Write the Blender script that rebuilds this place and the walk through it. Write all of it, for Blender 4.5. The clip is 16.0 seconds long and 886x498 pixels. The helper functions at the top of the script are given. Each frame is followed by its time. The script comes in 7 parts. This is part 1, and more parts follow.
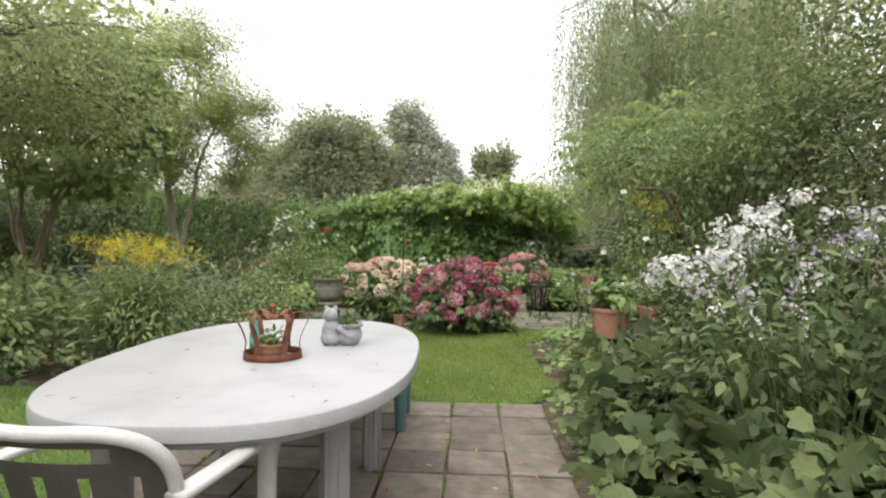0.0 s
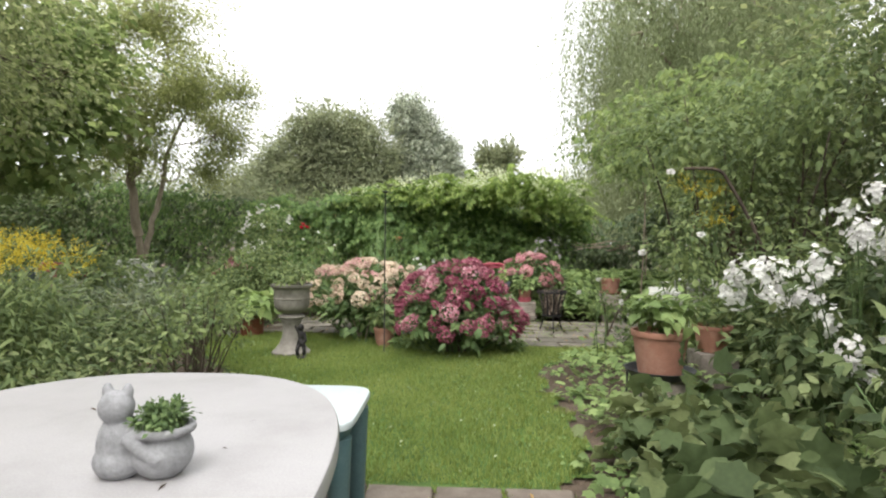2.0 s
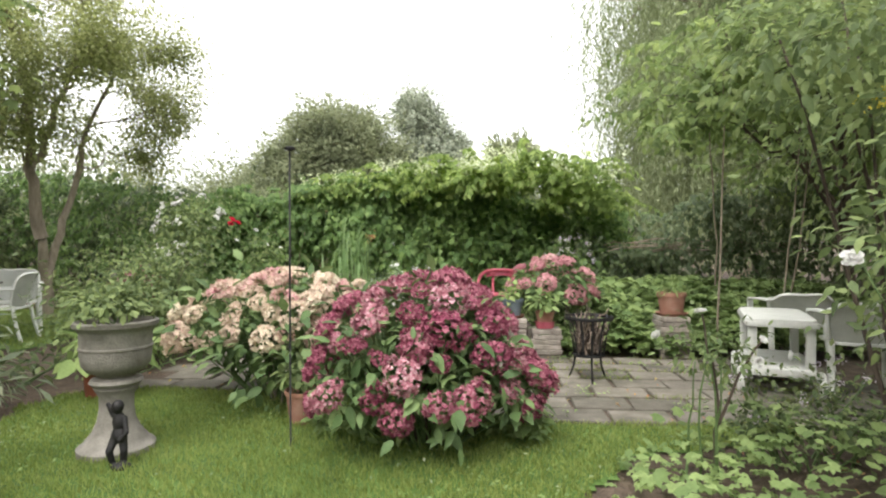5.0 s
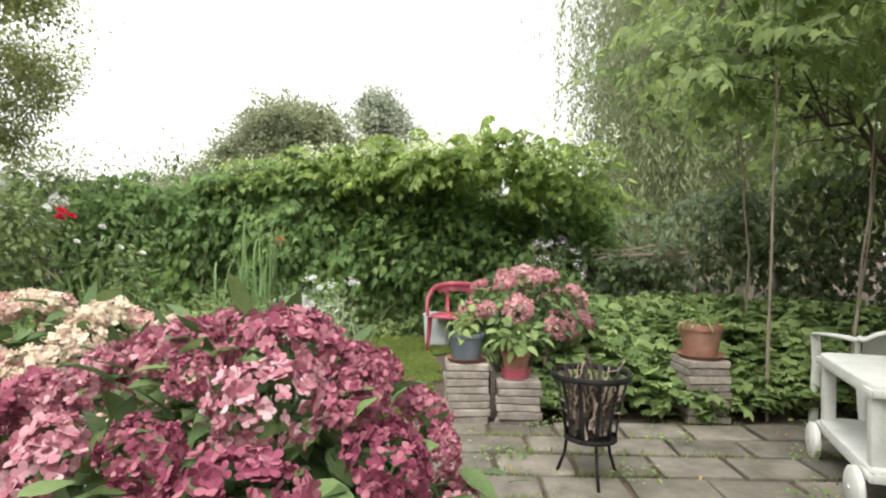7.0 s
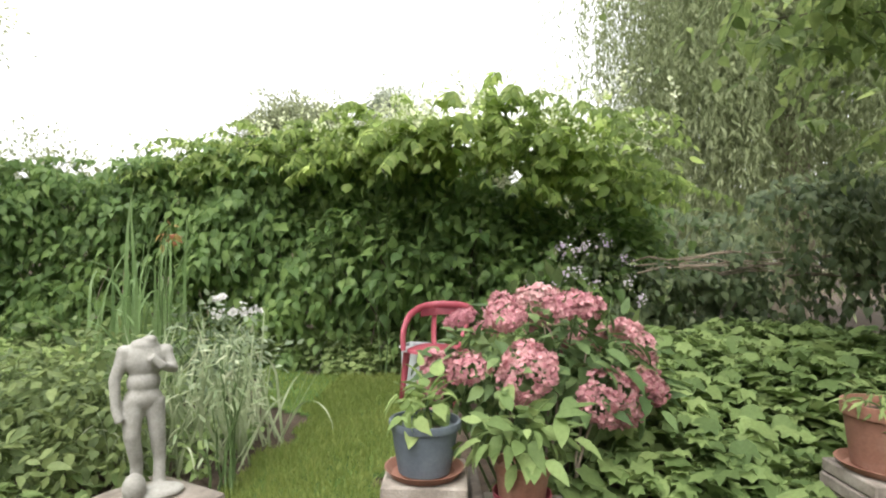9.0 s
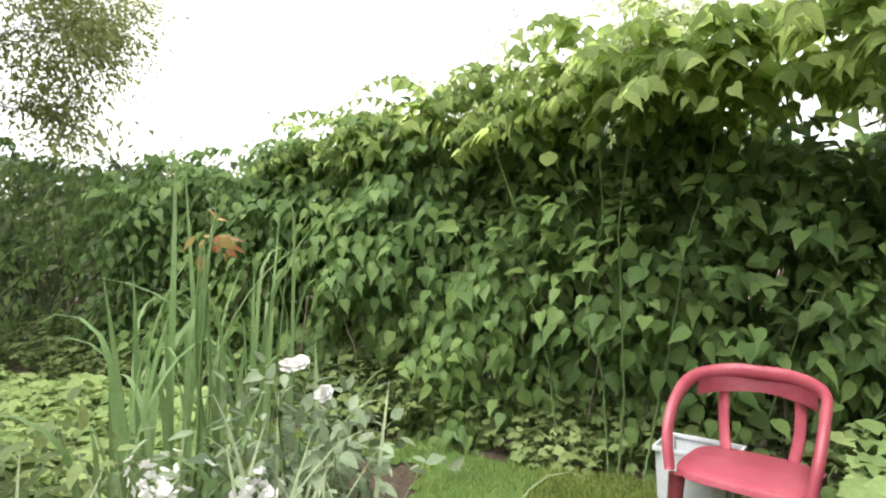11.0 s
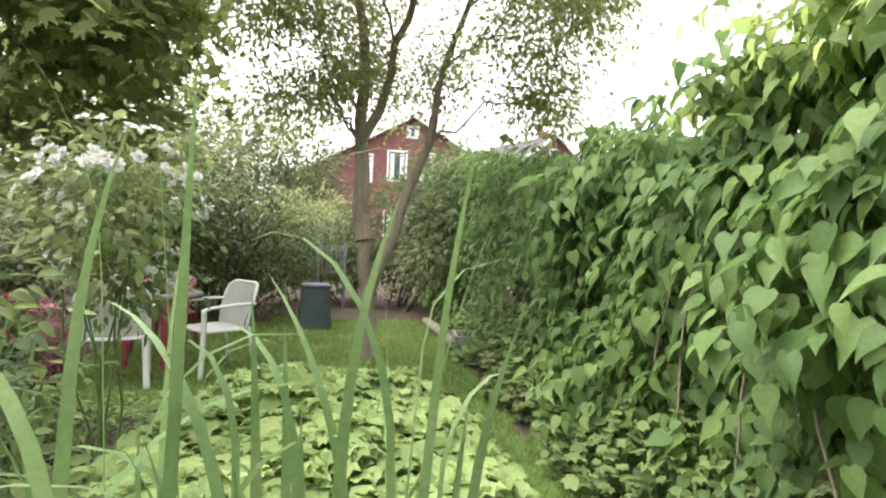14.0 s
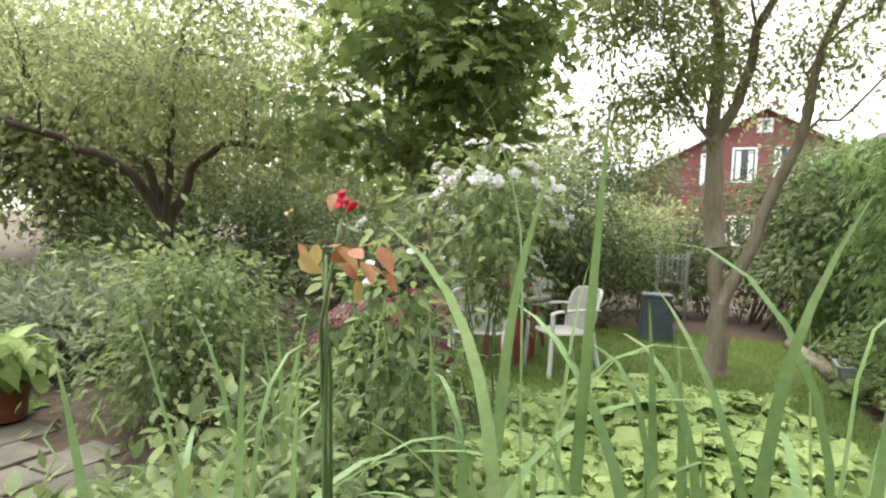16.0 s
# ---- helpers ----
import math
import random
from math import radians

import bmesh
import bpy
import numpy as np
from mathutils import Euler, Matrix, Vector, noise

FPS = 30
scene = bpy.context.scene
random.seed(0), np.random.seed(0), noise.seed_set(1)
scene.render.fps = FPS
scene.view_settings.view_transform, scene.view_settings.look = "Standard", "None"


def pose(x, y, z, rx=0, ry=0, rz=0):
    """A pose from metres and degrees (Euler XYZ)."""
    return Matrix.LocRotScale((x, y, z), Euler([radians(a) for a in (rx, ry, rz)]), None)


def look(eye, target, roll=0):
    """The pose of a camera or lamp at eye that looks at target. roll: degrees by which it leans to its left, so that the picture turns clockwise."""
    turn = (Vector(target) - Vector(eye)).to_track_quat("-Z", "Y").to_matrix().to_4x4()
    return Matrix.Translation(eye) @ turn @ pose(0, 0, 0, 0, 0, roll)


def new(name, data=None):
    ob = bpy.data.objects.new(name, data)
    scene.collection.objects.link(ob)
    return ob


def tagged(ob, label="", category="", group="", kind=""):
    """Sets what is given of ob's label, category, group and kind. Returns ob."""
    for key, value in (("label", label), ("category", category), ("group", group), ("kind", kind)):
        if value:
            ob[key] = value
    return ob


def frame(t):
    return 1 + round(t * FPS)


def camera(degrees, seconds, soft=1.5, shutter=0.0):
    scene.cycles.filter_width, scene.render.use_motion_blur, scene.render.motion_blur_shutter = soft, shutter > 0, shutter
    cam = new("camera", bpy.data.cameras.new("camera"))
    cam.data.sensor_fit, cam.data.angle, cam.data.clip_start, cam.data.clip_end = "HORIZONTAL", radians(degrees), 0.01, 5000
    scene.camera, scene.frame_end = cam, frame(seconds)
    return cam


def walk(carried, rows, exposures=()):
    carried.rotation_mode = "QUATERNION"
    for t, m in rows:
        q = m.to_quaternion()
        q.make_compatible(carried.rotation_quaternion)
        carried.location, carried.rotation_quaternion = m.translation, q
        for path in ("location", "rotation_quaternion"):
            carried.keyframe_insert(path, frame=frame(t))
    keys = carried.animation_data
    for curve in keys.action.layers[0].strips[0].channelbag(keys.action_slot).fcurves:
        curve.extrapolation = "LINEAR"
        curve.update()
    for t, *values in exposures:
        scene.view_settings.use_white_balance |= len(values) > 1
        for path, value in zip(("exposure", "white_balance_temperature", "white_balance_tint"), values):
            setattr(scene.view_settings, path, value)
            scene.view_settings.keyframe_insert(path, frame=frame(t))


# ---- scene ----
cam = camera(76.3, 16.0, 2.1)
PATH = [
    (0, (0.122, 0.119, 1.217), (0.022, 2.117, 1.202), 0.7),
    (0.5, (0.134, 0.343, 1.183), (0.028, 2.34, 1.166), 0.8),
    (1, (0.142, 0.711, 1.207), (0.033, 2.708, 1.181), 0.7),
    (1.5, (0.179, 1.158, 1.22), (0.067, 3.154, 1.192), 0.3),
    (2, (0.184, 1.64, 1.217), (0.07, 3.637, 1.196), 0.6),
    (2.5, (0.22, 2.148, 1.223), (0.102, 4.144, 1.206), 0.6),
    (3, (0.268, 2.683, 1.224), (0.145, 4.679, 1.21), 0.3),
    (3.5, (0.322, 3.219, 1.199), (0.191, 5.215, 1.188), -0.4),
    (3.7, (0.386, 3.494, 1.188), (0.229, 5.487, 1.17), -0.7),
    (5.8, (0.359, 5.196, 1.205), (0.223, 7.191, 1.193), 0.8),
    (6, (0.307, 5.467, 1.2), (0.223, 7.465, 1.191), 0.2),
    (6.5, (0.419, 5.997, 1.203), (0.352, 7.995, 1.199), 0.4),
    (7, (0.542, 6.562, 1.202), (0.496, 8.561, 1.207), 0.5),
    (7.5, (0.674, 7.08, 1.188), (0.646, 9.08, 1.205), 0.7),
    (8, (0.779, 7.595, 1.2), (0.75, 9.594, 1.222), 0.8),
    (8.2, (0.803, 7.792, 1.206), (0.775, 9.792, 1.229), 0.9),
    (10.3, (0.533, 9.87, 1.194), (0.05, 11.809, 1.253), 0.7),
    (10.5, (0.447, 10.113, 1.205), (-0.113, 12.032, 1.263), 0.8),
    (11, (0.24, 10.728, 1.257), (-0.528, 12.574, 1.302), 0.9),
    (11.5, (0.058, 11.349, 1.301), (-0.95, 13.075, 1.336), 1.0),
    (12, (-0.093, 11.835, 1.289), (-1.331, 13.405, 1.345), 1.8),
    (12.5, (-0.215, 12.273, 1.322), (-1.715, 13.595, 1.369), 2.9),
    (13, (-0.318, 12.596, 1.356), (-2.019, 13.647, 1.365), 2.9),
    (13.5, (-0.391, 12.857, 1.367), (-2.271, 13.538, 1.346), 2.7),
    (14, (-0.48, 12.975, 1.371), (-2.454, 13.291, 1.331), 2.7),
    (14.5, (-0.508, 12.992, 1.374), (-2.507, 13.012, 1.325), 2.7),
    (15, (-0.506, 12.963, 1.383), (-2.49, 12.716, 1.327), 2.5),
    (15.5, (-0.443, 12.885, 1.381), (-2.373, 12.363, 1.318), 2.8),
    (16, (-0.45, 12.82, 1.37), (-2.286, 12.028, 1.302), 2.6),
]
walk(cam, [(t, look(eye, aim, lean)) for t, eye, aim, lean in PATH], [(0.0, 1.42), (3.0, 1.5), (5.8, 1.68), (8.2, 1.63), (10.5, 1.78), (11.5, 2.0), (12.5, 2.2), (14.5, 2.15), (16.0, 2.12)])

# ---- sky and light: a bright overcast day ----
SUN_TILT, SUN_TURN = 58.0, 196.0
world = bpy.data.worlds.new("overcast_sky")
scene.world = world
world.use_nodes = True
wn, wl = world.node_tree.nodes, world.node_tree.links
sky = wn.new("ShaderNodeTexSky")
sky.sky_type, sky.sun_disc = "NISHITA", False
sky.sun_elevation, sky.sun_rotation = radians(SUN_TILT), radians(SUN_TURN)
sky.air_density, sky.dust_density, sky.ozone_density = 1.0, 6.0, 1.0
cloud = wn.new("ShaderNodeHueSaturation")
cloud.inputs["Saturation"].default_value = 0.10
cloud.inputs["Value"].default_value = 1.0
wl.new(sky.outputs[0], cloud.inputs["Color"])
veil = wn.new("ShaderNodeMix")
veil.data_type = "RGBA"
veil.inputs["Factor"].default_value = 0.5
for socket in veil.inputs:
    if socket.identifier == "A_Color":
        wl.new(cloud.outputs[0], socket)
    if socket.identifier == "B_Color":
        socket.default_value = (6.0, 6.0, 6.1, 1)
for socket in veil.outputs:
    if socket.identifier == "Result_Color":
        wl.new(socket, wn["Background"].inputs["Color"])
wn["Background"].inputs["Strength"].default_value = 0.15
sun_data = bpy.data.lights.new("sun", "SUN")
sun_data.energy, sun_data.angle, sun_data.color = 0.6, radians(50), (1.0, 0.96, 0.9)
sun = new("sun", sun_data)
az, el = radians(SUN_TURN), radians(SUN_TILT)
sun.matrix_world = look((math.sin(az) * math.cos(el) * 30, math.cos(az) * math.cos(el) * 30, math.sin(el) * 30), (0, 0, 0))


# ---- materials ----
def shader(name, rough=0.6, metal=0.0, spec=0.4):
    m = bpy.data.materials.new(name)
    m.use_nodes = True
    b = m.node_tree.nodes["Principled BSDF"]
    b.inputs["Roughness"].default_value = rough
    b.inputs["Metallic"].default_value = metal
    b.inputs["Specular IOR Level"].default_value = spec
    return m, m.node_tree.nodes, m.node_tree.links, b


def ramp(nodes, stops):
    r = nodes.new("ShaderNodeValToRGB")
    els = r.color_ramp.elements
    while len(els) < len(stops):
        els.new(0.5)
    for e, (p, c) in zip(els, stops):
        e.position, e.color = p, (*c, 1)
    return r


def leafy(name, dark, mid, light, rough=0.5, through_light=0.3, patch=1.3):
    """Leaves or petals: each one its own tint, drifting over the plant, with some light passing through."""
    m, n, l, b = shader(name, rough + 0.08, 0, 0.22)
    geo, tex, add = n.new("ShaderNodeNewGeometry"), n.new("ShaderNodeTexNoise"), n.new("ShaderNodeMath")
    tex.inputs["Scale"].default_value = patch
    tex.inputs["Detail"].default_value = 3
    co = n.new("ShaderNodeTexCoord")
    l.new(co.outputs["Object"], tex.inputs["Vector"])
    mixv = n.new("ShaderNodeMath")
    mixv.operation, add.operation = "MULTIPLY", "MULTIPLY_ADD"
    l.new(geo.outputs["Random Per Island"], mixv.inputs[0])
    mixv.inputs[1].default_value = 0.55
    l.new(tex.outputs["Fac"], add.inputs[0])
    add.inputs[1].default_value = 0.9
    l.new(mixv.outputs[0], add.inputs[2])
    r = ramp(n, [(0.3, dark), (0.68, mid), (0.98, light)])
    l.new(add.outputs[0], r.inputs[0])
    fine = n.new("ShaderNodeTexNoise")
    fine.inputs["Scale"].default_value = 60
    l.new(co.outputs["Object"], fine.inputs["Vector"])
    hs = n.new("ShaderNodeHueSaturation")
    hs.inputs["Saturation"].default_value = 0.90
    hs.inputs["Hue"].default_value = 0.487
    mr = n.new("ShaderNodeMapRange")
    mr.inputs["To Min"].default_value, mr.inputs["To Max"].default_value = 0.75, 1.25
    l.new(fine.outputs["Fac"], mr.inputs["Value"])
    l.new(mr.outputs[0], hs.inputs["Value"])
    l.new(r.outputs[0], hs.inputs["Color"])
    l.new(hs.outputs[0], b.inputs["Base Color"])
    tr, mx = n.new("ShaderNodeBsdfTranslucent"), n.new("ShaderNodeMixShader")
    back = n.new("ShaderNodeHueSaturation")
    back.inputs["Hue"].default_value, back.inputs["Value"].default_value = 0.492, 1.65
    l.new(hs.outputs[0], back.inputs["Color"])
    l.new(back.outputs[0], tr.inputs["Color"])
    mx.inputs[0].default_value = through_light
    l.new(b.outputs[0], mx.inputs[1])
    l.new(tr.outputs[0], mx.inputs[2])
    l.new(mx.outputs[0], n["Material Output"].inputs["Surface"])
    return m


def surface(name, stops, scale=6.0, rough=0.7, metal=0.0, bump=0.2, grain=90.0, random_tint=0.0, spec=0.4, stretch=(1, 1, 1), dist=0.01):
    """A solid surface: blotches through a ramp, fine grain and relief, and a tint of its own for each piece."""
    m, n, l, b = shader(name, rough, metal, spec)
    co, mp = n.new("ShaderNodeTexCoord"), n.new("ShaderNodeMapping")
    mp.inputs["Scale"].default_value = stretch
    l.new(co.outputs["Object"], mp.inputs["Vector"])
    src = mp.outputs[0]
    oi = n.new("ShaderNodeObjectInfo")
    if random_tint:
        va = n.new("ShaderNodeVectorMath")
        va.operation = "ADD"
        sc = n.new("ShaderNodeMath")
        sc.operation = "MULTIPLY"
        sc.inputs[1].default_value = 50
        l.new(oi.outputs["Random"], sc.inputs[0])
        l.new(mp.outputs[0], va.inputs[0])
        l.new(sc.outputs[0], va.inputs[1])
        src = va.outputs[0]
    a, g = n.new("ShaderNodeTexNoise"), n.new("ShaderNodeTexNoise")
    a.inputs["Scale"].default_value, a.inputs["Detail"].default_value = scale, 6
    a.inputs["Roughness"].default_value = 0.65
    g.inputs["Scale"].default_value, g.inputs["Detail"].default_value = grain, 3
    l.new(src, a.inputs["Vector"])
    l.new(src, g.inputs["Vector"])
    r = ramp(n, stops)
    l.new(a.outputs["Fac"], r.inputs[0])
    hs, mr = n.new("ShaderNodeHueSaturation"), n.new("ShaderNodeMapRange")
    mr.inputs["To Min"].default_value, mr.inputs["To Max"].default_value = 0.8, 1.2
    l.new(g.outputs["Fac"], mr.inputs["Value"])
    val = mr.outputs[0]
    if random_tint:
        rr, mul = n.new("ShaderNodeMapRange"), n.new("ShaderNodeMath")
        rr.inputs["To Min"].default_value, rr.inputs["To Max"].default_value = 1 - random_tint, 1 + random_tint
        mul.operation = "MULTIPLY"
        l.new(oi.outputs["Random"], rr.inputs["Value"])
        l.new(rr.outputs[0], mul.inputs[0])
        l.new(val, mul.inputs[1])
        val = mul.outputs[0]
    l.new(val, hs.inputs["Value"])
    l.new(r.outputs[0], hs.inputs["Color"])
    l.new(hs.outputs[0], b.inputs["Base Color"])
    if bump:
        bp, ad = n.new("ShaderNodeBump"), n.new("ShaderNodeMath")
        ad.operation = "ADD"
        l.new(a.outputs["Fac"], ad.inputs[0])
        l.new(g.outputs["Fac"], ad.inputs[1])
        bp.inputs["Strength"].default_value, bp.inputs["Distance"].default_value = bump, dist
        l.new(ad.outputs[0], bp.inputs["Height"])
        l.new(bp.outputs[0], b.inputs["Normal"])
    return m


def petal(name, stops, rough=0.6, through_light=0.25, island=0.5):
    """Flower heads: a tint for each head and for each petal."""
    m, n, l, b = shader(name, rough, 0, 0.2)
    oi, geo = n.new("ShaderNodeObjectInfo"), n.new("ShaderNodeNewGeometry")
    a, s = n.new("ShaderNodeMath"), n.new("ShaderNodeMath")
    a.operation, s.operation = "MULTIPLY", "MULTIPLY_ADD"
    l.new(oi.outputs["Random"], a.inputs[0])
    a.inputs[1].default_value = 1 - island
    l.new(geo.outputs["Random Per Island"], s.inputs[0])
    s.inputs[1].default_value = island
    l.new(a.outputs[0], s.inputs[2])
    r = ramp(n, stops)
    l.new(s.outputs[0], r.inputs[0])
    l.new(r.outputs[0], b.inputs["Base Color"])
    tr, mx = n.new("ShaderNodeBsdfTranslucent"), n.new("ShaderNodeMixShader")
    l.new(r.outputs[0], tr.inputs["Color"])
    mx.inputs[0].default_value = through_light
    l.new(b.outputs[0], mx.inputs[1])
    l.new(tr.outputs[0], mx.inputs[2])
    l.new(mx.outputs[0], n["Material Output"].inputs["Surface"])
    return m


M_SOIL = surface("soil", [(0.3, (0.045, 0.032, 0.022)), (0.6, (0.10, 0.072, 0.05)), (0.8, (0.17, 0.13, 0.09))], 9, 0.95, bump=0.8, grain=45, dist=0.03)
M_TURF = surface("turf", [(0.25, (0.045, 0.085, 0.018)), (0.55, (0.085, 0.15, 0.03)), (0.8, (0.13, 0.19, 0.05))], 4, 0.9, bump=0.7, grain=70, dist=0.02)
M_GRASS = leafy("grass_blade", (0.085, 0.14, 0.022), (0.13, 0.195, 0.032), (0.21, 0.265, 0.06), 0.6, 0.45, 1.1)
M_TILE = surface("concrete_tile", [(0.25, (0.065, 0.053, 0.042)), (0.5, (0.125, 0.103, 0.083)), (0.75, (0.19, 0.162, 0.135))], 7, 0.9, bump=0.35, grain=140, random_tint=0.22, dist=0.006)
M_PAVER = surface("stone_paver", [(0.22, (0.055, 0.052, 0.036)), (0.5, (0.125, 0.112, 0.088)), (0.78, (0.215, 0.19, 0.16))], 5, 0.9, bump=0.4, grain=110, random_tint=0.25, dist=0.008)
M_BLOCK = surface("weathered_slab", [(0.25, (0.10, 0.085, 0.07)), (0.5, (0.22, 0.19, 0.16)), (0.8, (0.36, 0.32, 0.28))], 9, 0.9, bump=0.5, grain=120, random_tint=0.25, dist=0.008)
M_WHITE = surface("white_plastic", [(0.2, (0.25, 0.24, 0.235)), (0.5, (0.325, 0.315, 0.317)), (0.8, (0.36, 0.35, 0.353))], 3, 0.45, bump=0.06, grain=200, dist=0.002)
M_WHITE_OLD = surface("aged_white_plastic", [(0.2, (0.44, 0.45, 0.40)), (0.5, (0.58, 0.58, 0.54)), (0.8, (0.66, 0.66, 0.62))], 4, 0.5, bump=0.08, grain=150, dist=0.002)
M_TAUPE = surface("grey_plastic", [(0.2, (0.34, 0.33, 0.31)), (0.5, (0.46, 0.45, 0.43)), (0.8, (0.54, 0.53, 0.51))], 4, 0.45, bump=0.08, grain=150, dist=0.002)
# the same grey plastic, darkened to paint in the shade on a backlit backrest
M_TAUPE_SHADE = surface("shaded_grey_plastic", [(0.2, (0.085, 0.078, 0.068)), (0.5, (0.13, 0.12, 0.105)), (0.8, (0.18, 0.165, 0.15))], 4, 0.55, bump=0.1, grain=150, dist=0.002)
M_TEAL = surface("teal_plastic", [(0.2, (0.055, 0.10, 0.105)), (0.5, (0.08, 0.145, 0.15)), (0.8, (0.12, 0.19, 0.19))], 5, 0.5, bump=0.05)
M_MINT = surface("pale_mint_plastic", [(0.2, (0.36, 0.42, 0.42)), (0.5, (0.42, 0.47, 0.47)), (0.8, (0.46, 0.51, 0.51))], 5, 0.4, bump=0.04)
M_RED = surface("faded_red_plastic", [(0.2, (0.24, 0.04, 0.06)), (0.5, (0.32, 0.065, 0.09)), (0.8, (0.40, 0.11, 0.135))], 5, 0.4, bump=0.05)
M_TERRA = surface("terracotta", [(0.2, (0.18, 0.085, 0.058)), (0.5, (0.26, 0.125, 0.085)), (0.8, (0.34, 0.21, 0.16))], 6, 0.9, bump=0.25, grain=100, random_tint=0.15, dist=0.004)
M_TERRA_DK = surface("brown_glaze", [(0.2, (0.09, 0.025, 0.015)), (0.5, (0.15, 0.045, 0.025)), (0.8, (0.22, 0.08, 0.05))], 6, 0.5, bump=0.1)
M_GREYPOT = surface("grey_blue_plastic", [(0.2, (0.07, 0.085, 0.10)), (0.5, (0.10, 0.12, 0.14)), (0.8, (0.15, 0.17, 0.19))], 6, 0.5, bump=0.05)
M_BLACKPL = surface("black_plastic", [(0.2, (0.018, 0.019, 0.022)), (0.6, (0.035, 0.036, 0.04)), (0.9, (0.06, 0.06, 0.06))], 6, 0.55, bump=0.08)
M_IRON = surface("blackened_iron", [(0.3, (0.012, 0.012, 0.013)), (0.6, (0.03, 0.028, 0.027)), (0.8, (0.09, 0.05, 0.03))], 14, 0.65, 0.5, bump=0.3, grain=140, dist=0.003)
M_COPPER = surface("rusty_copper", [(0.3, (0.09, 0.03, 0.02)), (0.55, (0.19, 0.07, 0.04)), (0.8, (0.32, 0.15, 0.09))], 18, 0.6, 0.4, bump=0.2, dist=0.003)
M_STONE = surface("grey_cast_stone", [(0.25, (0.10, 0.09, 0.075)), (0.5, (0.19, 0.175, 0.15)), (0.8, (0.29, 0.27, 0.24))], 8, 0.9, bump=0.5, grain=90, dist=0.008)
M_MARBLE = surface("weathered_white_stone", [(0.25, (0.16, 0.152, 0.13)), (0.5, (0.29, 0.28, 0.25)), (0.8, (0.42, 0.41, 0.375))], 9, 0.85, bump=0.4, grain=90, dist=0.006)
M_GREYCAT = surface("grey_painted_stone", [(0.25, (0.15, 0.15, 0.155)), (0.5, (0.26, 0.26, 0.27)), (0.8, (0.35, 0.35, 0.36))], 16, 0.8, bump=0.4, grain=120, dist=0.005)
M_ZINC = surface("dull_zinc", [(0.25, (0.17, 0.18, 0.18)), (0.5, (0.27, 0.28, 0.28)), (0.8, (0.36, 0.37, 0.37))], 8, 0.6, 0.3, bump=0.1)
M_GREYBIN = surface("light_grey_plastic", [(0.25, (0.38, 0.40, 0.41)), (0.5, (0.47, 0.49, 0.50)), (0.8, (0.54, 0.56, 0.57))], 6, 0.5, bump=0.05)
M_BLUEBIN = surface("blue_grey_plastic", [(0.25, (0.05, 0.065, 0.075)), (0.5, (0.075, 0.095, 0.108)), (0.8, (0.11, 0.13, 0.145))], 6, 0.5, bump=0.05)
M_BARK = surface("grey_brown_bark", [(0.25, (0.12, 0.095, 0.07)), (0.5, (0.235, 0.195, 0.145)), (0.8, (0.36, 0.31, 0.24))], 7, 0.95, bump=0.9, grain=50, stretch=(1, 1, 0.25), dist=0.02)
M_BARK_DK = surface("dark_bark", [(0.25, (0.028, 0.02, 0.015)), (0.5, (0.065, 0.048, 0.035)), (0.8, (0.13, 0.10, 0.075))], 9, 0.95, bump=0.8, grain=60, stretch=(1, 1, 0.3), dist=0.015)
M_TWIG = surface("dry_twig", [(0.25, (0.14, 0.10, 0.07)), (0.5, (0.28, 0.22, 0.17)), (0.8, (0.44, 0.38, 0.32))], 14, 0.9, bump=0.4, dist=0.004)
M_WOOD = surface("weathered_grey_wood", [(0.25, (0.12, 0.10, 0.08)), (0.5, (0.24, 0.21, 0.17)), (0.8, (0.36, 0.32, 0.27))], 8, 0.9, bump=0.5, stretch=(1, 1, 0.2), dist=0.006)
M_STEM = surface("green_stem", [(0.25, (0.05, 0.09, 0.025)), (0.6, (0.09, 0.14, 0.045)), (0.85, (0.14, 0.15, 0.06))], 12, 0.7, bump=0.1)
M_BRICK = surface("house_brick", [(0.25, (0.15, 0.06, 0.056)), (0.5, (0.215, 0.09, 0.085)), (0.8, (0.285, 0.13, 0.122))], 1.5, 0.9, bump=0.3, grain=14, dist=0.02)
M_ROOF = surface("roof_tile", [(0.25, (0.10, 0.095, 0.095)), (0.5, (0.17, 0.16, 0.16)), (0.8, (0.24, 0.22, 0.21))], 2, 0.8, bump=0.3, grain=12, dist=0.02)
M_TRIM = surface("white_trim", [(0.2, (0.70, 0.70, 0.69)), (0.6, (0.80, 0.80, 0.79)), (0.9, (0.84, 0.84, 0.83))], 3, 0.6, bump=0.05)
M_ORANGE = surface("orange_wall", [(0.25, (0.40, 0.18, 0.11)), (0.5, (0.50, 0.25, 0.17)), (0.8, (0.58, 0.33, 0.24))], 2, 0.85, bump=0.2)
M_GLASS = shader("window_glass", 0.08, 0.0, 0.6)[0]
M_GLASS.node_tree.nodes["Principled BSDF"].inputs["Base Color"].default_value = (0.05, 0.06, 0.07, 1)
M_BOTTLE = shader("green_bottle_glass", 0.08, 0.0, 0.5)[0]
M_BOTTLE.node_tree.nodes["Principled BSDF"].inputs["Base Color"].default_value = (0.10, 0.45, 0.33, 1)
M_BOTTLE.node_tree.nodes["Principled BSDF"].inputs["Transmission Weight"].default_value = 0.9

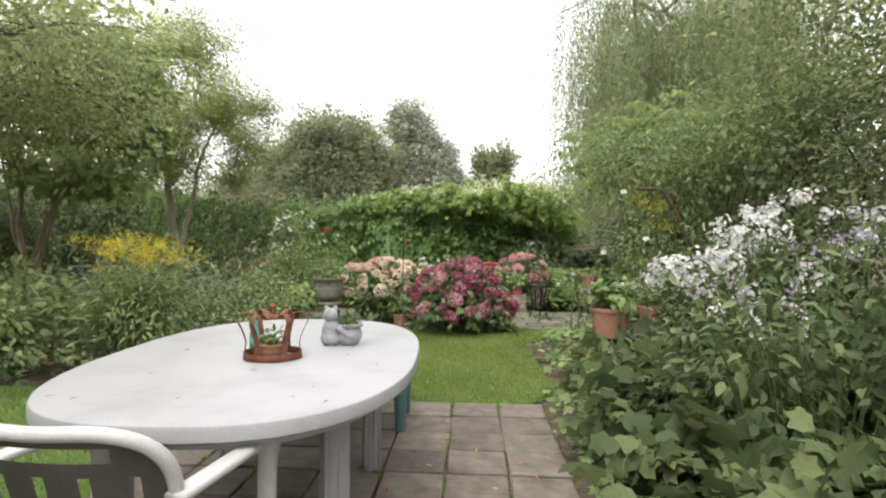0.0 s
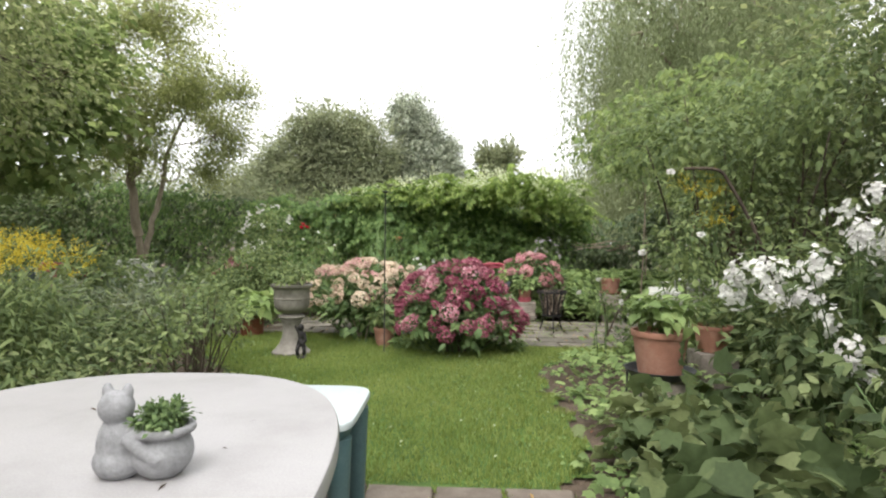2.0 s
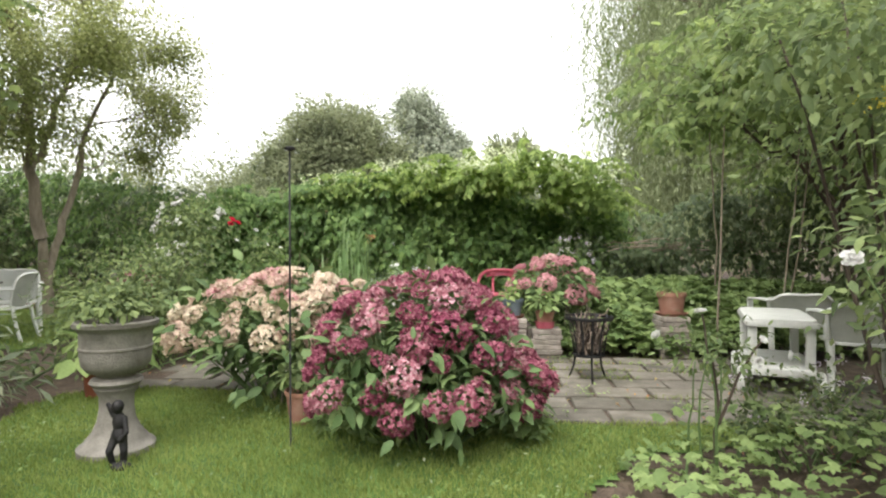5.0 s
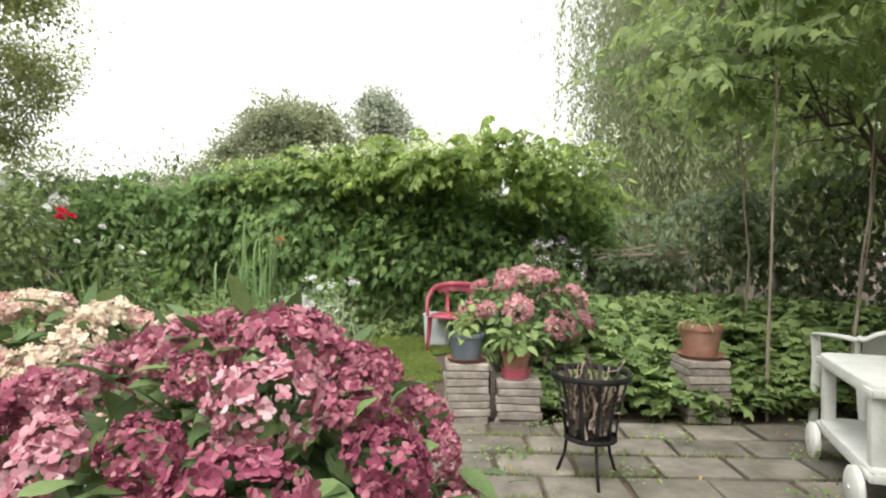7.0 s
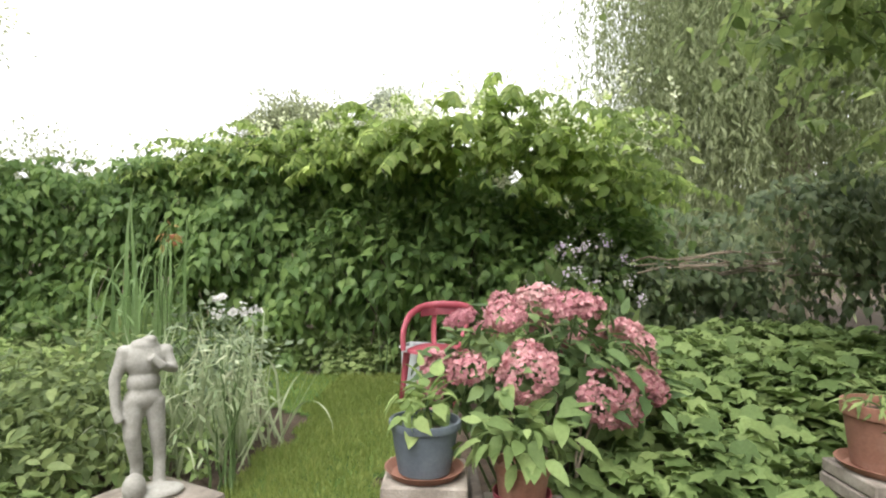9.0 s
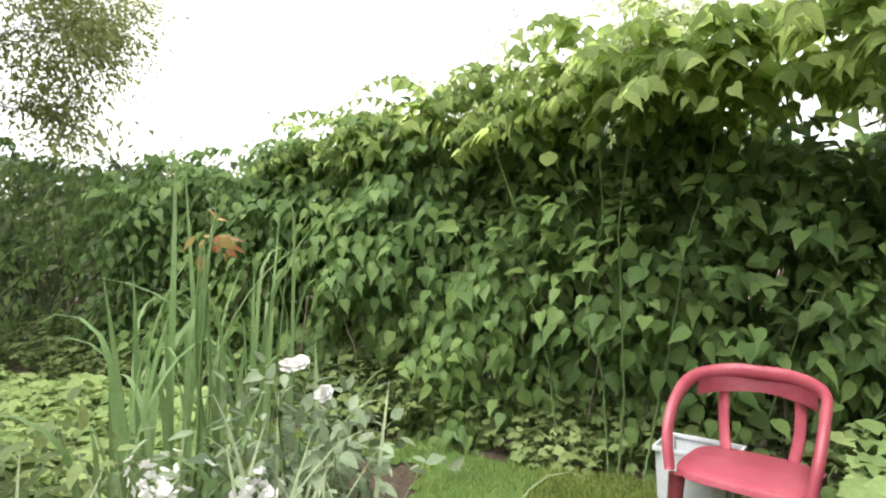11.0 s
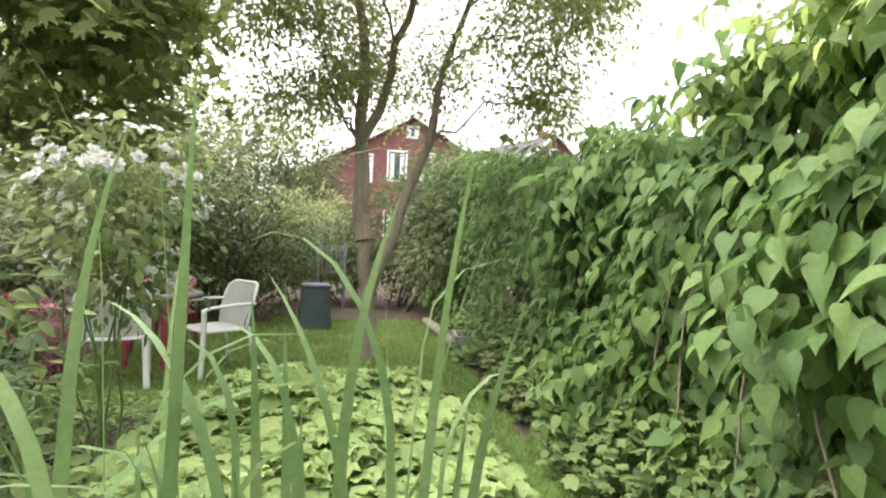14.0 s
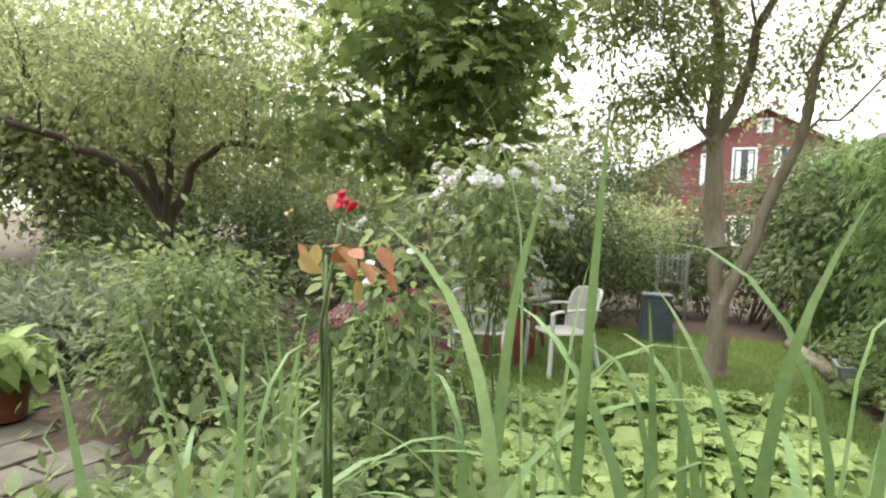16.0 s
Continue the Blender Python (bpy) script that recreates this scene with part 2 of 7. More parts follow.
L_HEDGE = leafy("hedge_leaf", (0.055, 0.12, 0.03), (0.095, 0.185, 0.045), (0.155, 0.26, 0.065), 0.42, 0.42, 0.9)
L_KNOT = leafy("arching_shrub_leaf", (0.10, 0.165, 0.04), (0.165, 0.26, 0.06), (0.27, 0.37, 0.10), 0.45, 0.66, 1.0)
# dark ivy on the fence; inside the hedge it paints the shade between leaves
L_DARK = leafy("ivy_and_inner_shade_leaf", (0.04, 0.07, 0.03), (0.07, 0.11, 0.042), (0.12, 0.16, 0.068), 0.35, 0.25, 1.5)
L_HYD = leafy("hydrangea_leaf", (0.04, 0.085, 0.025), (0.075, 0.14, 0.042), (0.13, 0.21, 0.065), 0.5, 0.22, 2.5)
L_GERAN = leafy("cranesbill_leaf", (0.115, 0.195, 0.05), (0.185, 0.29, 0.08), (0.275, 0.38, 0.12), 0.55, 0.3, 1.6)
L_FOOT = leafy("hedge_foot_leaf", (0.08, 0.135, 0.036), (0.125, 0.195, 0.055), (0.20, 0.28, 0.09), 0.55, 0.3, 1.6)
L_GERAN_R = leafy("bed_leaf", (0.07, 0.13, 0.036), (0.135, 0.22, 0.062), (0.22, 0.32, 0.10), 0.55, 0.3, 1.6)
L_BED = leafy("border_leaf", (0.03, 0.055, 0.018), (0.068, 0.108, 0.036), (0.155, 0.20, 0.075), 0.6, 0.28, 1.4)
L_BEDSOFT = leafy("grey_green_leaf", (0.08, 0.11, 0.07), (0.16, 0.20, 0.12), (0.28, 0.32, 0.20), 0.65, 0.28, 1.8)
L_BLADE = leafy("sword_leaf", (0.06, 0.13, 0.045), (0.12, 0.22, 0.07), (0.24, 0.34, 0.15), 0.4, 0.3, 1.5)
L_VARI = leafy("striped_reed_leaf", (0.10, 0.16, 0.07), (0.20, 0.27, 0.13), (0.42, 0.47, 0.30), 0.55, 0.3, 3.0)
L_APPLE = leafy("orchard_leaf", (0.09, 0.12, 0.042), (0.16, 0.20, 0.077), (0.25, 0.295, 0.118), 0.55, 0.55, 0.8)
L_SALLOW = leafy("sallow_leaf", (0.12, 0.15, 0.048), (0.205, 0.245, 0.083), (0.30, 0.345, 0.135), 0.55, 0.55, 0.8)
L_WEEP = leafy("weeping_leaf", (0.105, 0.14, 0.06), (0.175, 0.225, 0.10), (0.26, 0.315, 0.16), 0.6, 0.42, 0.5)
L_OAK = leafy("far_oak_leaf", (0.12, 0.15, 0.085), (0.18, 0.215, 0.115), (0.25, 0.285, 0.155), 0.7, 0.45, 0.25)
L_SILVER = leafy("far_silver_leaf", (0.18, 0.21, 0.15), (0.29, 0.33, 0.24), (0.40, 0.44, 0.34), 0.7, 0.4, 0.3)
L_SCREEN = leafy("screen_leaf", (0.045, 0.072, 0.027), (0.085, 0.122, 0.045), (0.155, 0.195, 0.078), 0.55, 0.36, 0.7)
L_MAPLE = leafy("shade_tree_leaf", (0.07, 0.12, 0.033), (0.12, 0.19, 0.052), (0.20, 0.28, 0.08), 0.45, 0.5, 0.7)
L_FIG = leafy("fig_leaf", (0.075, 0.125, 0.035), (0.135, 0.205, 0.058), (0.22, 0.30, 0.09), 0.5, 0.55, 1.0)
L_ROSE = leafy("rose_leaf", (0.06, 0.10, 0.036), (0.11, 0.165, 0.055), (0.19, 0.26, 0.085), 0.5, 0.35, 2.0)
L_BLUE = leafy("blue_green_leaf", (0.075, 0.12, 0.065), (0.15, 0.21, 0.115), (0.27, 0.34, 0.21), 0.6, 0.28, 2.0)
L_ORANGE = leafy("autumn_leaf", (0.28, 0.075, 0.04), (0.32, 0.19, 0.05), (0.30, 0.30, 0.07), 0.55, 0.35, 3.0)
P_RED = petal("crimson_petal", [(0.05, (0.17, 0.032, 0.062)), (0.34, (0.29, 0.08, 0.125)), (0.60, (0.41, 0.17, 0.20)), (0.88, (0.55, 0.33, 0.36)), (0.99, (0.66, 0.50, 0.49))], 0.7, 0.25, 0.55)
P_PINK = petal("pink_petal", [(0.05, (0.40, 0.15, 0.19)), (0.5, (0.55, 0.27, 0.29)), (0.95, (0.67, 0.44, 0.42))])
P_CREAM = petal("cream_pink_petal", [(0.05, (0.54, 0.24, 0.29)), (0.28, (0.58, 0.40, 0.34)), (0.6, (0.64, 0.52, 0.40)), (0.95, (0.70, 0.64, 0.48))])
P_WHITE = petal("white_petal", [(0.1, (0.56, 0.54, 0.53)), (0.5, (0.68, 0.67, 0.64)), (0.9, (0.78, 0.78, 0.74))], 0.6, 0.35)
P_LILAC = petal("pale_lilac_petal", [(0.1, (0.36, 0.29, 0.38)), (0.5, (0.52, 0.46, 0.51)), (0.9, (0.66, 0.62, 0.63))], 0.6, 0.35)
P_YELLOW = petal("golden_petal", [(0.1, (0.34, 0.25, 0.02)), (0.5, (0.52, 0.40, 0.03)), (0.9, (0.62, 0.54, 0.10))], 0.7, 0.3, 0.8)
P_ROSE = petal("red_rose_petal", [(0.1, (0.36, 0.006, 0.02)), (0.6, (0.50, 0.012, 0.04)), (0.95, (0.58, 0.04, 0.07))])
P_PLUME = petal("plume_petal", [(0.1, (0.56, 0.61, 0.36)), (0.6, (0.70, 0.74, 0.50)), (0.95, (0.80, 0.82, 0.64))], 0.7, 0.3, 0.8)


# ---- mesh tools ----
def unit(a):
    return a / np.maximum(np.linalg.norm(a, axis=-1, keepdims=True), 1e-9)


def raw_mesh(name, V, F, mat, smooth=False):
    """A mesh from an array of points and an array of faces that all have the same number of corners."""
    me = bpy.data.meshes.new(name)
    V, F = np.asarray(V, np.float32), np.asarray(F, np.int32)
    k = F.shape[1]
    me.vertices.add(len(V))
    me.vertices.foreach_set("co", V.ravel())
    me.loops.add(F.size)
    me.loops.foreach_set("vertex_index", F.ravel())
    me.polygons.add(len(F))
    me.polygons.foreach_set("loop_start", np.arange(0, F.size, k, dtype=np.int32))
    me.polygons.foreach_set("use_smooth", np.full(len(F), smooth or mat.name.endswith("_leaf")))
    me.update(calc_edges=True)
    me.materials.append(mat)
    return me


def thing(name, label, category, at=(0, 0, 0), turn=0, group="", kind=""):
    ob = new(name)
    ob.matrix_basis = pose(*at, 0, 0, turn)
    ob.empty_display_size = 0.1
    return tagged(ob, label, category, group, kind)


def hang(name, mesh, parent, m=None, label=""):
    ob = new(name, mesh)
    ob.parent = parent
    if m is not None:
        ob.matrix_basis = m
    return tagged(ob, label) if label else ob


def part(name, bm, material, parent, label="", smooth=True, m=None):
    me = bpy.data.meshes.new(name)
    bmesh.ops.recalc_face_normals(bm, faces=bm.faces)
    bm.to_mesh(me)
    bm.free()
    me.materials.append(material)
    if smooth:
        me.shade_smooth()
        me.set_sharp_from_angle(angle=radians(38))
    return hang(name, me, parent, m, label)


def box(bm, x0, y0, z0, x1, y1, z1, bevel=0.0, segments=2):
    made = bmesh.ops.create_cube(bm, size=1, matrix=Matrix.LocRotScale(((x0 + x1) / 2, (y0 + y1) / 2, (z0 + z1) / 2), None, (x1 - x0, y1 - y0, z1 - z0)))
    if bevel:
        es = {e for v in made["verts"] for e in v.link_edges}
        bmesh.ops.bevel(bm, geom=list(es), offset=bevel, segments=segments, affect="EDGES", profile=0.5)
    return made["verts"]


def lathe(bm, profile, sides=40, at=(0, 0, 0), wob=0.0):
    """Turn a profile of (radius, height) round the z axis."""
    rings = []
    for r, z in profile:
        rings.append([bm.verts.new((at[0] + r * math.cos(2 * math.pi * i / sides), at[1] + r * math.sin(2 * math.pi * i / sides), at[2] + z + wob * math.sin(3 * i + z * 9))) for i in range(sides)])
    for a, b in zip(rings, rings[1:]):
        for i in range(sides):
            bm.faces.new((a[i], a[(i + 1) % sides], b[(i + 1) % sides], b[i]))
    for ring in (rings[0], rings[-1]):
        if len(ring) > 2:
            bm.faces.new(ring)


def sweep(points, radii, sides=8, flat=1.0):
    """Points and quads of a tube along a path."""
    P = np.asarray(points, float)
    R = np.broadcast_to(np.asarray(radii, float), (len(P),))
    T = unit(np.gradient(P, axis=0))
    ref = np.where(np.abs(T[:, 2:3]) > 0.9, np.array([[1.0, 0, 0]]), np.array([[0, 0, 1.0]]))
    A = unit(np.cross(T, ref))
    for i in range(1, len(A)):
        a = A[i - 1] - T[i] * (A[i - 1] @ T[i])
        A[i] = a / max(np.linalg.norm(a), 1e-6)
    B = np.cross(T, A)
    th = np.linspace(0, 2 * np.pi, sides, endpoint=False)
    V = P[:, None] + R[:, None, None] * (np.cos(th)[None, :, None] * A[:, None] + flat * np.sin(th)[None, :, None] * B[:, None])
    n = len(P)
    i, j = np.meshgrid(np.arange(n - 1), np.arange(sides), indexing="ij")
    k = (j + 1) % sides
    F = np.stack([i * sides + j, i * sides + k, (i + 1) * sides + k, (i + 1) * sides + j], -1).reshape(-1, 4)
    caps = []
    for off, c in ((0, 0), ((n - 1) * sides, n - 1)):
        for q in range(0, sides - 2, 2):
            caps.append([off, off + q + 1, off + q + 2, off + (q + 3 if q + 3 < sides else 0)])
    return V.reshape(-1, 3), np.vstack([F, np.array(caps, int).reshape(-1, 4)]) if caps else F


def pile(chunks):
    """Join (points, faces) chunks."""
    Vs, Fs, o = [], [], 0
    for V, F in chunks:
        Vs.append(V)
        Fs.append(F + o)
        o += len(V)
    return np.vstack(Vs), np.vstack(Fs)


def bent(a, b, rng, sag=0.1, n=6):
    """A wavering path from a to b."""
    a, b = np.asarray(a, float), np.asarray(b, float)
    t = np.linspace(0, 1, n)[:, None]
    L = np.linalg.norm(b - a)
    off = rng.normal(0, sag * L * 0.35, (n, 3)) * np.sin(np.pi * t)
    arch = np.array([0, 0, sag * L]) * (4 * t * (1 - t))
    return a + (b - a) * t + off + arch


# ---- leaf shapes: base at the origin, along +y, face up ----
def leaf_shape(stations, fold=0.06, droop=0.14):
    """A leaf folded along its midrib, from (how far along, half width) stations."""
    V, F = [(0, 0, 0)], []
    for y, w in stations:
        z = -droop * y * y
        V += [(0, y, z), (-w, y - 0.03, z + fold), (w, y - 0.03, z + fold)]
    V.append((0, 1, -droop))
    F += [[0, 1, 2], [0, 3, 1]]
    for i in range(len(stations) - 1):
        a, b = 1 + 3 * i, 4 + 3 * i
        F += [[a, b, a + 1], [a + 1, b, b + 1], [a, a + 2, b], [a + 2, b + 2, b]]
    e, t = 3 * len(stations) - 2, 3 * len(stations) + 1
    F += [[e, t, e + 1], [e, e + 2, t]]
    return np.array(V, float), np.array(F)


def lobed_shape(lobes=5, depth=0.45, reach=145):
    pts = [(0, 0, 0), (0, 0.42, -0.03)]
    m = lobes * 2 + 1
    for i in range(m):
        a = radians(-reach + 2 * reach * i / (m - 1))
        r = 0.58 if i % 2 else 0.58 * (1 - depth)
        if i in (0, m - 1):
            r = 0.42
        pts.append((r * math.sin(a), 0.42 + r * math.cos(a), 0.05 if i % 2 == 0 else -0.06))
    F = [[1, i + 1, i] for i in range(2, m + 1)] + [[0, 1, 2], [0, m + 1, 1]]
    return np.array(pts, float), np.array(F)


HEART = leaf_shape([(0.03, 0.17), (0.15, 0.31), (0.36, 0.35), (0.58, 0.27), (0.80, 0.12)], 0.09, 0.34)
OVAL = leaf_shape([(0.18, 0.17), (0.45, 0.25), (0.76, 0.16)], 0.05, 0.2)
LANCE = leaf_shape([(0.28, 0.10), (0.62, 0.09)], 0.02, 0.2)
CHIP = (np.array([[0, 0, 0], [-0.26, 0.5, 0.05], [0.26, 0.5, 0.05], [0, 1, -0.06]], float), np.array([[0, 2, 1], [1, 2, 3]]))
SLIP = (np.array([[0, 0, 0], [-0.10, 0.5, 0.04], [0.10, 0.5, 0.04], [0, 1, -0.1]], float), np.array([[0, 2, 1], [1, 2, 3]]))
PALM = lobed_shape(5, 0.30, 150)
PALM_FIG = lobed_shape(5, 0.5, 125)
PETAL = (np.array([[0, 0, 0], [-0.36, 0.42, 0.05], [0.36, 0.42, 0.05], [-0.36, 0.8, 0.15], [0.36, 0.8, 0.15], [0, 1.02, 0.08]], float), np.array([[0, 2, 1], [1, 2, 4], [1, 4, 3], [3, 4, 5]]))


def strew(shape, P, axis, up, size, rng, curl=0.6):
    """One copy of a leaf shape at each point."""
    V0, F0 = shape
    y = unit(axis)
    z = unit(up - (up * y).sum(-1, keepdims=True) * y)
    x = np.cross(y, z)
    n = len(P)
    s = np.broadcast_to(np.asarray(size, float), (n,))[:, None, None]
    c = rng.uniform(1 - curl, 1 + curl * 2, n)[:, None, None]
    wd = rng.uniform(0.85, 1.15, n)[:, None, None]
    V = P[:, None] + s * (wd * V0[None, :, 0:1] * x[:, None] + V0[None, :, 1:2] * y[:, None] + c * V0[None, :, 2:3] * z[:, None])
    F = F0[None] + (np.arange(n) * len(V0))[:, None, None]
    return V.reshape(-1, 3), F.reshape(-1, 3)


def tufts(rng, blobs, count, shell=0.5, low=-0.5, rough=0.22):
    """Clump centres in and on a group of ellipsoids (x, y, z, rx, ry, rz), with the outward direction of each."""
    B = np.asarray(blobs, float)
    w = (B[:, 3] * B[:, 4] + B[:, 4] * B[:, 5] + B[:, 3] * B[:, 5]) ** 1.0
    k = rng.choice(len(B), count, p=w / w.sum())
    u = unit(rng.normal(size=(count * 3, 3)))
    u = u[u[:, 2] > low][:count]
    rad = (shell + (1 - shell) * rng.random(len(u)) ** 0.6) * (1 + rough * rng.normal(size=len(u)))
    k = k[:len(u)]
    C = B[k, :3] + u * B[k, 3:] * rad[:, None]
    return C, unit(u / B[k, 3:]), k


def leaf_cloud(rng, C, N, per, spread, shape, size, droop=0.3, wild=0.7, squash=0.7):
    """A clump of leaves round each centre."""
    n = len(C) * per
    c, o = np.repeat(C, per, 0), np.repeat(N, per, 0)
    off = rng.normal(size=(n, 3)) * spread * np.array([1, 1, squash])
    P = c + off
    axis = o * 0.5 + unit(off) * 0.7 + rng.normal(size=(n, 3)) * wild * 0.5 + np.array([0, 0, -droop])
    up = o * 0.6 + np.array([0, 0, 0.9]) + rng.normal(size=(n, 3)) * wild * 0.45
    return strew(shape, P, axis, up, size * rng.uniform(0.6, 1.25, n), rng)


def keep_above(V, F, z=0.01):
    V[:, 2] = np.maximum(V[:, 2], z)
    return V, F


def bush(name, label, category, blobs, leaf, mat, size, clumps, per, spread, seed, stems=14, stem_mat=None, stem_r=0.006, shell=0.45, droop=0.3, low=-0.55, wild=0.7, group="", extra=None):
    """A plant rooted in the ground: stems to the clumps, and its leaves."""
    rng = np.random.default_rng(seed)
    B = np.asarray(blobs, float)
    foot = np.array([np.average(B[:, 0], weights=B[:, 3]), np.average(B[:, 1], weights=B[:, 4]), 0])
    ob = thing(name, label, category, tuple(foot), 0, group)
    C, N, _ = tufts(rng, blobs, clumps, shell, low)
    C[:, 2] = np.maximum(C[:, 2], 0.04)
    V, F = keep_above(*leaf_cloud(rng, C - foot, N, per, spread, leaf, size, droop, wild), 0.012)
    hang("leaves", raw_mesh("leaves", V, F, mat), ob)
    if stems:
        ends = C[rng.choice(len(C), min(stems, len(C)), replace=False)] - foot
        for e in ends:
            root = np.array([e[0] * 0.35 + rng.normal(0, 0.04), e[1] * 0.35 + rng.normal(0, 0.04), -0.02])
            hang("stem", raw_mesh("stem", *sweep(bent(root, e, rng, 0.06, 6), np.linspace(stem_r * 1.6, stem_r * 0.6, 6), 5), stem_mat or M_STEM, True), ob)
    return ob, C, N, foot, rng


def tree(name, label, base, trunk, r0, blobs, leaf, mat, size, clumps, per, spread, seed, bark=None, limb_from=0.45, shell=0.35, droop=0.35, low=-0.7, twig_r=0.012, sides=10, twigs=1.0, limb_r=0.45, stems=()):
    """A tree: trunk path, a limb to each mass of foliage, twigs to the clumps, and the leaves."""
    rng = np.random.default_rng(seed)
    foot = np.asarray(base, float)
    ob = thing(name, label, "tree", base)
    T = np.asarray(trunk, float) - foot
    tt = np.linspace(0, 1, 12)
    path = np.stack([np.interp(tt, np.linspace(0, 1, len(T)), T[:, i]) for i in range(3)], -1)
    path[1:-1] += rng.normal(0, r0 * 0.12, (10, 3)) * np.array([1, 1, 0.2])
    rad = r0 * (1 - 0.6 * tt)
    rad[0] *= 1.35
    hang("trunk", raw_mesh("trunk", *sweep(path, rad, sides), bark or M_BARK, True), ob)
    spine = []
    for sr, pts in stems:
        q = np.asarray(pts, float) - foot
        ts = np.linspace(0, 1, 14)
        q = np.stack([np.interp(ts, np.linspace(0, 1, len(q)), q[:, i]) for i in range(3)], -1)
        q[1:-1] += rng.normal(0, 0.02, (12, 3))
        hang("stem", raw_mesh("stem", *sweep(q, sr * (1 - 0.62 * ts), sides), bark or M_BARK, True), ob)
        spine.append(q[4:])
    wood = []
    C, N, k = tufts(rng, blobs, clumps, shell, low)
    C, B = C - foot, np.asarray(blobs, float)[:, :3] - foot
    for i, c in enumerate(B):
        s = path[int(len(path) * rng.uniform(limb_from, 0.95))]
        tip = c + rng.normal(0, 0.08, 3)
        if spine:
            sp = np.vstack(spine)
            s = sp[np.argmin(np.linalg.norm(sp - tip + np.array([0, 0, 0.7]), axis=1))]
        limb = bent(s, tip, rng, 0.12, 9)
        lr = r0 * limb_r
        hang("limb", raw_mesh("limb", *sweep(limb, np.linspace(lr, lr * 0.35, 9), 7), bark or M_BARK, True), ob)
        mine = C[k == i]
        for e in mine[: int(len(mine) * twigs)]:
            st = limb[rng.integers(3, 9)]
            wood.append(sweep(bent(st, e, rng, 0.1, 5), np.linspace(twig_r, twig_r * 0.3, 5), 4))
    if wood:
        tagged(hang("brushwood", raw_mesh("brushwood", *pile(wood), bark or M_BARK, True), ob), kind="stuff")
    V, F = leaf_cloud(rng, C, N, per, spread, leaf, size, droop)
    hang("crown", raw_mesh("crown", V, F, mat), ob)
    return ob, C + foot, N, rng


# ---- flowers ----
def floret(rng, P, axis, r, petals=4):
    """Small flat flowers at points P that face along axis."""
    n = len(P)
    ref = unit(np.cross(axis, rng.normal(size=(n, 3))))
    oth = np.cross(axis, ref)
    ch = []
    for i in range(petals):
        a = 2 * math.pi * i / petals
        d = ref * math.cos(a) + oth * math.sin(a) + axis * 0.12
        ch.append(strew(PETAL, P, d, axis, r * rng.uniform(0.8, 1.15, n), rng, 0.8))
    return pile(ch)


def mophead(name, mat, r, n, fr, seed, squash=0.7, long=1.0):
    """A lumpy dome of overlapping florets, with ragged gaps."""
    rng = np.random.default_rng(seed)
    u = unit(rng.normal(size=(n * 3, 3)))
    u = u[u[:, 2] > -0.3][:n]
    lumps = unit(rng.normal(size=(6, 3)) + np.array([0, 0, 0.5]))
    near = np.max(u @ lumps.T, axis=1)
    swell = 0.74 + 0.36 * np.clip((near - 0.6) / 0.4, 0, 1)
    P = u * r * np.array([long, 1, squash]) * (swell * rng.uniform(0.86, 1.1, len(u)))[:, None]
    return raw_mesh(name, *floret(rng, P, unit(u + rng.normal(0, 0.45, u.shape)), fr), mat)


def truss(name, mat, r, n, fr, seed):
    """A loose cluster of five-petalled flowers."""
    rng = np.random.default_rng(seed)
    P = rng.normal(size=(n, 3)) * r * np.array([0.6, 0.6, 0.45])
    ax = unit(P / r + np.array([0, 0, 0.5]) + rng.normal(0, 0.35, (n, 3)))
    return raw_mesh(name, *floret(rng, P, ax, fr, 5), mat)


def rose_bloom(name, mat, r, seed):
    rng = np.random.default_rng(seed)
    ch = []
    for ring, (tilt, s, n) in enumerate(((1.25, 0.55, 5), (0.9, 0.8, 6), (0.55, 1.0, 7), (0.2, 1.1, 7))):
        a = np.arange(n) * 2 * math.pi / n + ring * 0.7 + rng.normal(0, 0.1, n)
        d = np.stack([np.cos(a) * math.cos(tilt), np.sin(a) * math.cos(tilt), np.full(n, math.sin(tilt))], -1)
        up = np.stack([-np.cos(a) * math.sin(tilt), -np.sin(a) * math.sin(tilt), np.full(n, math.cos(tilt))], -1)
        P = np.stack([np.cos(a), np.sin(a), np.zeros(n)], -1) * r * 0.12
        ch.append(strew(PETAL, P, d, up, r * s, rng, 1.0))
    return raw_mesh(name, *pile(ch), mat)


def rose_spray(name, mat, r, seed, count=5):
    """A loose spray of small open roses."""
    rng = np.random.default_rng(seed)
    ch = []
    for k in range(count):
        c = rng.normal(0, r * 1.0, 3) * np.array([1, 1, 0.6])
        for tilt, s, n in ((1.0, 0.6, 4), (0.5, 0.9, 5), (0.05, 1.05, 5)):
            a = np.arange(n) * 2 * math.pi / n + rng.uniform(0, 6)
            d = np.stack([np.cos(a) * math.cos(tilt), np.sin(a) * math.cos(tilt), np.full(n, math.sin(tilt))], -1) + rng.normal(0, 0.25, (n, 3))
            up = np.stack([-np.cos(a) * math.sin(tilt), -np.sin(a) * math.sin(tilt), np.full(n, math.cos(tilt))], -1)
            ch.append(strew(PETAL, c + np.zeros((n, 3)), d, up, r * s * rng.uniform(0.8, 1.2), rng, 1.0))
    return raw_mesh(name, *pile(ch), mat)


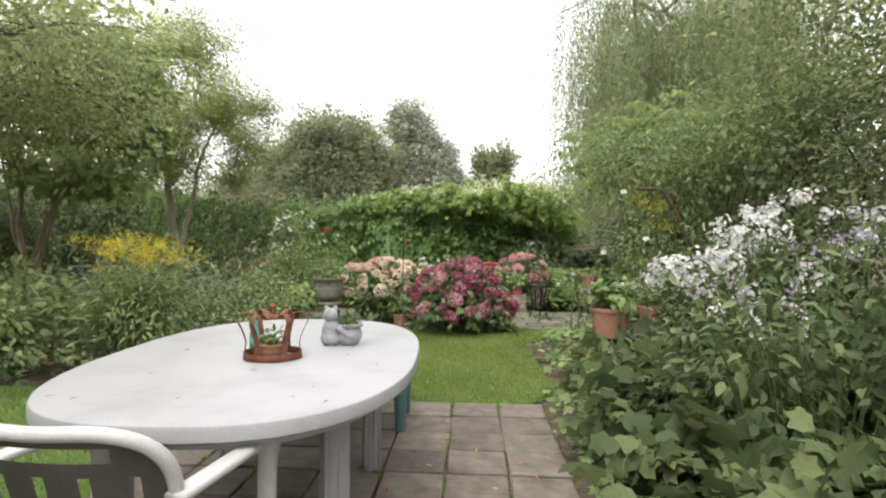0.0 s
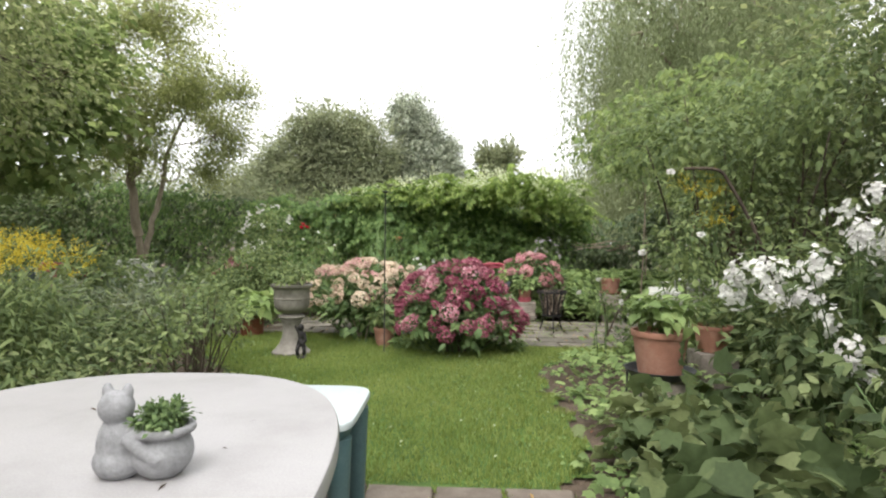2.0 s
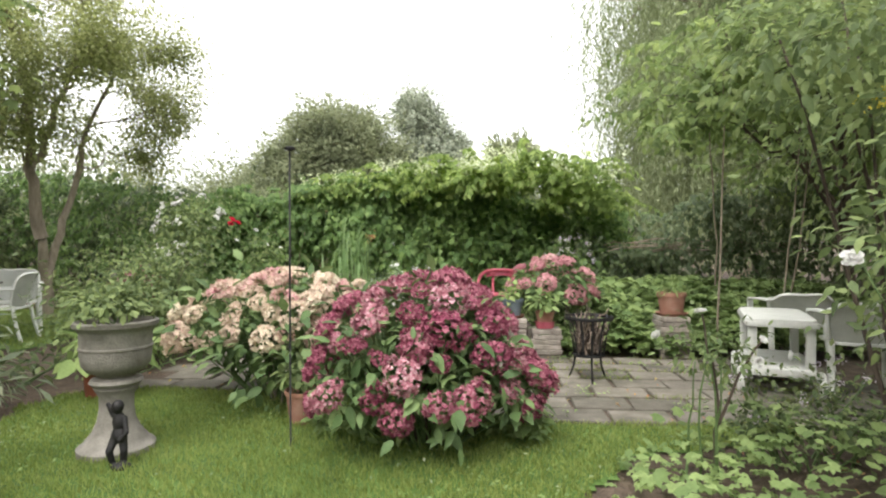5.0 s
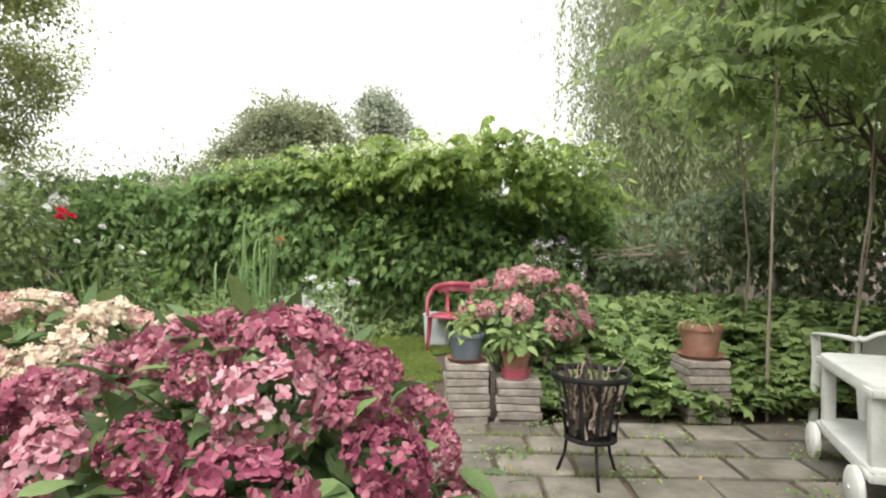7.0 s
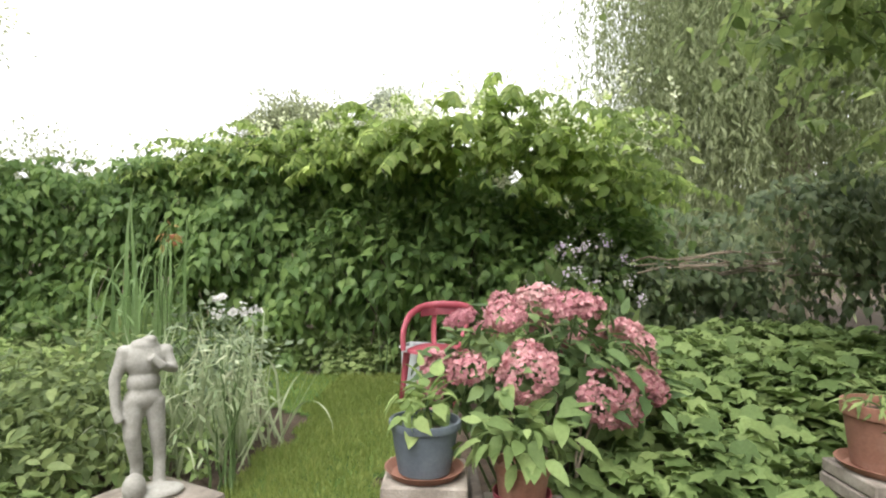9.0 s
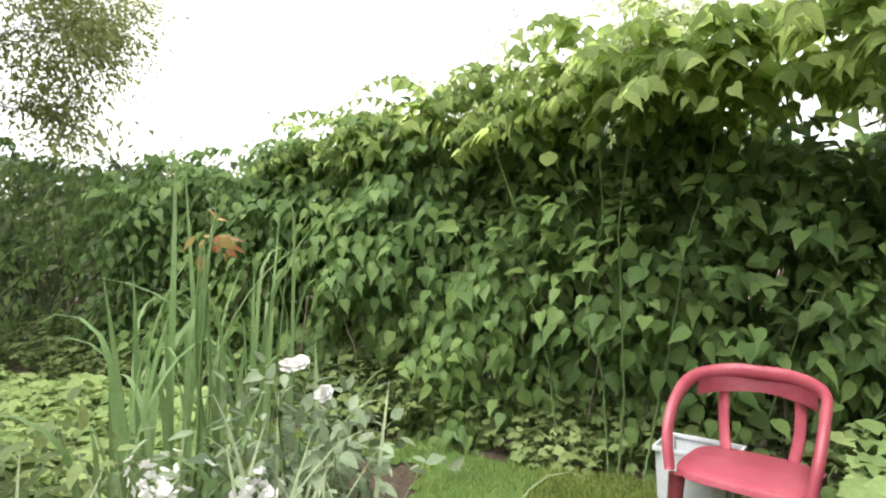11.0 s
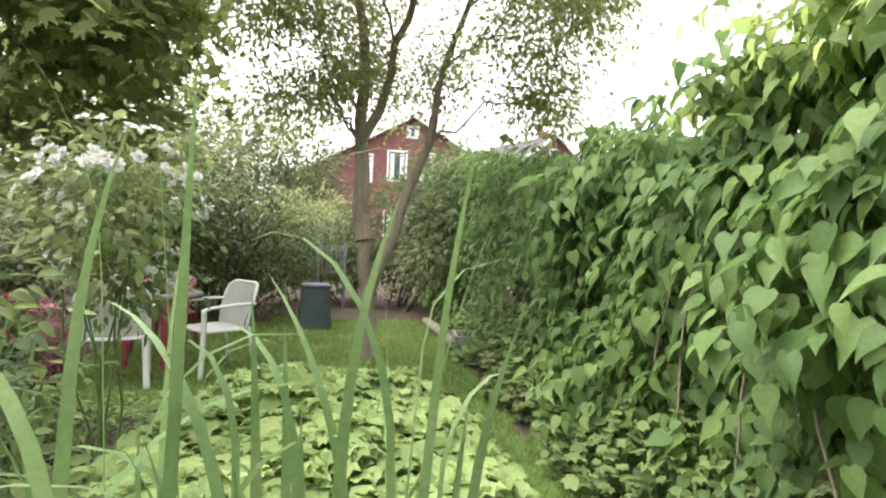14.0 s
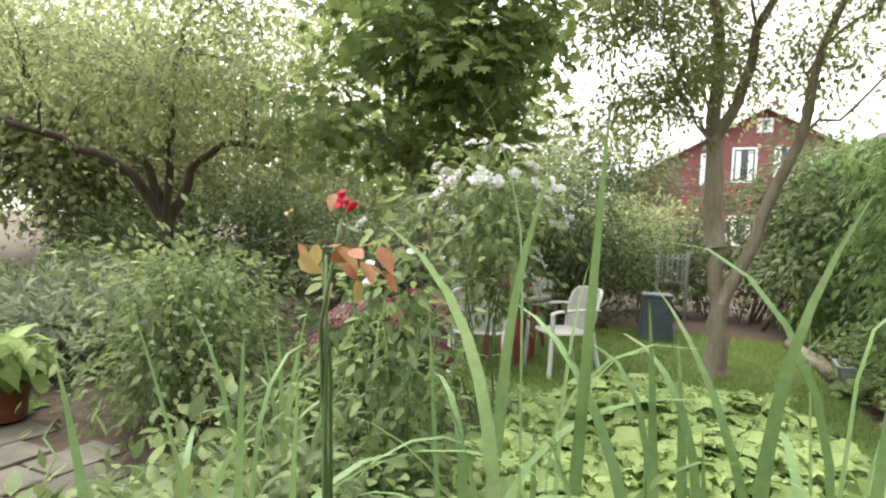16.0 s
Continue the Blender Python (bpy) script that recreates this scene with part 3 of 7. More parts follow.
def blades(rng, roots, length, width, lean, seg=6, nod=0.35):
    """Sword-shaped leaves: strips that rise, lean out and bend over towards the tip."""
    n = len(roots)
    a = rng.uniform(0, 2 * math.pi, n)
    d = np.stack([np.cos(a), np.sin(a), np.zeros(n)], -1)
    side = np.stack([-np.sin(a), np.cos(a), np.zeros(n)], -1)
    tw = rng.uniform(-1.0, 1.0, n)[:, None]
    side = side * np.cos(tw) + d * np.sin(tw)
    L = length * rng.uniform(0.55, 1.1, n)
    th0 = lean * rng.uniform(0.1, 1.2, n)
    bend = np.minimum(nod * rng.uniform(0, 1.6, n) ** 2 * 2.2, 2.5)
    start = rng.uniform(0.3, 0.7, n)
    c, V, step = np.array(roots, float), [], L / seg
    for i in range(seg + 1):
        q = i / seg
        w = width * (1 - q ** 2.5) * (0.7 + 0.5 * q) * 0.5 + 0.0006
        V.append(np.stack([c - side * w, c + side * w], 1))
        th = th0 + bend * np.clip((q - start) / (1 - start), 0, 1) ** 1.2
        c = c + d * (step * np.sin(th))[:, None] + np.array([0, 0, 1.0]) * (step * np.cos(th))[:, None]
        c[:, 2] = np.maximum(c[:, 2], 0.005)
    V = np.stack(V, 1)
    base = (np.arange(n) * (seg + 1) * 2)[:, None, None]
    F = np.array([[2 * i, 2 * i + 1, 2 * i + 3, 2 * i + 2] for i in range(seg)])[None] + base
    return V.reshape(-1, 3), F.reshape(-1, 4)


# ---- the ground ----
rng = np.random.default_rng(11)


def sheet(name, mat, xs, ys, height, label, keep=None):
    X, Y = np.meshgrid(xs, ys)
    V = np.stack([X, Y, height(X, Y)], -1).reshape(-1, 3)
    n, m = len(xs), len(ys)
    i, j = np.meshgrid(np.arange(n - 1), np.arange(m - 1))
    F = np.stack([j * n + i, j * n + i + 1, (j + 1) * n + i + 1, (j + 1) * n + i], -1).reshape(-1, 4)
    if keep is not None:
        c = V[F].mean(1)
        F = F[keep(c[:, 0], c[:, 1])]
        used, F = np.unique(F, return_inverse=True)
        V, F = V[used], F.reshape(-1, 4)
    return tagged(new(name, raw_mesh(name, V, F, mat, True)), label, "ground", kind="structure")


def wave(x, y):
    return 0.012 * np.sin(x * 3.1 + y * 1.7) + 0.010 * np.sin(x * 7.3 - y * 5.1)


far = np.concatenate([-np.geomspace(1500, 9, 16), np.linspace(-8.6, 5.6, 60), np.geomspace(6, 1500, 16)])
far_y = np.concatenate([-np.geomspace(1500, 3, 16), np.linspace(-2.6, 16.4, 76), np.geomspace(17, 1500, 16)])
sheet("ground", M_SOIL, far, far_y, lambda x, y: np.where((np.abs(x) < 9) & (y > -3) & (y < 17), 0.4 * wave(x, y) - 0.012, -0.02), "dark garden soil with dry leaf litter")


def lawn_here(x, y):
    """The mown grass: the main lawn, the patch beside the terrace, the path to the hedge and the strip along it."""
    j = 0.05 * np.sin(x * 9 + y * 4) + 0.04 * np.sin(y * 13 - x * 3)
    left = np.interp(y, [4.4, 5.8, 6.3, 6.9, 7.9, 8.7, 9.0], [-1.72, -1.66, -1.62, -2.3, -2.9, -3.1, -2.2])
    right = np.interp(y, [4.4, 5.0, 5.7, 6.3, 7.0, 7.7, 8.1, 8.9], [0.66, 0.84, 0.9, 0.74, 0.82, 1.1, 2.3, 2.9])
    main = (y > 4.42) & (y < 8.92) & (x > left + j) & (x < right + j) & ~((x > 0.36) & (y > 8.33 + 0.4 * j))
    side = (x < -1.68) & (x > -7.5) & (y > 0.5 + j) & (y < 4.3 + 0.3 * np.sin(x * 1.4) + j)
    lane = (y > 10.52) & (y < 14.2) & (x > -0.42 + j) & (x < np.interp(y, [10.5, 13.0, 13.4, 14], [0.42, 0.3, 0.95, 0.9]) + j)
    strip = (x < 0.0) & (x > -9.5) & (y > np.interp(x, [-9, -6.5, -5.2, -2, -1.2, -0.9, 0], [11.8, 12.4, 13.9, 13.95, 13.85, 12.9, 12.6]) + j) & (y < 14.25 + j)
    yard = (x < -4.9) & (x > -9) & (y > 10.4 + j) & (y < 13.2)
    return main | side | lane | strip | yard


gx, gy = np.arange(-9.6, 3.2, 0.07), np.arange(0.4, 14.6, 0.07)
sheet("lawn", M_TURF, gx, gy, lambda x, y: 0.003 + 0.35 * wave(x, y), "mown green lawn with clover and leaf bits", lawn_here)


def grass(count, x0, x1, y0, y1, length, here, seed):
    g = np.random.default_rng(seed)
    p = np.stack([g.uniform(x0, x1, count), g.uniform(y0, y1, count)], -1)
    p = p[here(p[:, 0], p[:, 1])]
    root = np.column_stack([p, 0.01 + 0.35 * wave(p[:, 0], p[:, 1])])
    return blades(g, root, length, 0.0055, 1.0, 2, 0.3)


V, F = pile([grass(150000, -3.1, 2.9, 4.4, 8.95, 0.04, lawn_here, 1), grass(30000, -5, -1.68, 0.5, 4.5, 0.05, lawn_here, 2),
             grass(42000, -0.5, 1.0, 10.5, 14.3, 0.055, lawn_here, 3), grass(60000, -9.5, 0, 10.4, 14.3, 0.055, lawn_here, 4)])
tagged(new("grass_blades", raw_mesh("grass_blades", V, F, M_GRASS)), "short fresh green grass blades on the lawn", "grass", kind="stuff")


# ---- hedges along the far side ----
def hedge_top(x):
    return np.interp(x, [-12, -9, -8, -6.5, -5.5, -4.4, -3.6, -3.0, -2.4, -1.8, -0.8, 0.8, 2.4, 4], [2.6, 2.6, 2.5, 2.25, 2.12, 2.06, 2.08, 2.2, 2.34, 2.3, 2.1, 2.05, 1.9, 1.7]) + 0.09 * np.sin(x * 5.3) + 0.06 * np.sin(x * 11 + 1)


def hedge_leaves(seed, n, x0, x1, face, deep, leaf, size, low=0.02, top=hedge_top):
    """Leaves in overlapping sprays that hang down the front of a hedge and lie over its top."""
    g = np.random.default_rng(seed)
    m = max(n // 9, 1)
    cx = g.uniform(x0, x1, m)
    t = top(cx)
    cz = low + (t - low) * g.random(m) ** 0.9
    over = g.random(m) < 0.17
    bulge = 0.16 * np.sin(cx * 2.3 + cz * 1.9) + 0.12 * np.sin(cx * 4.7 - cz * 3.3) + 0.10 * np.sin(cz * 5 + cx)
    round_top = np.clip((cz - t + 0.45) / 0.45, 0, 1)
    cy = face(cx) + bulge + g.random(m) ** 1.6 * deep + round_top ** 2 * g.random(m) * 0.9
    cz = np.where(over, t - 0.05 + np.abs(g.normal(0, 0.07, m)), cz)
    cy = np.where(over, face(cx) + g.uniform(-0.05, 1.1, m), cy)
    # each spray runs outwards and down from its root, with leaves to both sides of it
    run = unit(np.stack([g.normal(0, 0.6, m), -0.6 + g.normal(0, 0.3, m), -0.25 + g.normal(0, 0.35, m) + over * 0.35], -1))
    length = g.uniform(0.16, 0.42, m)
    k = np.repeat(np.arange(m), 9)
    u = np.tile(np.linspace(0.0, 1.0, 9), m) + g.normal(0, 0.04, m * 9)
    side = np.tile([1.0, -1.0], (m * 9 + 1) // 2)[: m * 9, None]
    P = np.stack([cx, cy, cz], -1)[k] + run[k] * (length[k] * u)[:, None] + np.array([0, 0, -0.35]) * (length[k] * u * u)[:, None]
    across = unit(np.cross(run, np.array([0, 0, 1.0])))[k] * side
    P = P + across * 0.02 + g.normal(0, 0.018, P.shape)
    P[:, 2] = np.maximum(P[:, 2], low)
    axis = run[k] * 0.5 + across * 0.55 + np.array([0, -0.1, -0.62]) + g.normal(0, 0.22, P.shape)
    up = np.array([0, -0.55, 0.75]) + g.normal(0, 0.28, P.shape) + across * 0.25
    return strew(leaf, P, axis, up, size * g.uniform(0.6, 1.25, len(P)), g)


def hedge_face(x):
    return np.interp(x, [-14, -9, -6, -4, 0, 4], [14.5, 14.6, 14.75, 14.78, 14.6, 14.6])


hedge = thing("hedge", "tall overgrown leafy green hedge with climbing vine", "hedge", (-4.5, 15.0, 0))
off = np.array([-4.5, 15.0, 0])
V, F = pile([hedge_leaves(21, 17000, -5.2, 0.6, hedge_face, 0.5, HEART, 0.108), hedge_leaves(22, 9000, -13, -5.2, hedge_face, 0.5, OVAL, 0.11), hedge_leaves(23, 2500, -5.2, 0.6, hedge_face, 0.25, HEART, 0.125), hedge_leaves(26, 6500, -0.6, 2.8, lambda x: hedge_face(x) + 0.1, 0.35, HEART, 0.108, 0.3, lambda x: 2.1 + 0.16 * np.sin(x * 4) + 0.1 * np.sin(x * 9))])
hang("leaves", raw_mesh("leaves", V - off, F, L_HEDGE), hedge)
# deeper hedge leaves in a darker colour that stands in for interior shade
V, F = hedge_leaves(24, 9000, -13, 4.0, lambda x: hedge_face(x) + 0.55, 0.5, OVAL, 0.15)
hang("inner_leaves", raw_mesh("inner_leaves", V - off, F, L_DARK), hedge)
g = np.random.default_rng(25)
for i in range(90):
    x = g.uniform(-12, 3)
    V, F = (sweep(bent((x, hedge_face(x) + g.uniform(0.2, 0.7), -0.02), (x + g.normal(0, 0.4), hedge_face(x) + g.uniform(0.1, 0.7), g.uniform(1.2, 1.9)), g, 0.08, 7), np.linspace(0.014, 0.005, 7), 5))
    hang("stem", raw_mesh("stem", V - off, F, M_BARK_DK, True), hedge)
for i in range(10):
    x = g.uniform(-4, 0)
    V, F = (sweep(bent((x, hedge_face(x) - 0.05, 0), (x + g.normal(0, 0.3), hedge_face(x) - 0.12, g.uniform(0.9, 1.5)), g, 0.05, 7), np.linspace(0.008, 0.004, 7), 5))
    hang("stem", raw_mesh("stem", V - off, F, M_TWIG, True), hedge)

# the arching shrub in front of the hedge, with pale flower plumes
KNOT = [(-2.5, 14.95, 2.18, 0.6, 0.4, 0.28), (-1.7, 14.9, 2.30, 0.75, 0.45, 0.32), (-0.9, 14.7, 2.34, 0.7, 0.5, 0.36), (-0.1, 14.35, 2.34, 0.8, 0.6, 0.42), (1.0, 14.0, 2.34, 1.0, 0.75, 0.46), (1.9, 14.0, 2.05, 0.8, 0.75, 0.5), (0.3, 13.75, 2.25, 0.5, 0.35, 0.24)]
shrub, C, N, foot, g = bush("arching_shrub", "tall arching shrub with large leaves and pale plumes", "shrub", KNOT, HEART, L_KNOT, 0.12, 260, 2, 0.09, 31, 10, M_STEM, 0.004, 0.5, 0.35, -0.8)


def arches(ob, foot, g, blobs, count, leaf, mat, size, rise=0.45, reach=0.75, n=15):
    """Arching branches: a stem that climbs out of the mass and bends over, with leaves laid flat in two rows along it."""
    C, N, _ = tufts(g, blobs, count, 0.25, -0.55)
    ch, wood = [], []
    for c, o in zip(C, N):
        d = unit(np.array([o[0] + g.normal(0, 0.6), o[1] - 0.25 + g.normal(0, 0.6), 0.0]))
        L = reach * g.uniform(0.5, 1.15)
        t = np.linspace(0, 1, n)[:, None]
        up0 = rise * g.uniform(0.2, 1.2) * max(o[2] + 0.5, 0.15)
        path = c + d * L * (t - 0.35) + np.array([0, 0, 1.0]) * L * (up0 * t - (0.35 + up0 * 0.7) * t * t)
        T = unit(np.gradient(path, axis=0))
        flat = unit(np.cross(T, np.array([0, 0, 1.0])))
        s = np.where(np.arange(n) % 2 == 0, 1.0, -1.0)[:, None]
        axis = flat * s + T * 0.45 + np.array([0, 0, -0.38]) + g.normal(0, 0.16, (n, 3))
        up = np.cross(flat, T) + g.normal(0, 0.22, (n, 3))
        ch.append(strew(leaf, path, axis, up, size * g.uniform(0.65, 1.2, n) * (1.1 - 0.45 * t[:, 0]), g))
        wood.append(sweep(path, np.linspace(0.0045, 0.0015, n), 4))
    V, F = pile(ch)
    tagged(hang("foliage", raw_mesh("foliage", V - foot, F, mat), ob), kind="stuff")
    V, F = pile(wood)
    tagged(hang("branchwood", raw_mesh("branchwood", V - foot, F, M_STEM, True), ob), kind="stuff")


arches(shrub, foot, g, KNOT, 350, HEART, L_KNOT, 0.135, 0.45, 0.6)
bush("understory_shrub", "dark shaded shrub growth below the arching branches", "shrub", [(0.6, 14.5, 1.1, 1.3, 0.45, 1.0), (1.9, 14.4, 1.0, 1.0, 0.5, 0.9), (-0.6, 14.75, 1.1, 0.8, 0.3, 0.7)], HEART, L_HEDGE, 0.12, 330, 9, 0.11, 32, 12, M_BARK_DK, 0.006, 0.5, 0.4, -0.8)
hi = C[(N[:, 2] > 0.2) & (C[:, 2] > 2.0)]
hi = hi[g.choice(len(hi), min(110, len(hi)), replace=False)]
for c in hi:
    ch = []
    for s in range(4):
        a = bent(c + np.array([0, -0.06, 0.04]), c + np.array([g.normal(0, 0.14), -0.1 + g.normal(0, 0.08), g.uniform(0.10, 0.3)]), g, 0.15, 9)
        ch.append(strew(CHIP, a, g.normal(size=(9, 3)) + [0, 0, 0.5], g.normal(size=(9, 3)), 0.046, g))
    V, F = pile(ch)
    hang("flower_plume", raw_mesh("flower_plume", V - foot, F, P_PLUME), shrub, label="pale cream flower plume")

# ivy-clad fence to the right of the shrub
ivy = thing("ivy_fence", "low fence buried under dark ivy with a woven twig top", "fence", (4.2, 13.4, 0))
o = np.array([4.2, 13.4, 0])
fence_face = lambda x: np.interp(x, [1.8, 3, 4.5, 7], [14.0, 13.6, 13.2, 12.4])
V, F = hedge_leaves(41, 13000, 1.8, 7.0, fence_face, 0.3, HEART, 0.085, 0.02, lambda x: np.interp(x, [1.8, 2.8, 3.2, 3.8, 7], [1.08, 1.12, 1.25, 1.95, 2.2]) + 0.08 * np.sin(x * 4))
hang("ivy", raw_mesh("ivy", V - o, F, L_DARK), ivy)
g = np.random.default_rng(42)
for i in range(46):
    x = g.uniform(2.2, 6)
    z = 1.08 + g.uniform(0, 0.14)
    V, F = (sweep(bent((x, fence_face(x) + g.uniform(-0.1, 0.1), z), (x + g.uniform(0.5, 1.1), fence_face(x + 0.8) + g.uniform(-0.1, 0.1), z + g.normal(0, 0.04)), g, 0.06, 6), np.linspace(0.009, 0.004, 6), 5))
    hang("twig", raw_mesh("twig", V - o, F, M_TWIG, True), ivy)
for x in (1.9, 3.2, 4.5, 5.8, 6.9):
    bm = bmesh.new()
    box(bm, x - 4.2 - 0.04, fence_face(x) + 0.35 - 13.4, 0, x - 4.2 + 0.04, fence_face(x) + 0.43 - 13.4, 1.05, 0.006)
    part("post", bm, M_WOOD, ivy)

# ---- trees ----
tree("sallow_tree", "multi-stemmed sallow tree with grey bark and airy crown", (-6.85, 13.15, 0), [(-6.85, 13.15, -0.05), (-6.84, 13.15, 0.5), (-6.86, 13.12, 1.0), (-6.88, 13.1, 1.6)], 0.125,
     [(-7.3, 12.6, 5.0, 1.2, 1.2, 1.2), (-6.3, 12.2, 3.7, 0.8, 0.8, 0.8), (-6.2, 13.7, 4.6, 1.0, 1.0, 0.9), (-5.6, 12.6, 4.3, 0.7, 0.8, 0.8), (-5.9, 14.6, 3.5, 0.8, 0.8, 0.7), (-7.6, 13.0, 3.5, 0.8, 0.9, 0.8), (-6.6, 13.3, 6.0, 1.5, 1.5, 0.8), (-6.2, 15.3, 4.1, 0.8, 0.7, 0.6), (-7.0, 12.1, 2.9, 0.6, 0.5, 0.45), (-5.4, 14.1, 4.6, 0.7, 0.7, 0.6), (-6.9, 13.9, 3.2, 0.6, 0.5, 0.5), (-6.3, 14.9, 2.9, 0.5, 0.5, 0.45), (-6.7, 12.7, 3.0, 0.5, 0.5, 0.5)],
     CHIP, L_SALLOW, 0.068, 1050, 54, 0.145, 51, M_BARK, 0.7, 0.12, 0.5, -0.9, 0.005, 12, 0.35, 0.14,
     [(0.098, [(-6.87, 13.1, 1.3), (-6.95, 13.03, 2.0), (-7.0, 13.02, 2.8), (-7.0, 12.95, 4.0), (-7.2, 12.7, 5.2)]), (0.062, [(-6.98, 13.02, 2.4), (-6.9, 13.25, 3.0), (-6.7, 13.6, 4.2), (-6.6, 13.7, 5.4)]), (0.07, [(-6.84, 13.18, 0.75), (-6.8, 13.4, 1.4), (-6.75, 13.75, 2.3), (-6.7, 13.85, 3.1), (-6.4, 14.2, 4.2)])])
fig = tree("fig_tree", "spreading fig tree with several grey stems", (-7.6, 9.5, 0), [(-7.6, 9.5, -0.05), (-7.6, 9.5, 0.25), (-7.6, 9.45, 0.5), (-7.55, 9.4, 0.8)], 0.10,
     [(-7.0, 9.7, 3.5, 1.2, 1.2, 1.0), (-6.0, 9.3, 3.6, 1.0, 1.0, 0.9), (-6.4, 10.3, 4.4, 1.0, 1.0, 0.9), (-6.2, 10.2, 3.1, 0.8, 0.7, 0.7), (-8.0, 9.2, 3.6, 1.2, 1.2, 1.0), (-6.6, 8.8, 4.6, 1.2, 1.2, 0.9), (-7.0, 9.0, 2.4, 0.9, 0.9, 0.5), (-6.6, 10.0, 2.35, 0.7, 0.6, 0.4), (-6.9, 10.6, 3.7, 0.8, 0.6, 0.8), (-5.9, 8.6, 2.6, 0.7, 0.7, 0.5)],
     PALM_FIG, L_FIG, 0.18, 560, 8, 0.22, 52, M_BARK, 0.12, 0.25, 0.55, -0.75, 0.008, 8, 0.5, 0.28,
     [(0.055, [(-7.58, 9.45, 0.4), (-7.5, 9.1, 1.3), (-7.3, 8.8, 2.6), (-6.9, 8.7, 4.0)]), (0.055, [(-7.58, 9.48, 0.5), (-7.4, 9.6, 1.4), (-7.0, 9.9, 2.6), (-6.5, 10.2, 4.0)]), (0.045, [(-7.55, 9.4, 0.6), (-7.2, 9.35, 1.6), (-6.6, 9.3, 2.8), (-6.1, 9.3, 3.6)]), (0.045, [(-7.58, 9.5, 0.3), (-7.8, 9.3, 1.5), (-8.0, 9.2, 3.2)])])
fig[0].location += Vector((-0.16, 0.37, 0))
tree("apple_tree", "old apple tree with dark crooked limbs", (-6.3, 6.0, 0), [(-6.3, 6.0, -0.05), (-6.3, 6.0, 0.9), (-6.2, 6.05, 1.5), (-5.9, 5.9, 2.2)], 0.13,
     [(-5.2, 6.6, 2.9, 1.2, 1.2, 0.8), (-4.4, 5.6, 3.4, 1.2, 1.2, 0.8), (-6.8, 7.0, 3.2, 1.3, 1.2, 0.9), (-7.6, 5.6, 3.4, 1.4, 1.3, 1.0), (-6.0, 5.0, 3.8, 1.4, 1.3, 0.8), (-5.5, 7.6, 3.9, 1.2, 1.1, 0.8), (-6.8, 7.6, 2.6, 1.2, 0.9, 0.6), (-8.0, 7.2, 3.9, 1.2, 1.0, 0.9), (-5.0, 7.9, 3.0, 0.9, 0.8, 0.6), (-7.9, 6.6, 2.6, 1.0, 1.0, 0.6)],
     CHIP, L_APPLE, 0.08, 860, 26, 0.23, 53, M_BARK_DK, 0.3, 0.2, 0.4, -0.7, 0.006, 10, 0.3, 0.16,
     [(0.085, [(-6.25, 6.02, 1.2), (-5.9, 5.75, 2.0), (-5.4, 5.2, 2.3), (-4.6, 4.5, 2.6)]), (0.08, [(-6.25, 6.02, 1.2), (-6.5, 6.2, 2.1), (-6.8, 6.5, 2.5), (-7.5, 7.1, 2.5)]), (0.06, [(-6.22, 6.05, 1.3), (-6.1, 6.2, 2.4), (-5.8, 6.6, 3.2), (-5.5, 7.2, 3.8)])])
SHADE = [(2.7, 11.3, 2.75, 0.9, 1.2, 0.6), (3.4, 10.0, 2.9, 1.0, 1.1, 0.6), (4.0, 9.2, 3.0, 1.2, 1.2, 0.7), (4.4, 10.8, 3.1, 1.3, 1.5, 0.8), (3.6, 12.2, 2.9, 1.1, 1.2, 0.8), (4.9, 12.2, 2.7, 1.2, 1.2, 1.1), (3.2, 10.6, 3.3, 1.1, 1.3, 0.5), (5.3, 11.6, 2.2, 1.0, 1.2, 1.0), (4.6, 12.9, 2.3, 0.9, 0.7, 0.8)]
shade_tree, C, N, g = tree("shade_tree", "leaning young tree with large bright drooping leaves", (4.6, 11.4, 0), [(4.6, 11.4, -0.05), (4.5, 11.3, 1.0), (4.3, 11.1, 2.2), (4.1, 10.9, 3.0)], 0.06, SHADE, OVAL, L_MAPLE, 0.12, 240, 8, 0.2, 54, M_BARK_DK, 0.3, 0.35, 0.5, -0.75, 0.009, 8, 0.6, 0.4)
arches(shade_tree, np.array([4.6, 11.4, 0]), g, SHADE, 380, HEART, L_MAPLE, 0.13, 0.3, 0.9)
for i, (x, y, h, lx) in enumerate([(2.79, 10.68, 3.2, 0.1), (3.17, 11.7, 3.1, -0.05), (3.5, 10.9, 3.0, 0.35), (3.75, 11.3, 3.0, 0.5)]):
    g = np.random.default_rng(60 + i)
    s = thing("sapling", "thin pale sapling stem rising out of the bed", "sapling", (x, y, 0), group="saplings in the bed")
    hang("stem", raw_mesh("stem", *sweep(bent((0, 0, -0.02), (lx, 0.1, h), g, 0.015, 9), np.linspace(0.012, 0.007, 9), 7), M_BARK, True), s)

# the tall screen of shrubs on the right of the lawn
WALL_R = [(4.3, 2.2, 1.3, 1.2, 1.3, 1.3), (4.0, 4.2, 1.6, 1.1, 1.3, 1.5), (4.0, 6.2, 1.6, 1.1, 1.3, 1.6), (4.2, 8.2, 1.5, 1.0, 1.2, 1.4), (4.8, 3.4, 3.4, 1.5, 1.6, 1.3), (4.7, 6.2, 3.6, 1.5, 1.7, 1.4), (5.0, 9.0, 2.5, 1.3, 1.5, 1.1)]
bush("tall_shrub", "tall dense mixed shrubs screening the garden", "shrub", WALL_R, OVAL, L_SCREEN, 0.072, 1900, 24, 0.2, 71, 26, M_BARK_DK, 0.014, 0.5, 0.3, -0.8)
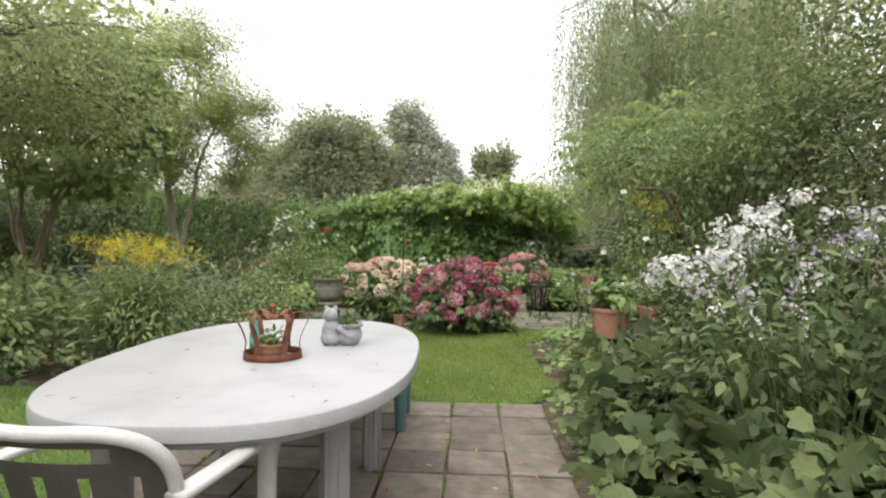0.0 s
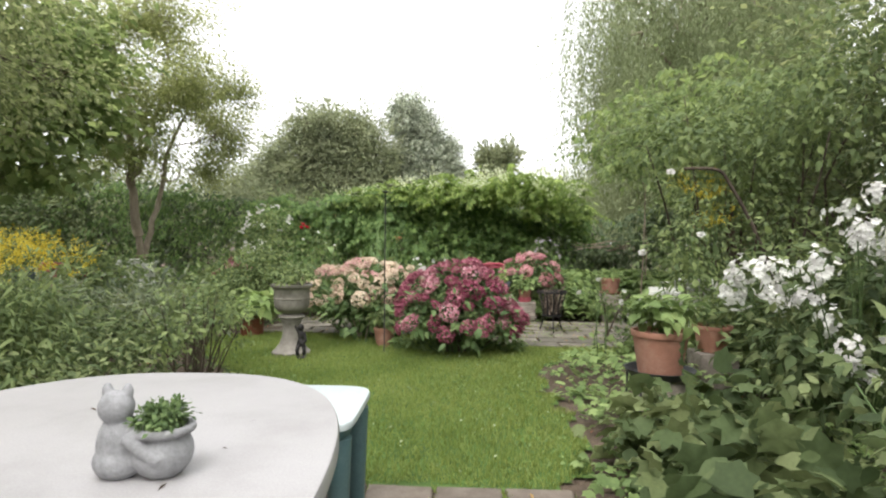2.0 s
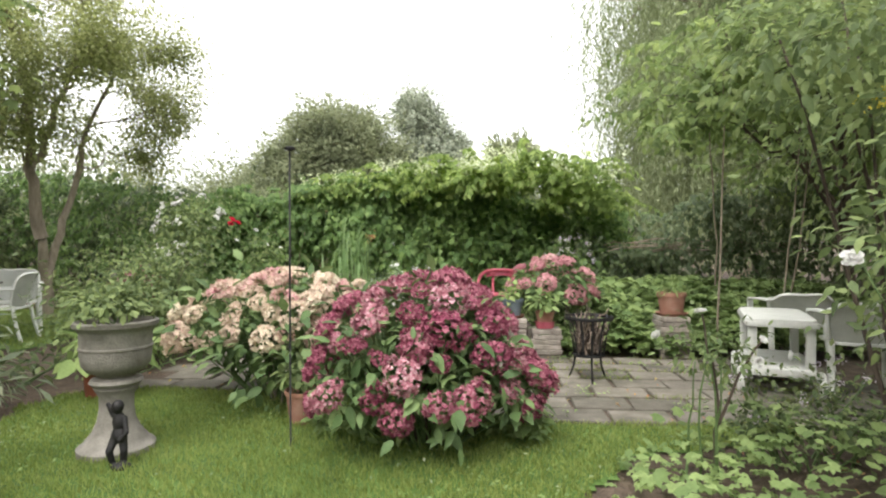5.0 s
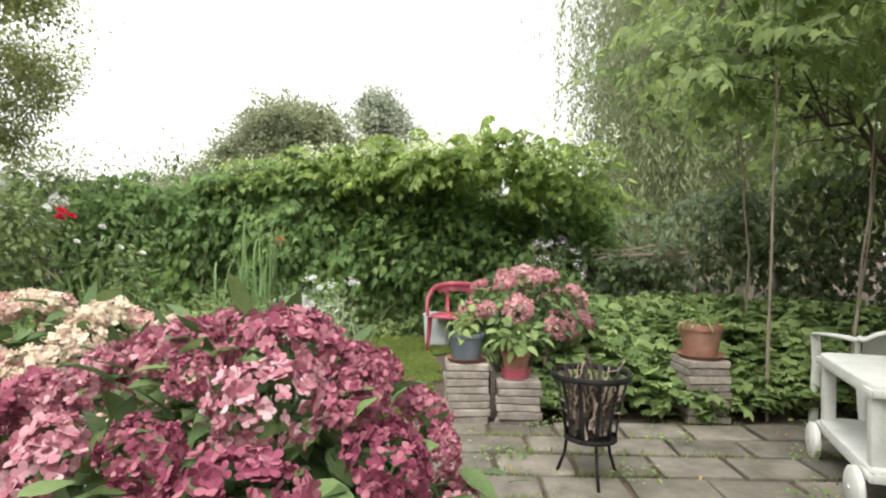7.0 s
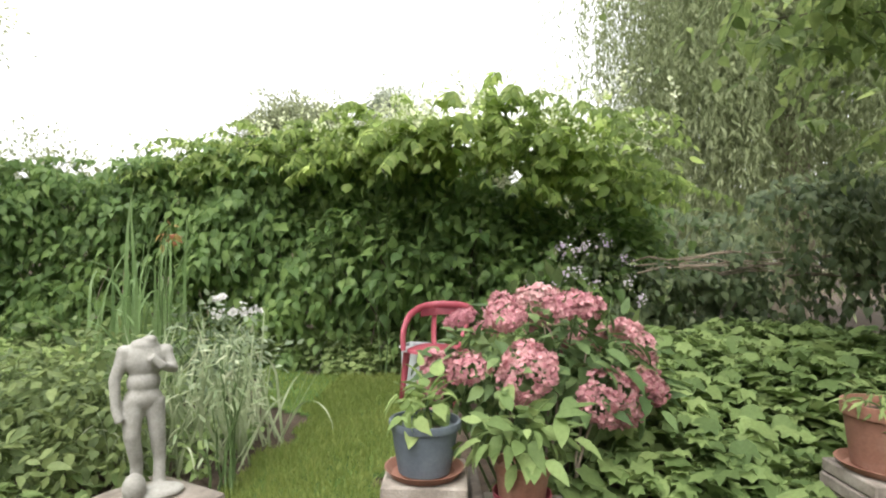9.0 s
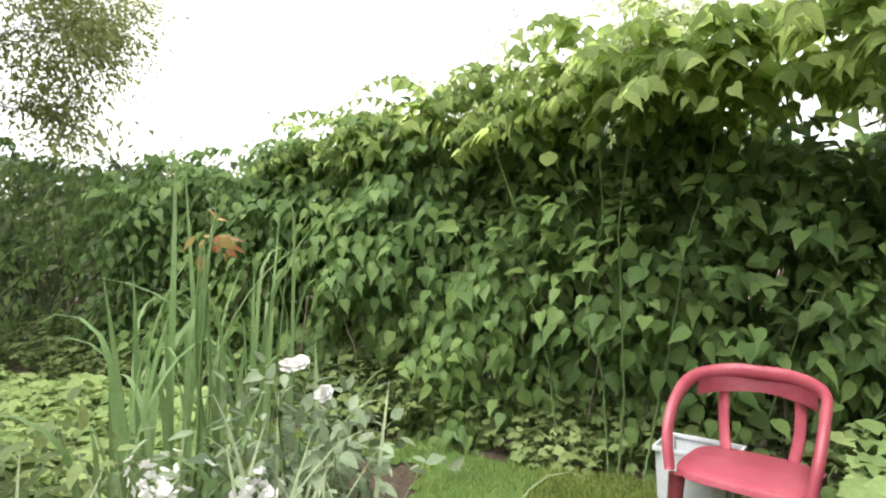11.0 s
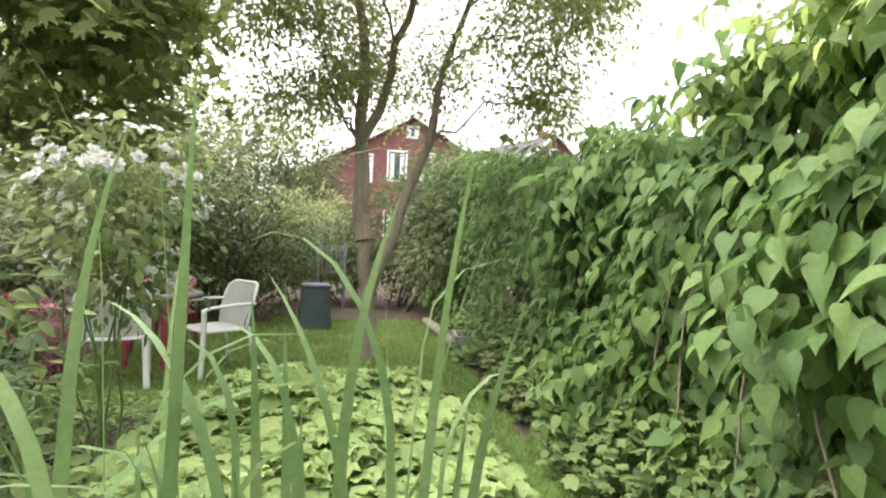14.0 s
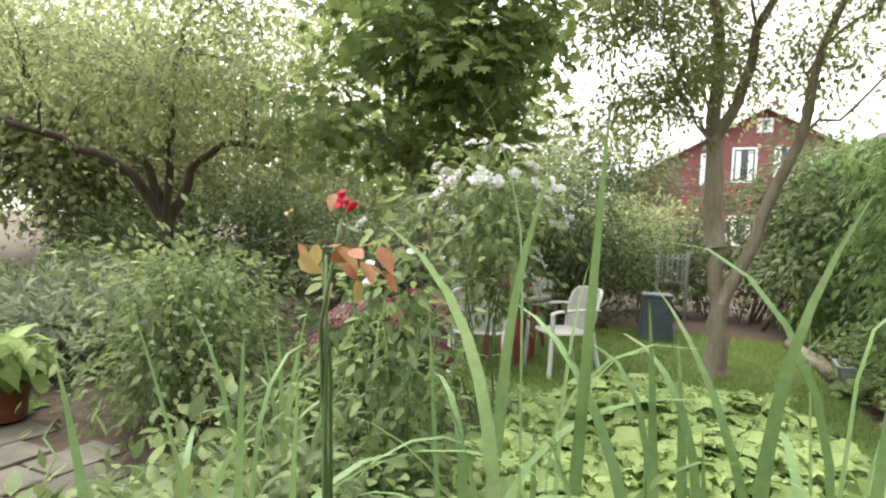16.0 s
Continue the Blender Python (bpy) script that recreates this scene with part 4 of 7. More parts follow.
NEAR_R = [(2.9, 7.6, 1.9, 0.8, 0.9, 0.8), (2.2, 7.5, 2.2, 0.6, 0.6, 0.45), (3.3, 6.6, 2.5, 0.9, 0.9, 0.7), (3.2, 8.4, 2.4, 0.8, 0.8, 0.7)]
bush("elder_shrub", "loose elder shrub with arching green branches", "shrub", NEAR_R, OVAL, L_ROSE, 0.075, 380, 20, 0.17, 72, 16, M_BARK_DK, 0.010, 0.35, 0.4, -0.8)

# weeping willow beyond the ivy fence
def weeper(name, label, x, y, top, r, seed, n, drop, spots):
    """A weeping tree: limbs that arch to the crown's edge and long hanging strands."""
    g = np.random.default_rng(seed)
    ob = thing(name, label, "tree", (x, y, 0))
    hang("trunk", raw_mesh("trunk", *sweep([(0, 0, -0.1), (0.1, 0, 2), (0, 0.2, 5), (0.2, 0, top - 2)], [0.4, 0.34, 0.28, 0.16], 10), M_BARK, True), ob)
    ch = []
    for i in range(spots):
        a = 2 * math.pi * i / spots + g.normal(0, 0.15)
        rr = r * g.uniform(0.5, 1.0)
        limb = bent((0, 0.1, g.uniform(3.5, top - 2.5)), (rr * math.cos(a), rr * math.sin(a), g.uniform(top * 0.6, top)), g, 0.18, 9)
        hang("limb", raw_mesh("limb", *sweep(limb, np.linspace(0.10, 0.025, 9), 6), M_BARK, True), ob)
        for k in range(n // spots):
            s = limb[g.integers(3, 9)] + g.normal(0, 0.5, 3)
            L = min(drop * g.uniform(0.35, 1.0), s[2] - 0.6)
            t = np.linspace(0, 1, 56)[:, None]
            P = s + np.array([math.cos(a), math.sin(a), 0]) * 0.5 * np.sqrt(t) * g.uniform(0.3, 1.4) + np.array([0, 0, -L]) * t + g.normal(0, 0.07, (56, 3))
            m = len(P)
            ch.append(strew(SLIP, P, np.column_stack([g.normal(0, 0.5, m), g.normal(0, 0.5, m), np.full(m, -1.0)]), g.normal(size=(m, 3)), g.uniform(0.11, 0.22, m), g))
    hang("crown", raw_mesh("crown", *pile(ch), L_WEEP), ob)


weeper("weeping_willow", "large weeping willow with hanging grey-green strands", 7.6, 21.0, 11.5, 5.0, 81, 3600, 7.5, 34)

# ---- far trees and buildings beyond the hedge ----
tree("oak_tree", "distant broad dark green oak tree", (-13.0, 52, 0), [(-13.0, 52, 0), (-13.0, 52, 4), (-12.9, 52, 9)], 0.6,
     [(-12.8, 52, 10.2, 3.4, 3, 3.0), (-10.0, 52, 8.8, 3.0, 3, 3.0), (-15.6, 52, 8.2, 3.0, 3, 3), (-18.4, 53, 6.4, 2.8, 2.5, 2.6), (-10.5, 51, 5, 4, 3, 3), (-16, 51, 4.5, 4, 3, 3), (-21.0, 53, 5.0, 2.4, 2.4, 2.2)],
     CHIP, L_OAK, 0.33, 1900, 46, 0.5, 91, M_BARK_DK, 0.4, 0.66, 0.2, -0.7, 0.05, 8, 0.1)
tree("silver_willow", "distant pale silver-green willow tree", (-5.6, 56, 0), [(-5.6, 56, 0), (-5.6, 56, 5), (-5.8, 56, 10)], 0.4,
     [(-6.3, 56, 13.0, 1.9, 2, 2.6), (-5.2, 56, 10.2, 2.6, 2, 2.8), (-3.2, 56, 9.2, 1.9, 2, 2.6), (-1.8, 56, 6.2, 2.4, 2, 2.2), (-6.8, 55, 6.5, 2.5, 2, 2.8)],
     CHIP, L_SILVER, 0.36, 1100, 34, 0.42, 92, M_BARK_DK, 0.4, 0.45, 0.5, -0.7, 0.05, 8, 0.2)
tree("cypress_tree", "distant narrow conifer with a second tip", (2.0, 55, 0), [(2.0, 55, 0), (2.0, 55, 5), (2.0, 55, 9)], 0.3,
     [(1.6, 55, 8.6, 1.1, 1.1, 1.9), (2.0, 55, 6, 1.9, 1.6, 2.4), (3.3, 55, 9.2, 0.5, 0.5, 1.6), (3.0, 55, 6.5, 0.9, 0.9, 1.5)],
     CHIP, L_OAK, 0.5, 360, 18, 0.4, 93, M_BARK_DK, 0.3, 0.4, -0.3, -0.8, 0.04, 8, 0.2)


def sweep_tri(pts, r):
    V, F = sweep(pts, r, 6)
    return V, np.vstack([F[:, :3], F[:, [0, 2, 3]]])


def woods(name, seed, spots, mat, label, leaf=1.0, per=14):
    g = np.random.default_rng(seed)
    ch = []
    for x, y, h, r in spots:
        C, N, _ = tufts(g, [(x, y, h * 0.62, r, r, h * 0.4), (x + r * 0.6, y, h * 0.4, r * 0.8, r, h * 0.34)], int(60 + 22 * r), 0.55, -0.6)
        ch.append(leaf_cloud(g, C, N, per, 0.16 * r + 0.2, CHIP, (0.10 * r + 0.28) * leaf, 0.2))
        ch.append(sweep_tri([(x, y, -0.1), (x, y, h * 0.5)], 0.03 * r))
    V, F = pile(ch)
    tagged(new(name, raw_mesh(name, V, F, mat)), label, "trees", kind="stuff")


g = np.random.default_rng(95)
woods("far_woods", 96, [(x, g.uniform(58, 72), g.uniform(6.0, 8.5), g.uniform(3, 4.5)) for x in np.linspace(-62, 40, 30)] + [(-22 + g.normal(0, 1), 46, 7.6, 3), (-27, 44, 8.2, 3.2), (-33, 42, 8.0, 3.4), (-39, 38, 8, 3.5), (8, 50, 6.5, 3), (13, 46, 8, 4), (20, 40, 10, 5)], L_OAK, "distant belt of mixed green trees", 0.6, 34)
woods("garden_trees", 97, [(-9.5, 0.5, 7, 2.4), (-11.5, -1.5, 7.5, 2.6), (-7.5, -1.8, 7, 2.3), (-4.5, -5, 7.5, 2.6), (-13, 2.5, 7.0, 2.6), (-10.5, -2, 7, 2.6), (-15, 8.0, 6, 2.2), (-6, -4.5, 6.5, 2.8), (-18, 4, 7.5, 3), (11, 8, 9, 3.5), (9, 2, 8, 3.2), (10, 13.5, 8, 3), (8, -4, 8, 3), (0, -10, 7, 3), (-15, -6, 7, 3.2), (-19, 11.5, 2.4, 1.4), (-22, 17, 2.6, 1.6)], L_APPLE, "neighbouring garden trees and large shrubs", 0.4, 60)
woods("street_trees", 94, [(-27 + 2 * math.sin(i * 2.1), -16 + i * 3.2, 5.5 + math.sin(i), 2.6) for i in range(9)] + [(-20, -12, 6, 3), (-24, 27, 3.5, 2.0), (-13.5, 17.5, 2.3, 1.4), (-10, 18.5, 2.5, 1.4), (-17, 20, 2.7, 1.6), (-4, 20, 2.4, 1.2), (-7, 22, 2.6, 1.4)], L_SCREEN, "green trees and shrubs of the next gardens", 0.55, 44)
bush("boundary_shrub", "dense dark shrubs along the garden boundary", "shrub", [(-10.4, 10.6, 0.9, 0.8, 0.9, 1.0), (-10.2, 8.6, 1.0, 0.9, 1.0, 1.1), (-10.0, 6.8, 1.0, 0.9, 1.0, 1.1), (-9.8, 4.8, 1.1, 0.9, 1.1, 1.2), (-9.5, 2.6, 1.0, 0.9, 1.1, 1.2), (-9.0, 0.6, 1.0, 1.0, 1.0, 1.2), (-7.8, 3.2, 0.7, 0.8, 0.8, 0.8), (-8.8, 7.6, 0.6, 0.8, 0.8, 0.7)], OVAL, L_SCREEN, 0.12, 1300, 17, 0.2, 98, 20, M_BARK_DK, 0.012, 0.5, 0.3, -0.8)
bush("boundary_shrub", "rounded grey-green shrub beside the seats", "shrub", [(-9.2, 10.9, 1.15, 0.75, 0.75, 1.1), (-9.7, 11.7, 1.0, 0.6, 0.6, 0.95), (-9.3, 10.2, 1.1, 0.7, 0.7, 1.0)], OVAL, L_BED, 0.075, 520, 22, 0.17, 100, 14, M_BARK_DK, 0.012, 0.5, 0.3, -0.8)
bush("boundary_shrub", "tall dark shrubs behind the sallow tree", "shrub", [(-9.4, 14.6, 1.5, 1.0, 0.7, 1.45), (-10.8, 14.4, 1.6, 1.0, 0.8, 1.5), (-11.6, 13.3, 1.2, 0.7, 0.8, 1.2), (-11.4, 11.6, 0.8, 0.6, 0.9, 0.8), (-12.2, 12.6, 0.8, 0.7, 0.9, 0.8), (-12.6, 14.8, 1.5, 1.0, 0.8, 1.4)], OVAL, L_SCREEN, 0.12, 700, 17, 0.2, 99, 14, M_BARK_DK, 0.012, 0.5, 0.3, -0.8)


# ---- flowering shrubs ----
def face_out(c, n, rng, s):
    """A pose for a flower at c that looks along n."""
    q = Vector(n).to_track_quat("Z", "Y").to_matrix().to_4x4()
    return Matrix.Translation(c) @ q @ pose(0, 0, 0, rng.uniform(-12, 12), rng.uniform(-12, 12), rng.uniform(0, 360)) @ Matrix.Scale(s, 4)


def heads_on(ob, foot, rng, meshes, blobs, count, gap, name="flower_head", lift=0.02, low=0.05, face=None, scale=(0.75, 1.15), reach=1.08, toward=None):
    """Flower heads over the outside of a shrub, kept apart from one another."""
    B, taken = np.asarray(blobs, float), []
    tries = 0
    while len(taken) < count and tries < 6000:
        tries += 1
        b = B[rng.integers(len(B))]
        u = unit(rng.normal(size=3))
        if u[2] < low or (toward is not None and u @ toward < -0.35):
            continue
        c = b[:3] + u * b[3:] * reach
        if any(np.linalg.norm((c - o[:3]) / o[3:]) < 0.97 for o in B if o is not b) or any(np.linalg.norm(c - t) < gap for t in taken):
            continue
        taken.append(c)
        n = unit(u / b[3:] + np.array([0, 0, 0.5]) + rng.normal(0, 0.15, 3))
        hang(name, meshes[len(taken) % len(meshes)], ob, face_out(c - foot, n, rng, rng.uniform(*scale)))
    return taken


def head_stems(ob, foot, heads, rng, mat=None, r=0.004):
    for h in heads:
        hang("flower_stem", raw_mesh("flower_stem", *sweep(bent(np.array([(h - foot)[0] * 0.3, (h - foot)[1] * 0.3, 0.0]), h - foot, rng, 0.05, 6), np.linspace(r * 1.7, r, 6), 4), mat or M_STEM, True), ob)


MOP_RED = [mophead("red_mophead", P_RED, 0.105, 135, 0.023, 101 + i, 0.62, 1.0 + 0.12 * i) for i in range(6)]
MOP_PINK = [mophead("pink_mophead", P_PINK, 0.105, 190, 0.021, 111 + i, 0.62, 1.15 + 0.15 * i) for i in range(4)]
MOP_CREAM = [mophead("cream_mophead", P_CREAM, 0.105, 135, 0.023, 121 + i, 0.6, 1.0 + 0.15 * i) for i in range(5)]
TRUSS_W = [truss("white_truss", P_WHITE, 0.066, 24, 0.021, 131 + i) for i in range(4)]
TRUSS_L = [truss("lilac_truss", P_LILAC, 0.065, 15, 0.016, 141 + i) for i in range(4)]
ROSE_W = [rose_bloom("white_rose_bloom", P_WHITE, 0.032, 151 + i) for i in range(3)]
ROSE_S = [rose_spray("white_rose_spray", P_WHITE, 0.028, 171 + i) for i in range(4)]
ROSE_R = [rose_bloom("red_rose_bloom", P_ROSE, 0.06, 161 + i) for i in range(2)]

HB = [(0.02, 7.75, 0.36, 0.44, 0.34, 0.34), (0.0, 7.97, 0.57, 0.50, 0.40, 0.42), (0.32, 7.97, 0.48, 0.26, 0.33, 0.34), (-0.34, 7.95, 0.50, 0.30, 0.36, 0.38), (0.02, 7.95, 0.69, 0.32, 0.3, 0.30), (-0.38, 7.65, 0.38, 0.26, 0.24, 0.28), (0.48, 7.97, 0.32, 0.24, 0.3, 0.24)]
ob, C, N, foot, g = bush("red_hydrangea", "broad hydrangea bush covered in crimson-pink mophead flowers", "hydrangea", [(x, y, z, a * 0.84, b * 0.84, c * 0.84) for x, y, z, a, b, c in HB], OVAL, L_HYD, 0.105, 300, 7, 0.07, 201, 24, M_BARK_DK, 0.006, 0.4, 0.25)
hd = heads_on(ob, foot, g, MOP_RED, HB, 62, 0.165, low=-0.3, scale=(0.5, 1.05), reach=1.03)
head_stems(ob, foot, hd, g)
HC = [(-1.18, 8.85, 0.58, 0.55, 0.45, 0.36), (-0.80, 8.85, 0.54, 0.36, 0.36, 0.34), (-1.68, 8.85, 0.52, 0.40, 0.40, 0.32), (-1.1, 8.7, 0.30, 0.5, 0.4, 0.28)]
ob, C, N, foot, g = bush("cream_hydrangea", "hydrangea bush with fading cream and pink flower heads", "hydrangea", HC, OVAL, L_HYD, 0.12, 200, 7, 0.09, 202, 26, M_BARK, 0.006, 0.35, 0.25)
hd = heads_on(ob, foot, g, MOP_CREAM, HC[:3], 64, 0.12, low=-0.15, scale=(0.5, 1.05))
head_stems(ob, foot, hd, g)
HD = [(1.08, 11.05, 0.76, 0.42, 0.32, 0.24), (1.34, 11.15, 0.62, 0.26, 0.26, 0.2), (0.86, 10.98, 0.68, 0.22, 0.22, 0.16)]
ob, C, N, foot, g = bush("pink_hydrangea", "hydrangea with dusty pink flower heads behind the slab piles", "hydrangea", HD, OVAL, L_HYD, 0.10, 90, 7, 0.09, 203, 14, M_BARK, 0.006, 0.35, 0.25, -0.9)
hd = heads_on(ob, foot, g, MOP_PINK, HD, 17, 0.17, low=-0.1, scale=(0.6, 1.1), toward=None)
head_stems(ob, foot, hd, g)
HE = [(-3.95, 11.0, 0.52, 0.30, 0.30, 0.26), (-3.75, 10.75, 0.55, 0.26, 0.24, 0.24), (-3.9, 11.15, 0.72, 0.2, 0.2, 0.18)]
ob, C, N, foot, g = bush("small_hydrangea", "small hydrangea with faded magenta flower heads", "hydrangea", HE, HEART, L_HYD, 0.11, 60, 7, 0.09, 204, 10, M_BARK, 0.006)
hd = heads_on(ob, foot, g, MOP_RED, HE, 15, 0.14, low=-0.1, scale=(0.5, 0.85))
head_stems(ob, foot, hd, g)


# ---- low planting ----
def carpet(name, label, n, here, x0, x1, y0, y1, height, leaf, mat, size, seed, category="ground cover", tilt=0.35):
    """A closed blanket of leaves over a mounded bed, with layers below."""
    g = np.random.default_rng(seed)
    p = np.stack([g.uniform(x0, x1, n), g.uniform(y0, y1, n)], -1)
    p = p[here(p[:, 0], p[:, 1])]
    m = len(p)
    h = height(p[:, 0], p[:, 1]) * (1 - 0.75 * g.random(m) ** 2.2) + g.normal(0, 0.02, m)
    P = np.column_stack([p, np.maximum(h, 0.03)])
    a = g.uniform(0, 2 * math.pi, m)
    axis = np.column_stack([np.cos(a), np.sin(a), g.normal(-0.12, 0.25, m)])
    up = np.column_stack([g.normal(0, tilt, m), g.normal(-0.1, tilt, m), np.ones(m)])
    V, F = keep_above(*strew(leaf, P, axis, up, size * g.uniform(0.55, 1.2, m), g, 0.9), 0.012)
    return tagged(new(name, raw_mesh(name, V, F, mat)), label, category, kind="stuff")


def mound(x, y):
    return 0.30 + 0.07 * np.sin(x * 2.1) * np.cos(y * 2.7) + 0.04 * np.sin(x * 6 + y * 5)


carpet("cranesbill_patch", "pale green cranesbill leaves blanketing the bed", 10500, lambda x, y: (((x + 3.5) / 1.95) ** 2 + ((y - 12.85) / 1.05) ** 2 < 1) & (y < 13.95), -5.6, -1.4, 11.6, 14.0,
       lambda x, y: mound(x, y) * np.clip(2.6 * (1 - ((x + 3.5) / 2.0) ** 2 - ((y - 12.85) / 1.1) ** 2), 0.3, 1.1), PALM, L_GERAN, 0.12, 301)
carpet("hedge_foot_cover", "yellowish ground cover along the foot of the hedge", 5200, lambda x, y: y > 14.22 + 0.08 * np.sin(x * 4), -8, 1.6, 14.1, 14.75,
       lambda x, y: 0.12 + 0.45 * np.clip((y - 14.15) / 0.6, 0, 1) + 0.06 * np.sin(x * 3), PALM, L_FOOT, 0.085, 302)
carpet("cranesbill_bank", "bank of fresh green lobed leaves behind the patio", 9500, lambda x, y: (y > 10.56 + 0.05 * np.sin(x * 5)) & (x > 0.98 - (y - 10.6) * 0.1), 0.8, 4.6, 10.5, 13.4,
       lambda x, y: (0.20 + 0.44 * np.clip((y - 10.55) / 0.9, 0, 1)) * (1 + 0.14 * np.sin(x * 4 + y * 3)), PALM, L_GERAN_R, 0.115, 303)
carpet("strawberry_cover", "low strawberry leaves in front of the hydrangeas", 700, lambda x, y: y > 7.85 + 0.1 * np.sin(x * 7), -0.75, 0.75, 7.8, 8.25, lambda x, y: 0.10 + 0 * x, OVAL, L_GERAN_R, 0.095, 304)
carpet("right_bed_cover", "mixed low leaves over the bed beside the lawn", 5200, lambda x, y: x > np.interp(y, [0, 4.4, 5, 5.7, 6.3, 7, 7.8], [0.72, 0.72, 0.92, 1.0, 0.84, 0.92, 1.3]) + 0.06 * np.sin(y * 9), 0.7, 3.4, 1.0, 7.9,
       lambda x, y: 0.10 + 0.20 * np.clip(x - 0.9, 0, 1) + 0.05 * np.sin(x * 5 + y * 4), PALM, L_GERAN_R, 0.068, 305)
carpet("left_bed_cover", "mixed low leaves over the border on the far side of the table", 5200, lambda x, y: x < np.interp(y, [4.3, 5.8, 6.3, 6.9, 7.9, 8.7, 9.4], [-1.85, -1.8, -1.75, -2.4, -3.0, -3.2, -2.6]) + 0.06 * np.sin(y * 9), -6.5, -1.7, 4.3, 9.2,
       lambda x, y: 0.12 + 0.15 * np.clip(-x - 2, 0, 1) + 0.05 * np.sin(x * 5 + y * 4), OVAL, L_BED, 0.09, 306)
carpet("back_bed_cover", "mixed low leaves round the statue", 4200, lambda x, y: (x < -0.55 + 0.07 * np.sin(y * 8)) & (y > 10.62) & ((x + 0.65) ** 2 + (y - 10.9) ** 2 > 0.09), -4.8, -0.5, 10.5, 12.4,
       lambda x, y: 0.14 + 0.10 * np.sin(x * 3 + y * 2) ** 2, OVAL, L_GERAN_R, 0.085, 307)
carpet("fallen_leaves", "scattered dry brown leaves and petals", 500, lambda x, y: ~lawn_here(x, y), -3, 3.3, 1.0, 10.5, lambda x, y: 0.03 + 0 * x, OVAL, L_ORANGE, 0.035, 308, "leaves")


carpet("lawn_litter", "petals and small dry leaves lying on the lawn", 420, lambda x, y: lawn_here(x, y), -3, 2.9, 4.5, 8.9, lambda x, y: 0.055 + 0 * x, CHIP, L_VARI, 0.028, 309, "litter")
carpet("lawn_clover", "clover and weeds mixed into the grass", 5200, lambda x, y: lawn_here(x, y) & (np.sin(x * 2.3 + y) + np.sin(y * 3.1 - x * 1.3) > 0.3), -3.1, 2.9, 4.45, 8.9, lambda x, y: 0.035 + 0 * x, CHIP, L_GERAN_R, 0.03, 310, "weeds")


carpet("paving_weeds", "weeds and moss in the joints of the paving", 3200, lambda x, y: (np.sin(x * 5.1 + y * 2.3) * np.sin(y * 6.7 - x * 1.9) > 0.62), 0.3, 3.2, 8.35, 10.55, lambda x, y: 0.055 + 0 * x, CHIP, L_GERAN_R, 0.04, 311, "weeds")


def perennial(name, label, spots, leaf, mat, size, clumps, per, spread, seed, category="plant", stem=M_STEM, stems=18, droop=0.3, shell=0.15, low=-0.9, group=""):
    return bush(name, label, category, spots, leaf, mat, size, clumps, per, spread, seed, stems, stem, 0.005, shell, droop, low, 0.8, group)


# left border, from the table to the pink hydrangeas
ob, C, N, foot, g = perennial("goldenrod", "tall goldenrod with drooping yellow plumes", [(-2.85, 5.1, 0.55, 0.55, 0.45, 0.5), (-3.2, 5.5, 0.6, 0.5, 0.4, 0.5)], LANCE, L_ROSE, 0.09, 300, 17, 0.10, 401, "goldenrod", stems=50)


def plumes(ob, foot, g, spots, count, mat, size=0.016, name="inflorescence"):
    ch = []
    for i in range(count):
        x, y, z, rx, ry, rz = spots[g.integers(len(spots))]
        c = np.array([x + g.normal(0, rx * 0.5), y + g.normal(0, ry * 0.5), z + g.normal(0, rz)])
        for s in range(5):
            a = bent(c, c + np.array([g.normal(0, 0.07), g.normal(0, 0.07), g.uniform(-0.02, 0.10)]), g, 0.2, 12)
            ch.append(strew(CHIP, a + g.normal(0, 0.006, a.shape), g.normal(size=(12, 3)) + [0, 0, 0.6], g.normal(size=(12, 3)), size, g))
    V, F = pile(ch)
    hang(name, raw_mesh(name, V - foot, F, mat), ob)


plumes(ob, foot, g, [(-2.85, 5.1, 1.08, 0.5, 0.4, 0.07), (-3.2, 5.5, 1.12, 0.45, 0.4, 0.06)], 90, P_YELLOW)
perennial("grey_border_plant", "soft green border plants leaning together", [(-2.15, 4.9, 0.3, 0.4, 0.4, 0.28), (-2.5, 5.8, 0.35, 0.4, 0.4, 0.35), (-3.6, 6.6, 0.4, 0.6, 0.5, 0.4)], OVAL, L_BED, 0.055, 230, 16, 0.11, 402)
perennial("border_rose", "loose rose bush with bare stems at the lawn edge", [(-1.95, 6.2, 0.62, 0.30, 0.36, 0.30), (-2.35, 6.6, 0.6, 0.36, 0.36, 0.34), (-2.1, 5.7, 0.5, 0.3, 0.3, 0.28)], OVAL, L_ROSE, 0.055, 120, 12, 0.08, 403, "rose bush", M_BARK_DK, 30)
perennial("border_shrub", "bright green shrub behind the stone urn", [(-3.3, 9.7, 0.65, 0.55, 0.5, 0.5), (-3.0, 10.0, 0.95, 0.4, 0.4, 0.35), (-3.3, 9.7, 0.32, 0.6, 0.5, 0.32), (-3.0, 10.1, 0.5, 0.5, 0.4, 0.5)], OVAL, L_ROSE, 0.06, 300, 17, 0.17, 404, "shrub", M_BARK_DK)
perennial("fern_clump", "feathery grey-green clump in the border", [(-3.5, 7.9, 0.35, 0.5, 0.5, 0.33), (-4.3, 7.2, 0.4, 0.6, 0.6, 0.4)], SLIP, L_BEDSOFT, 0.16, 260, 16, 0.10, 405)
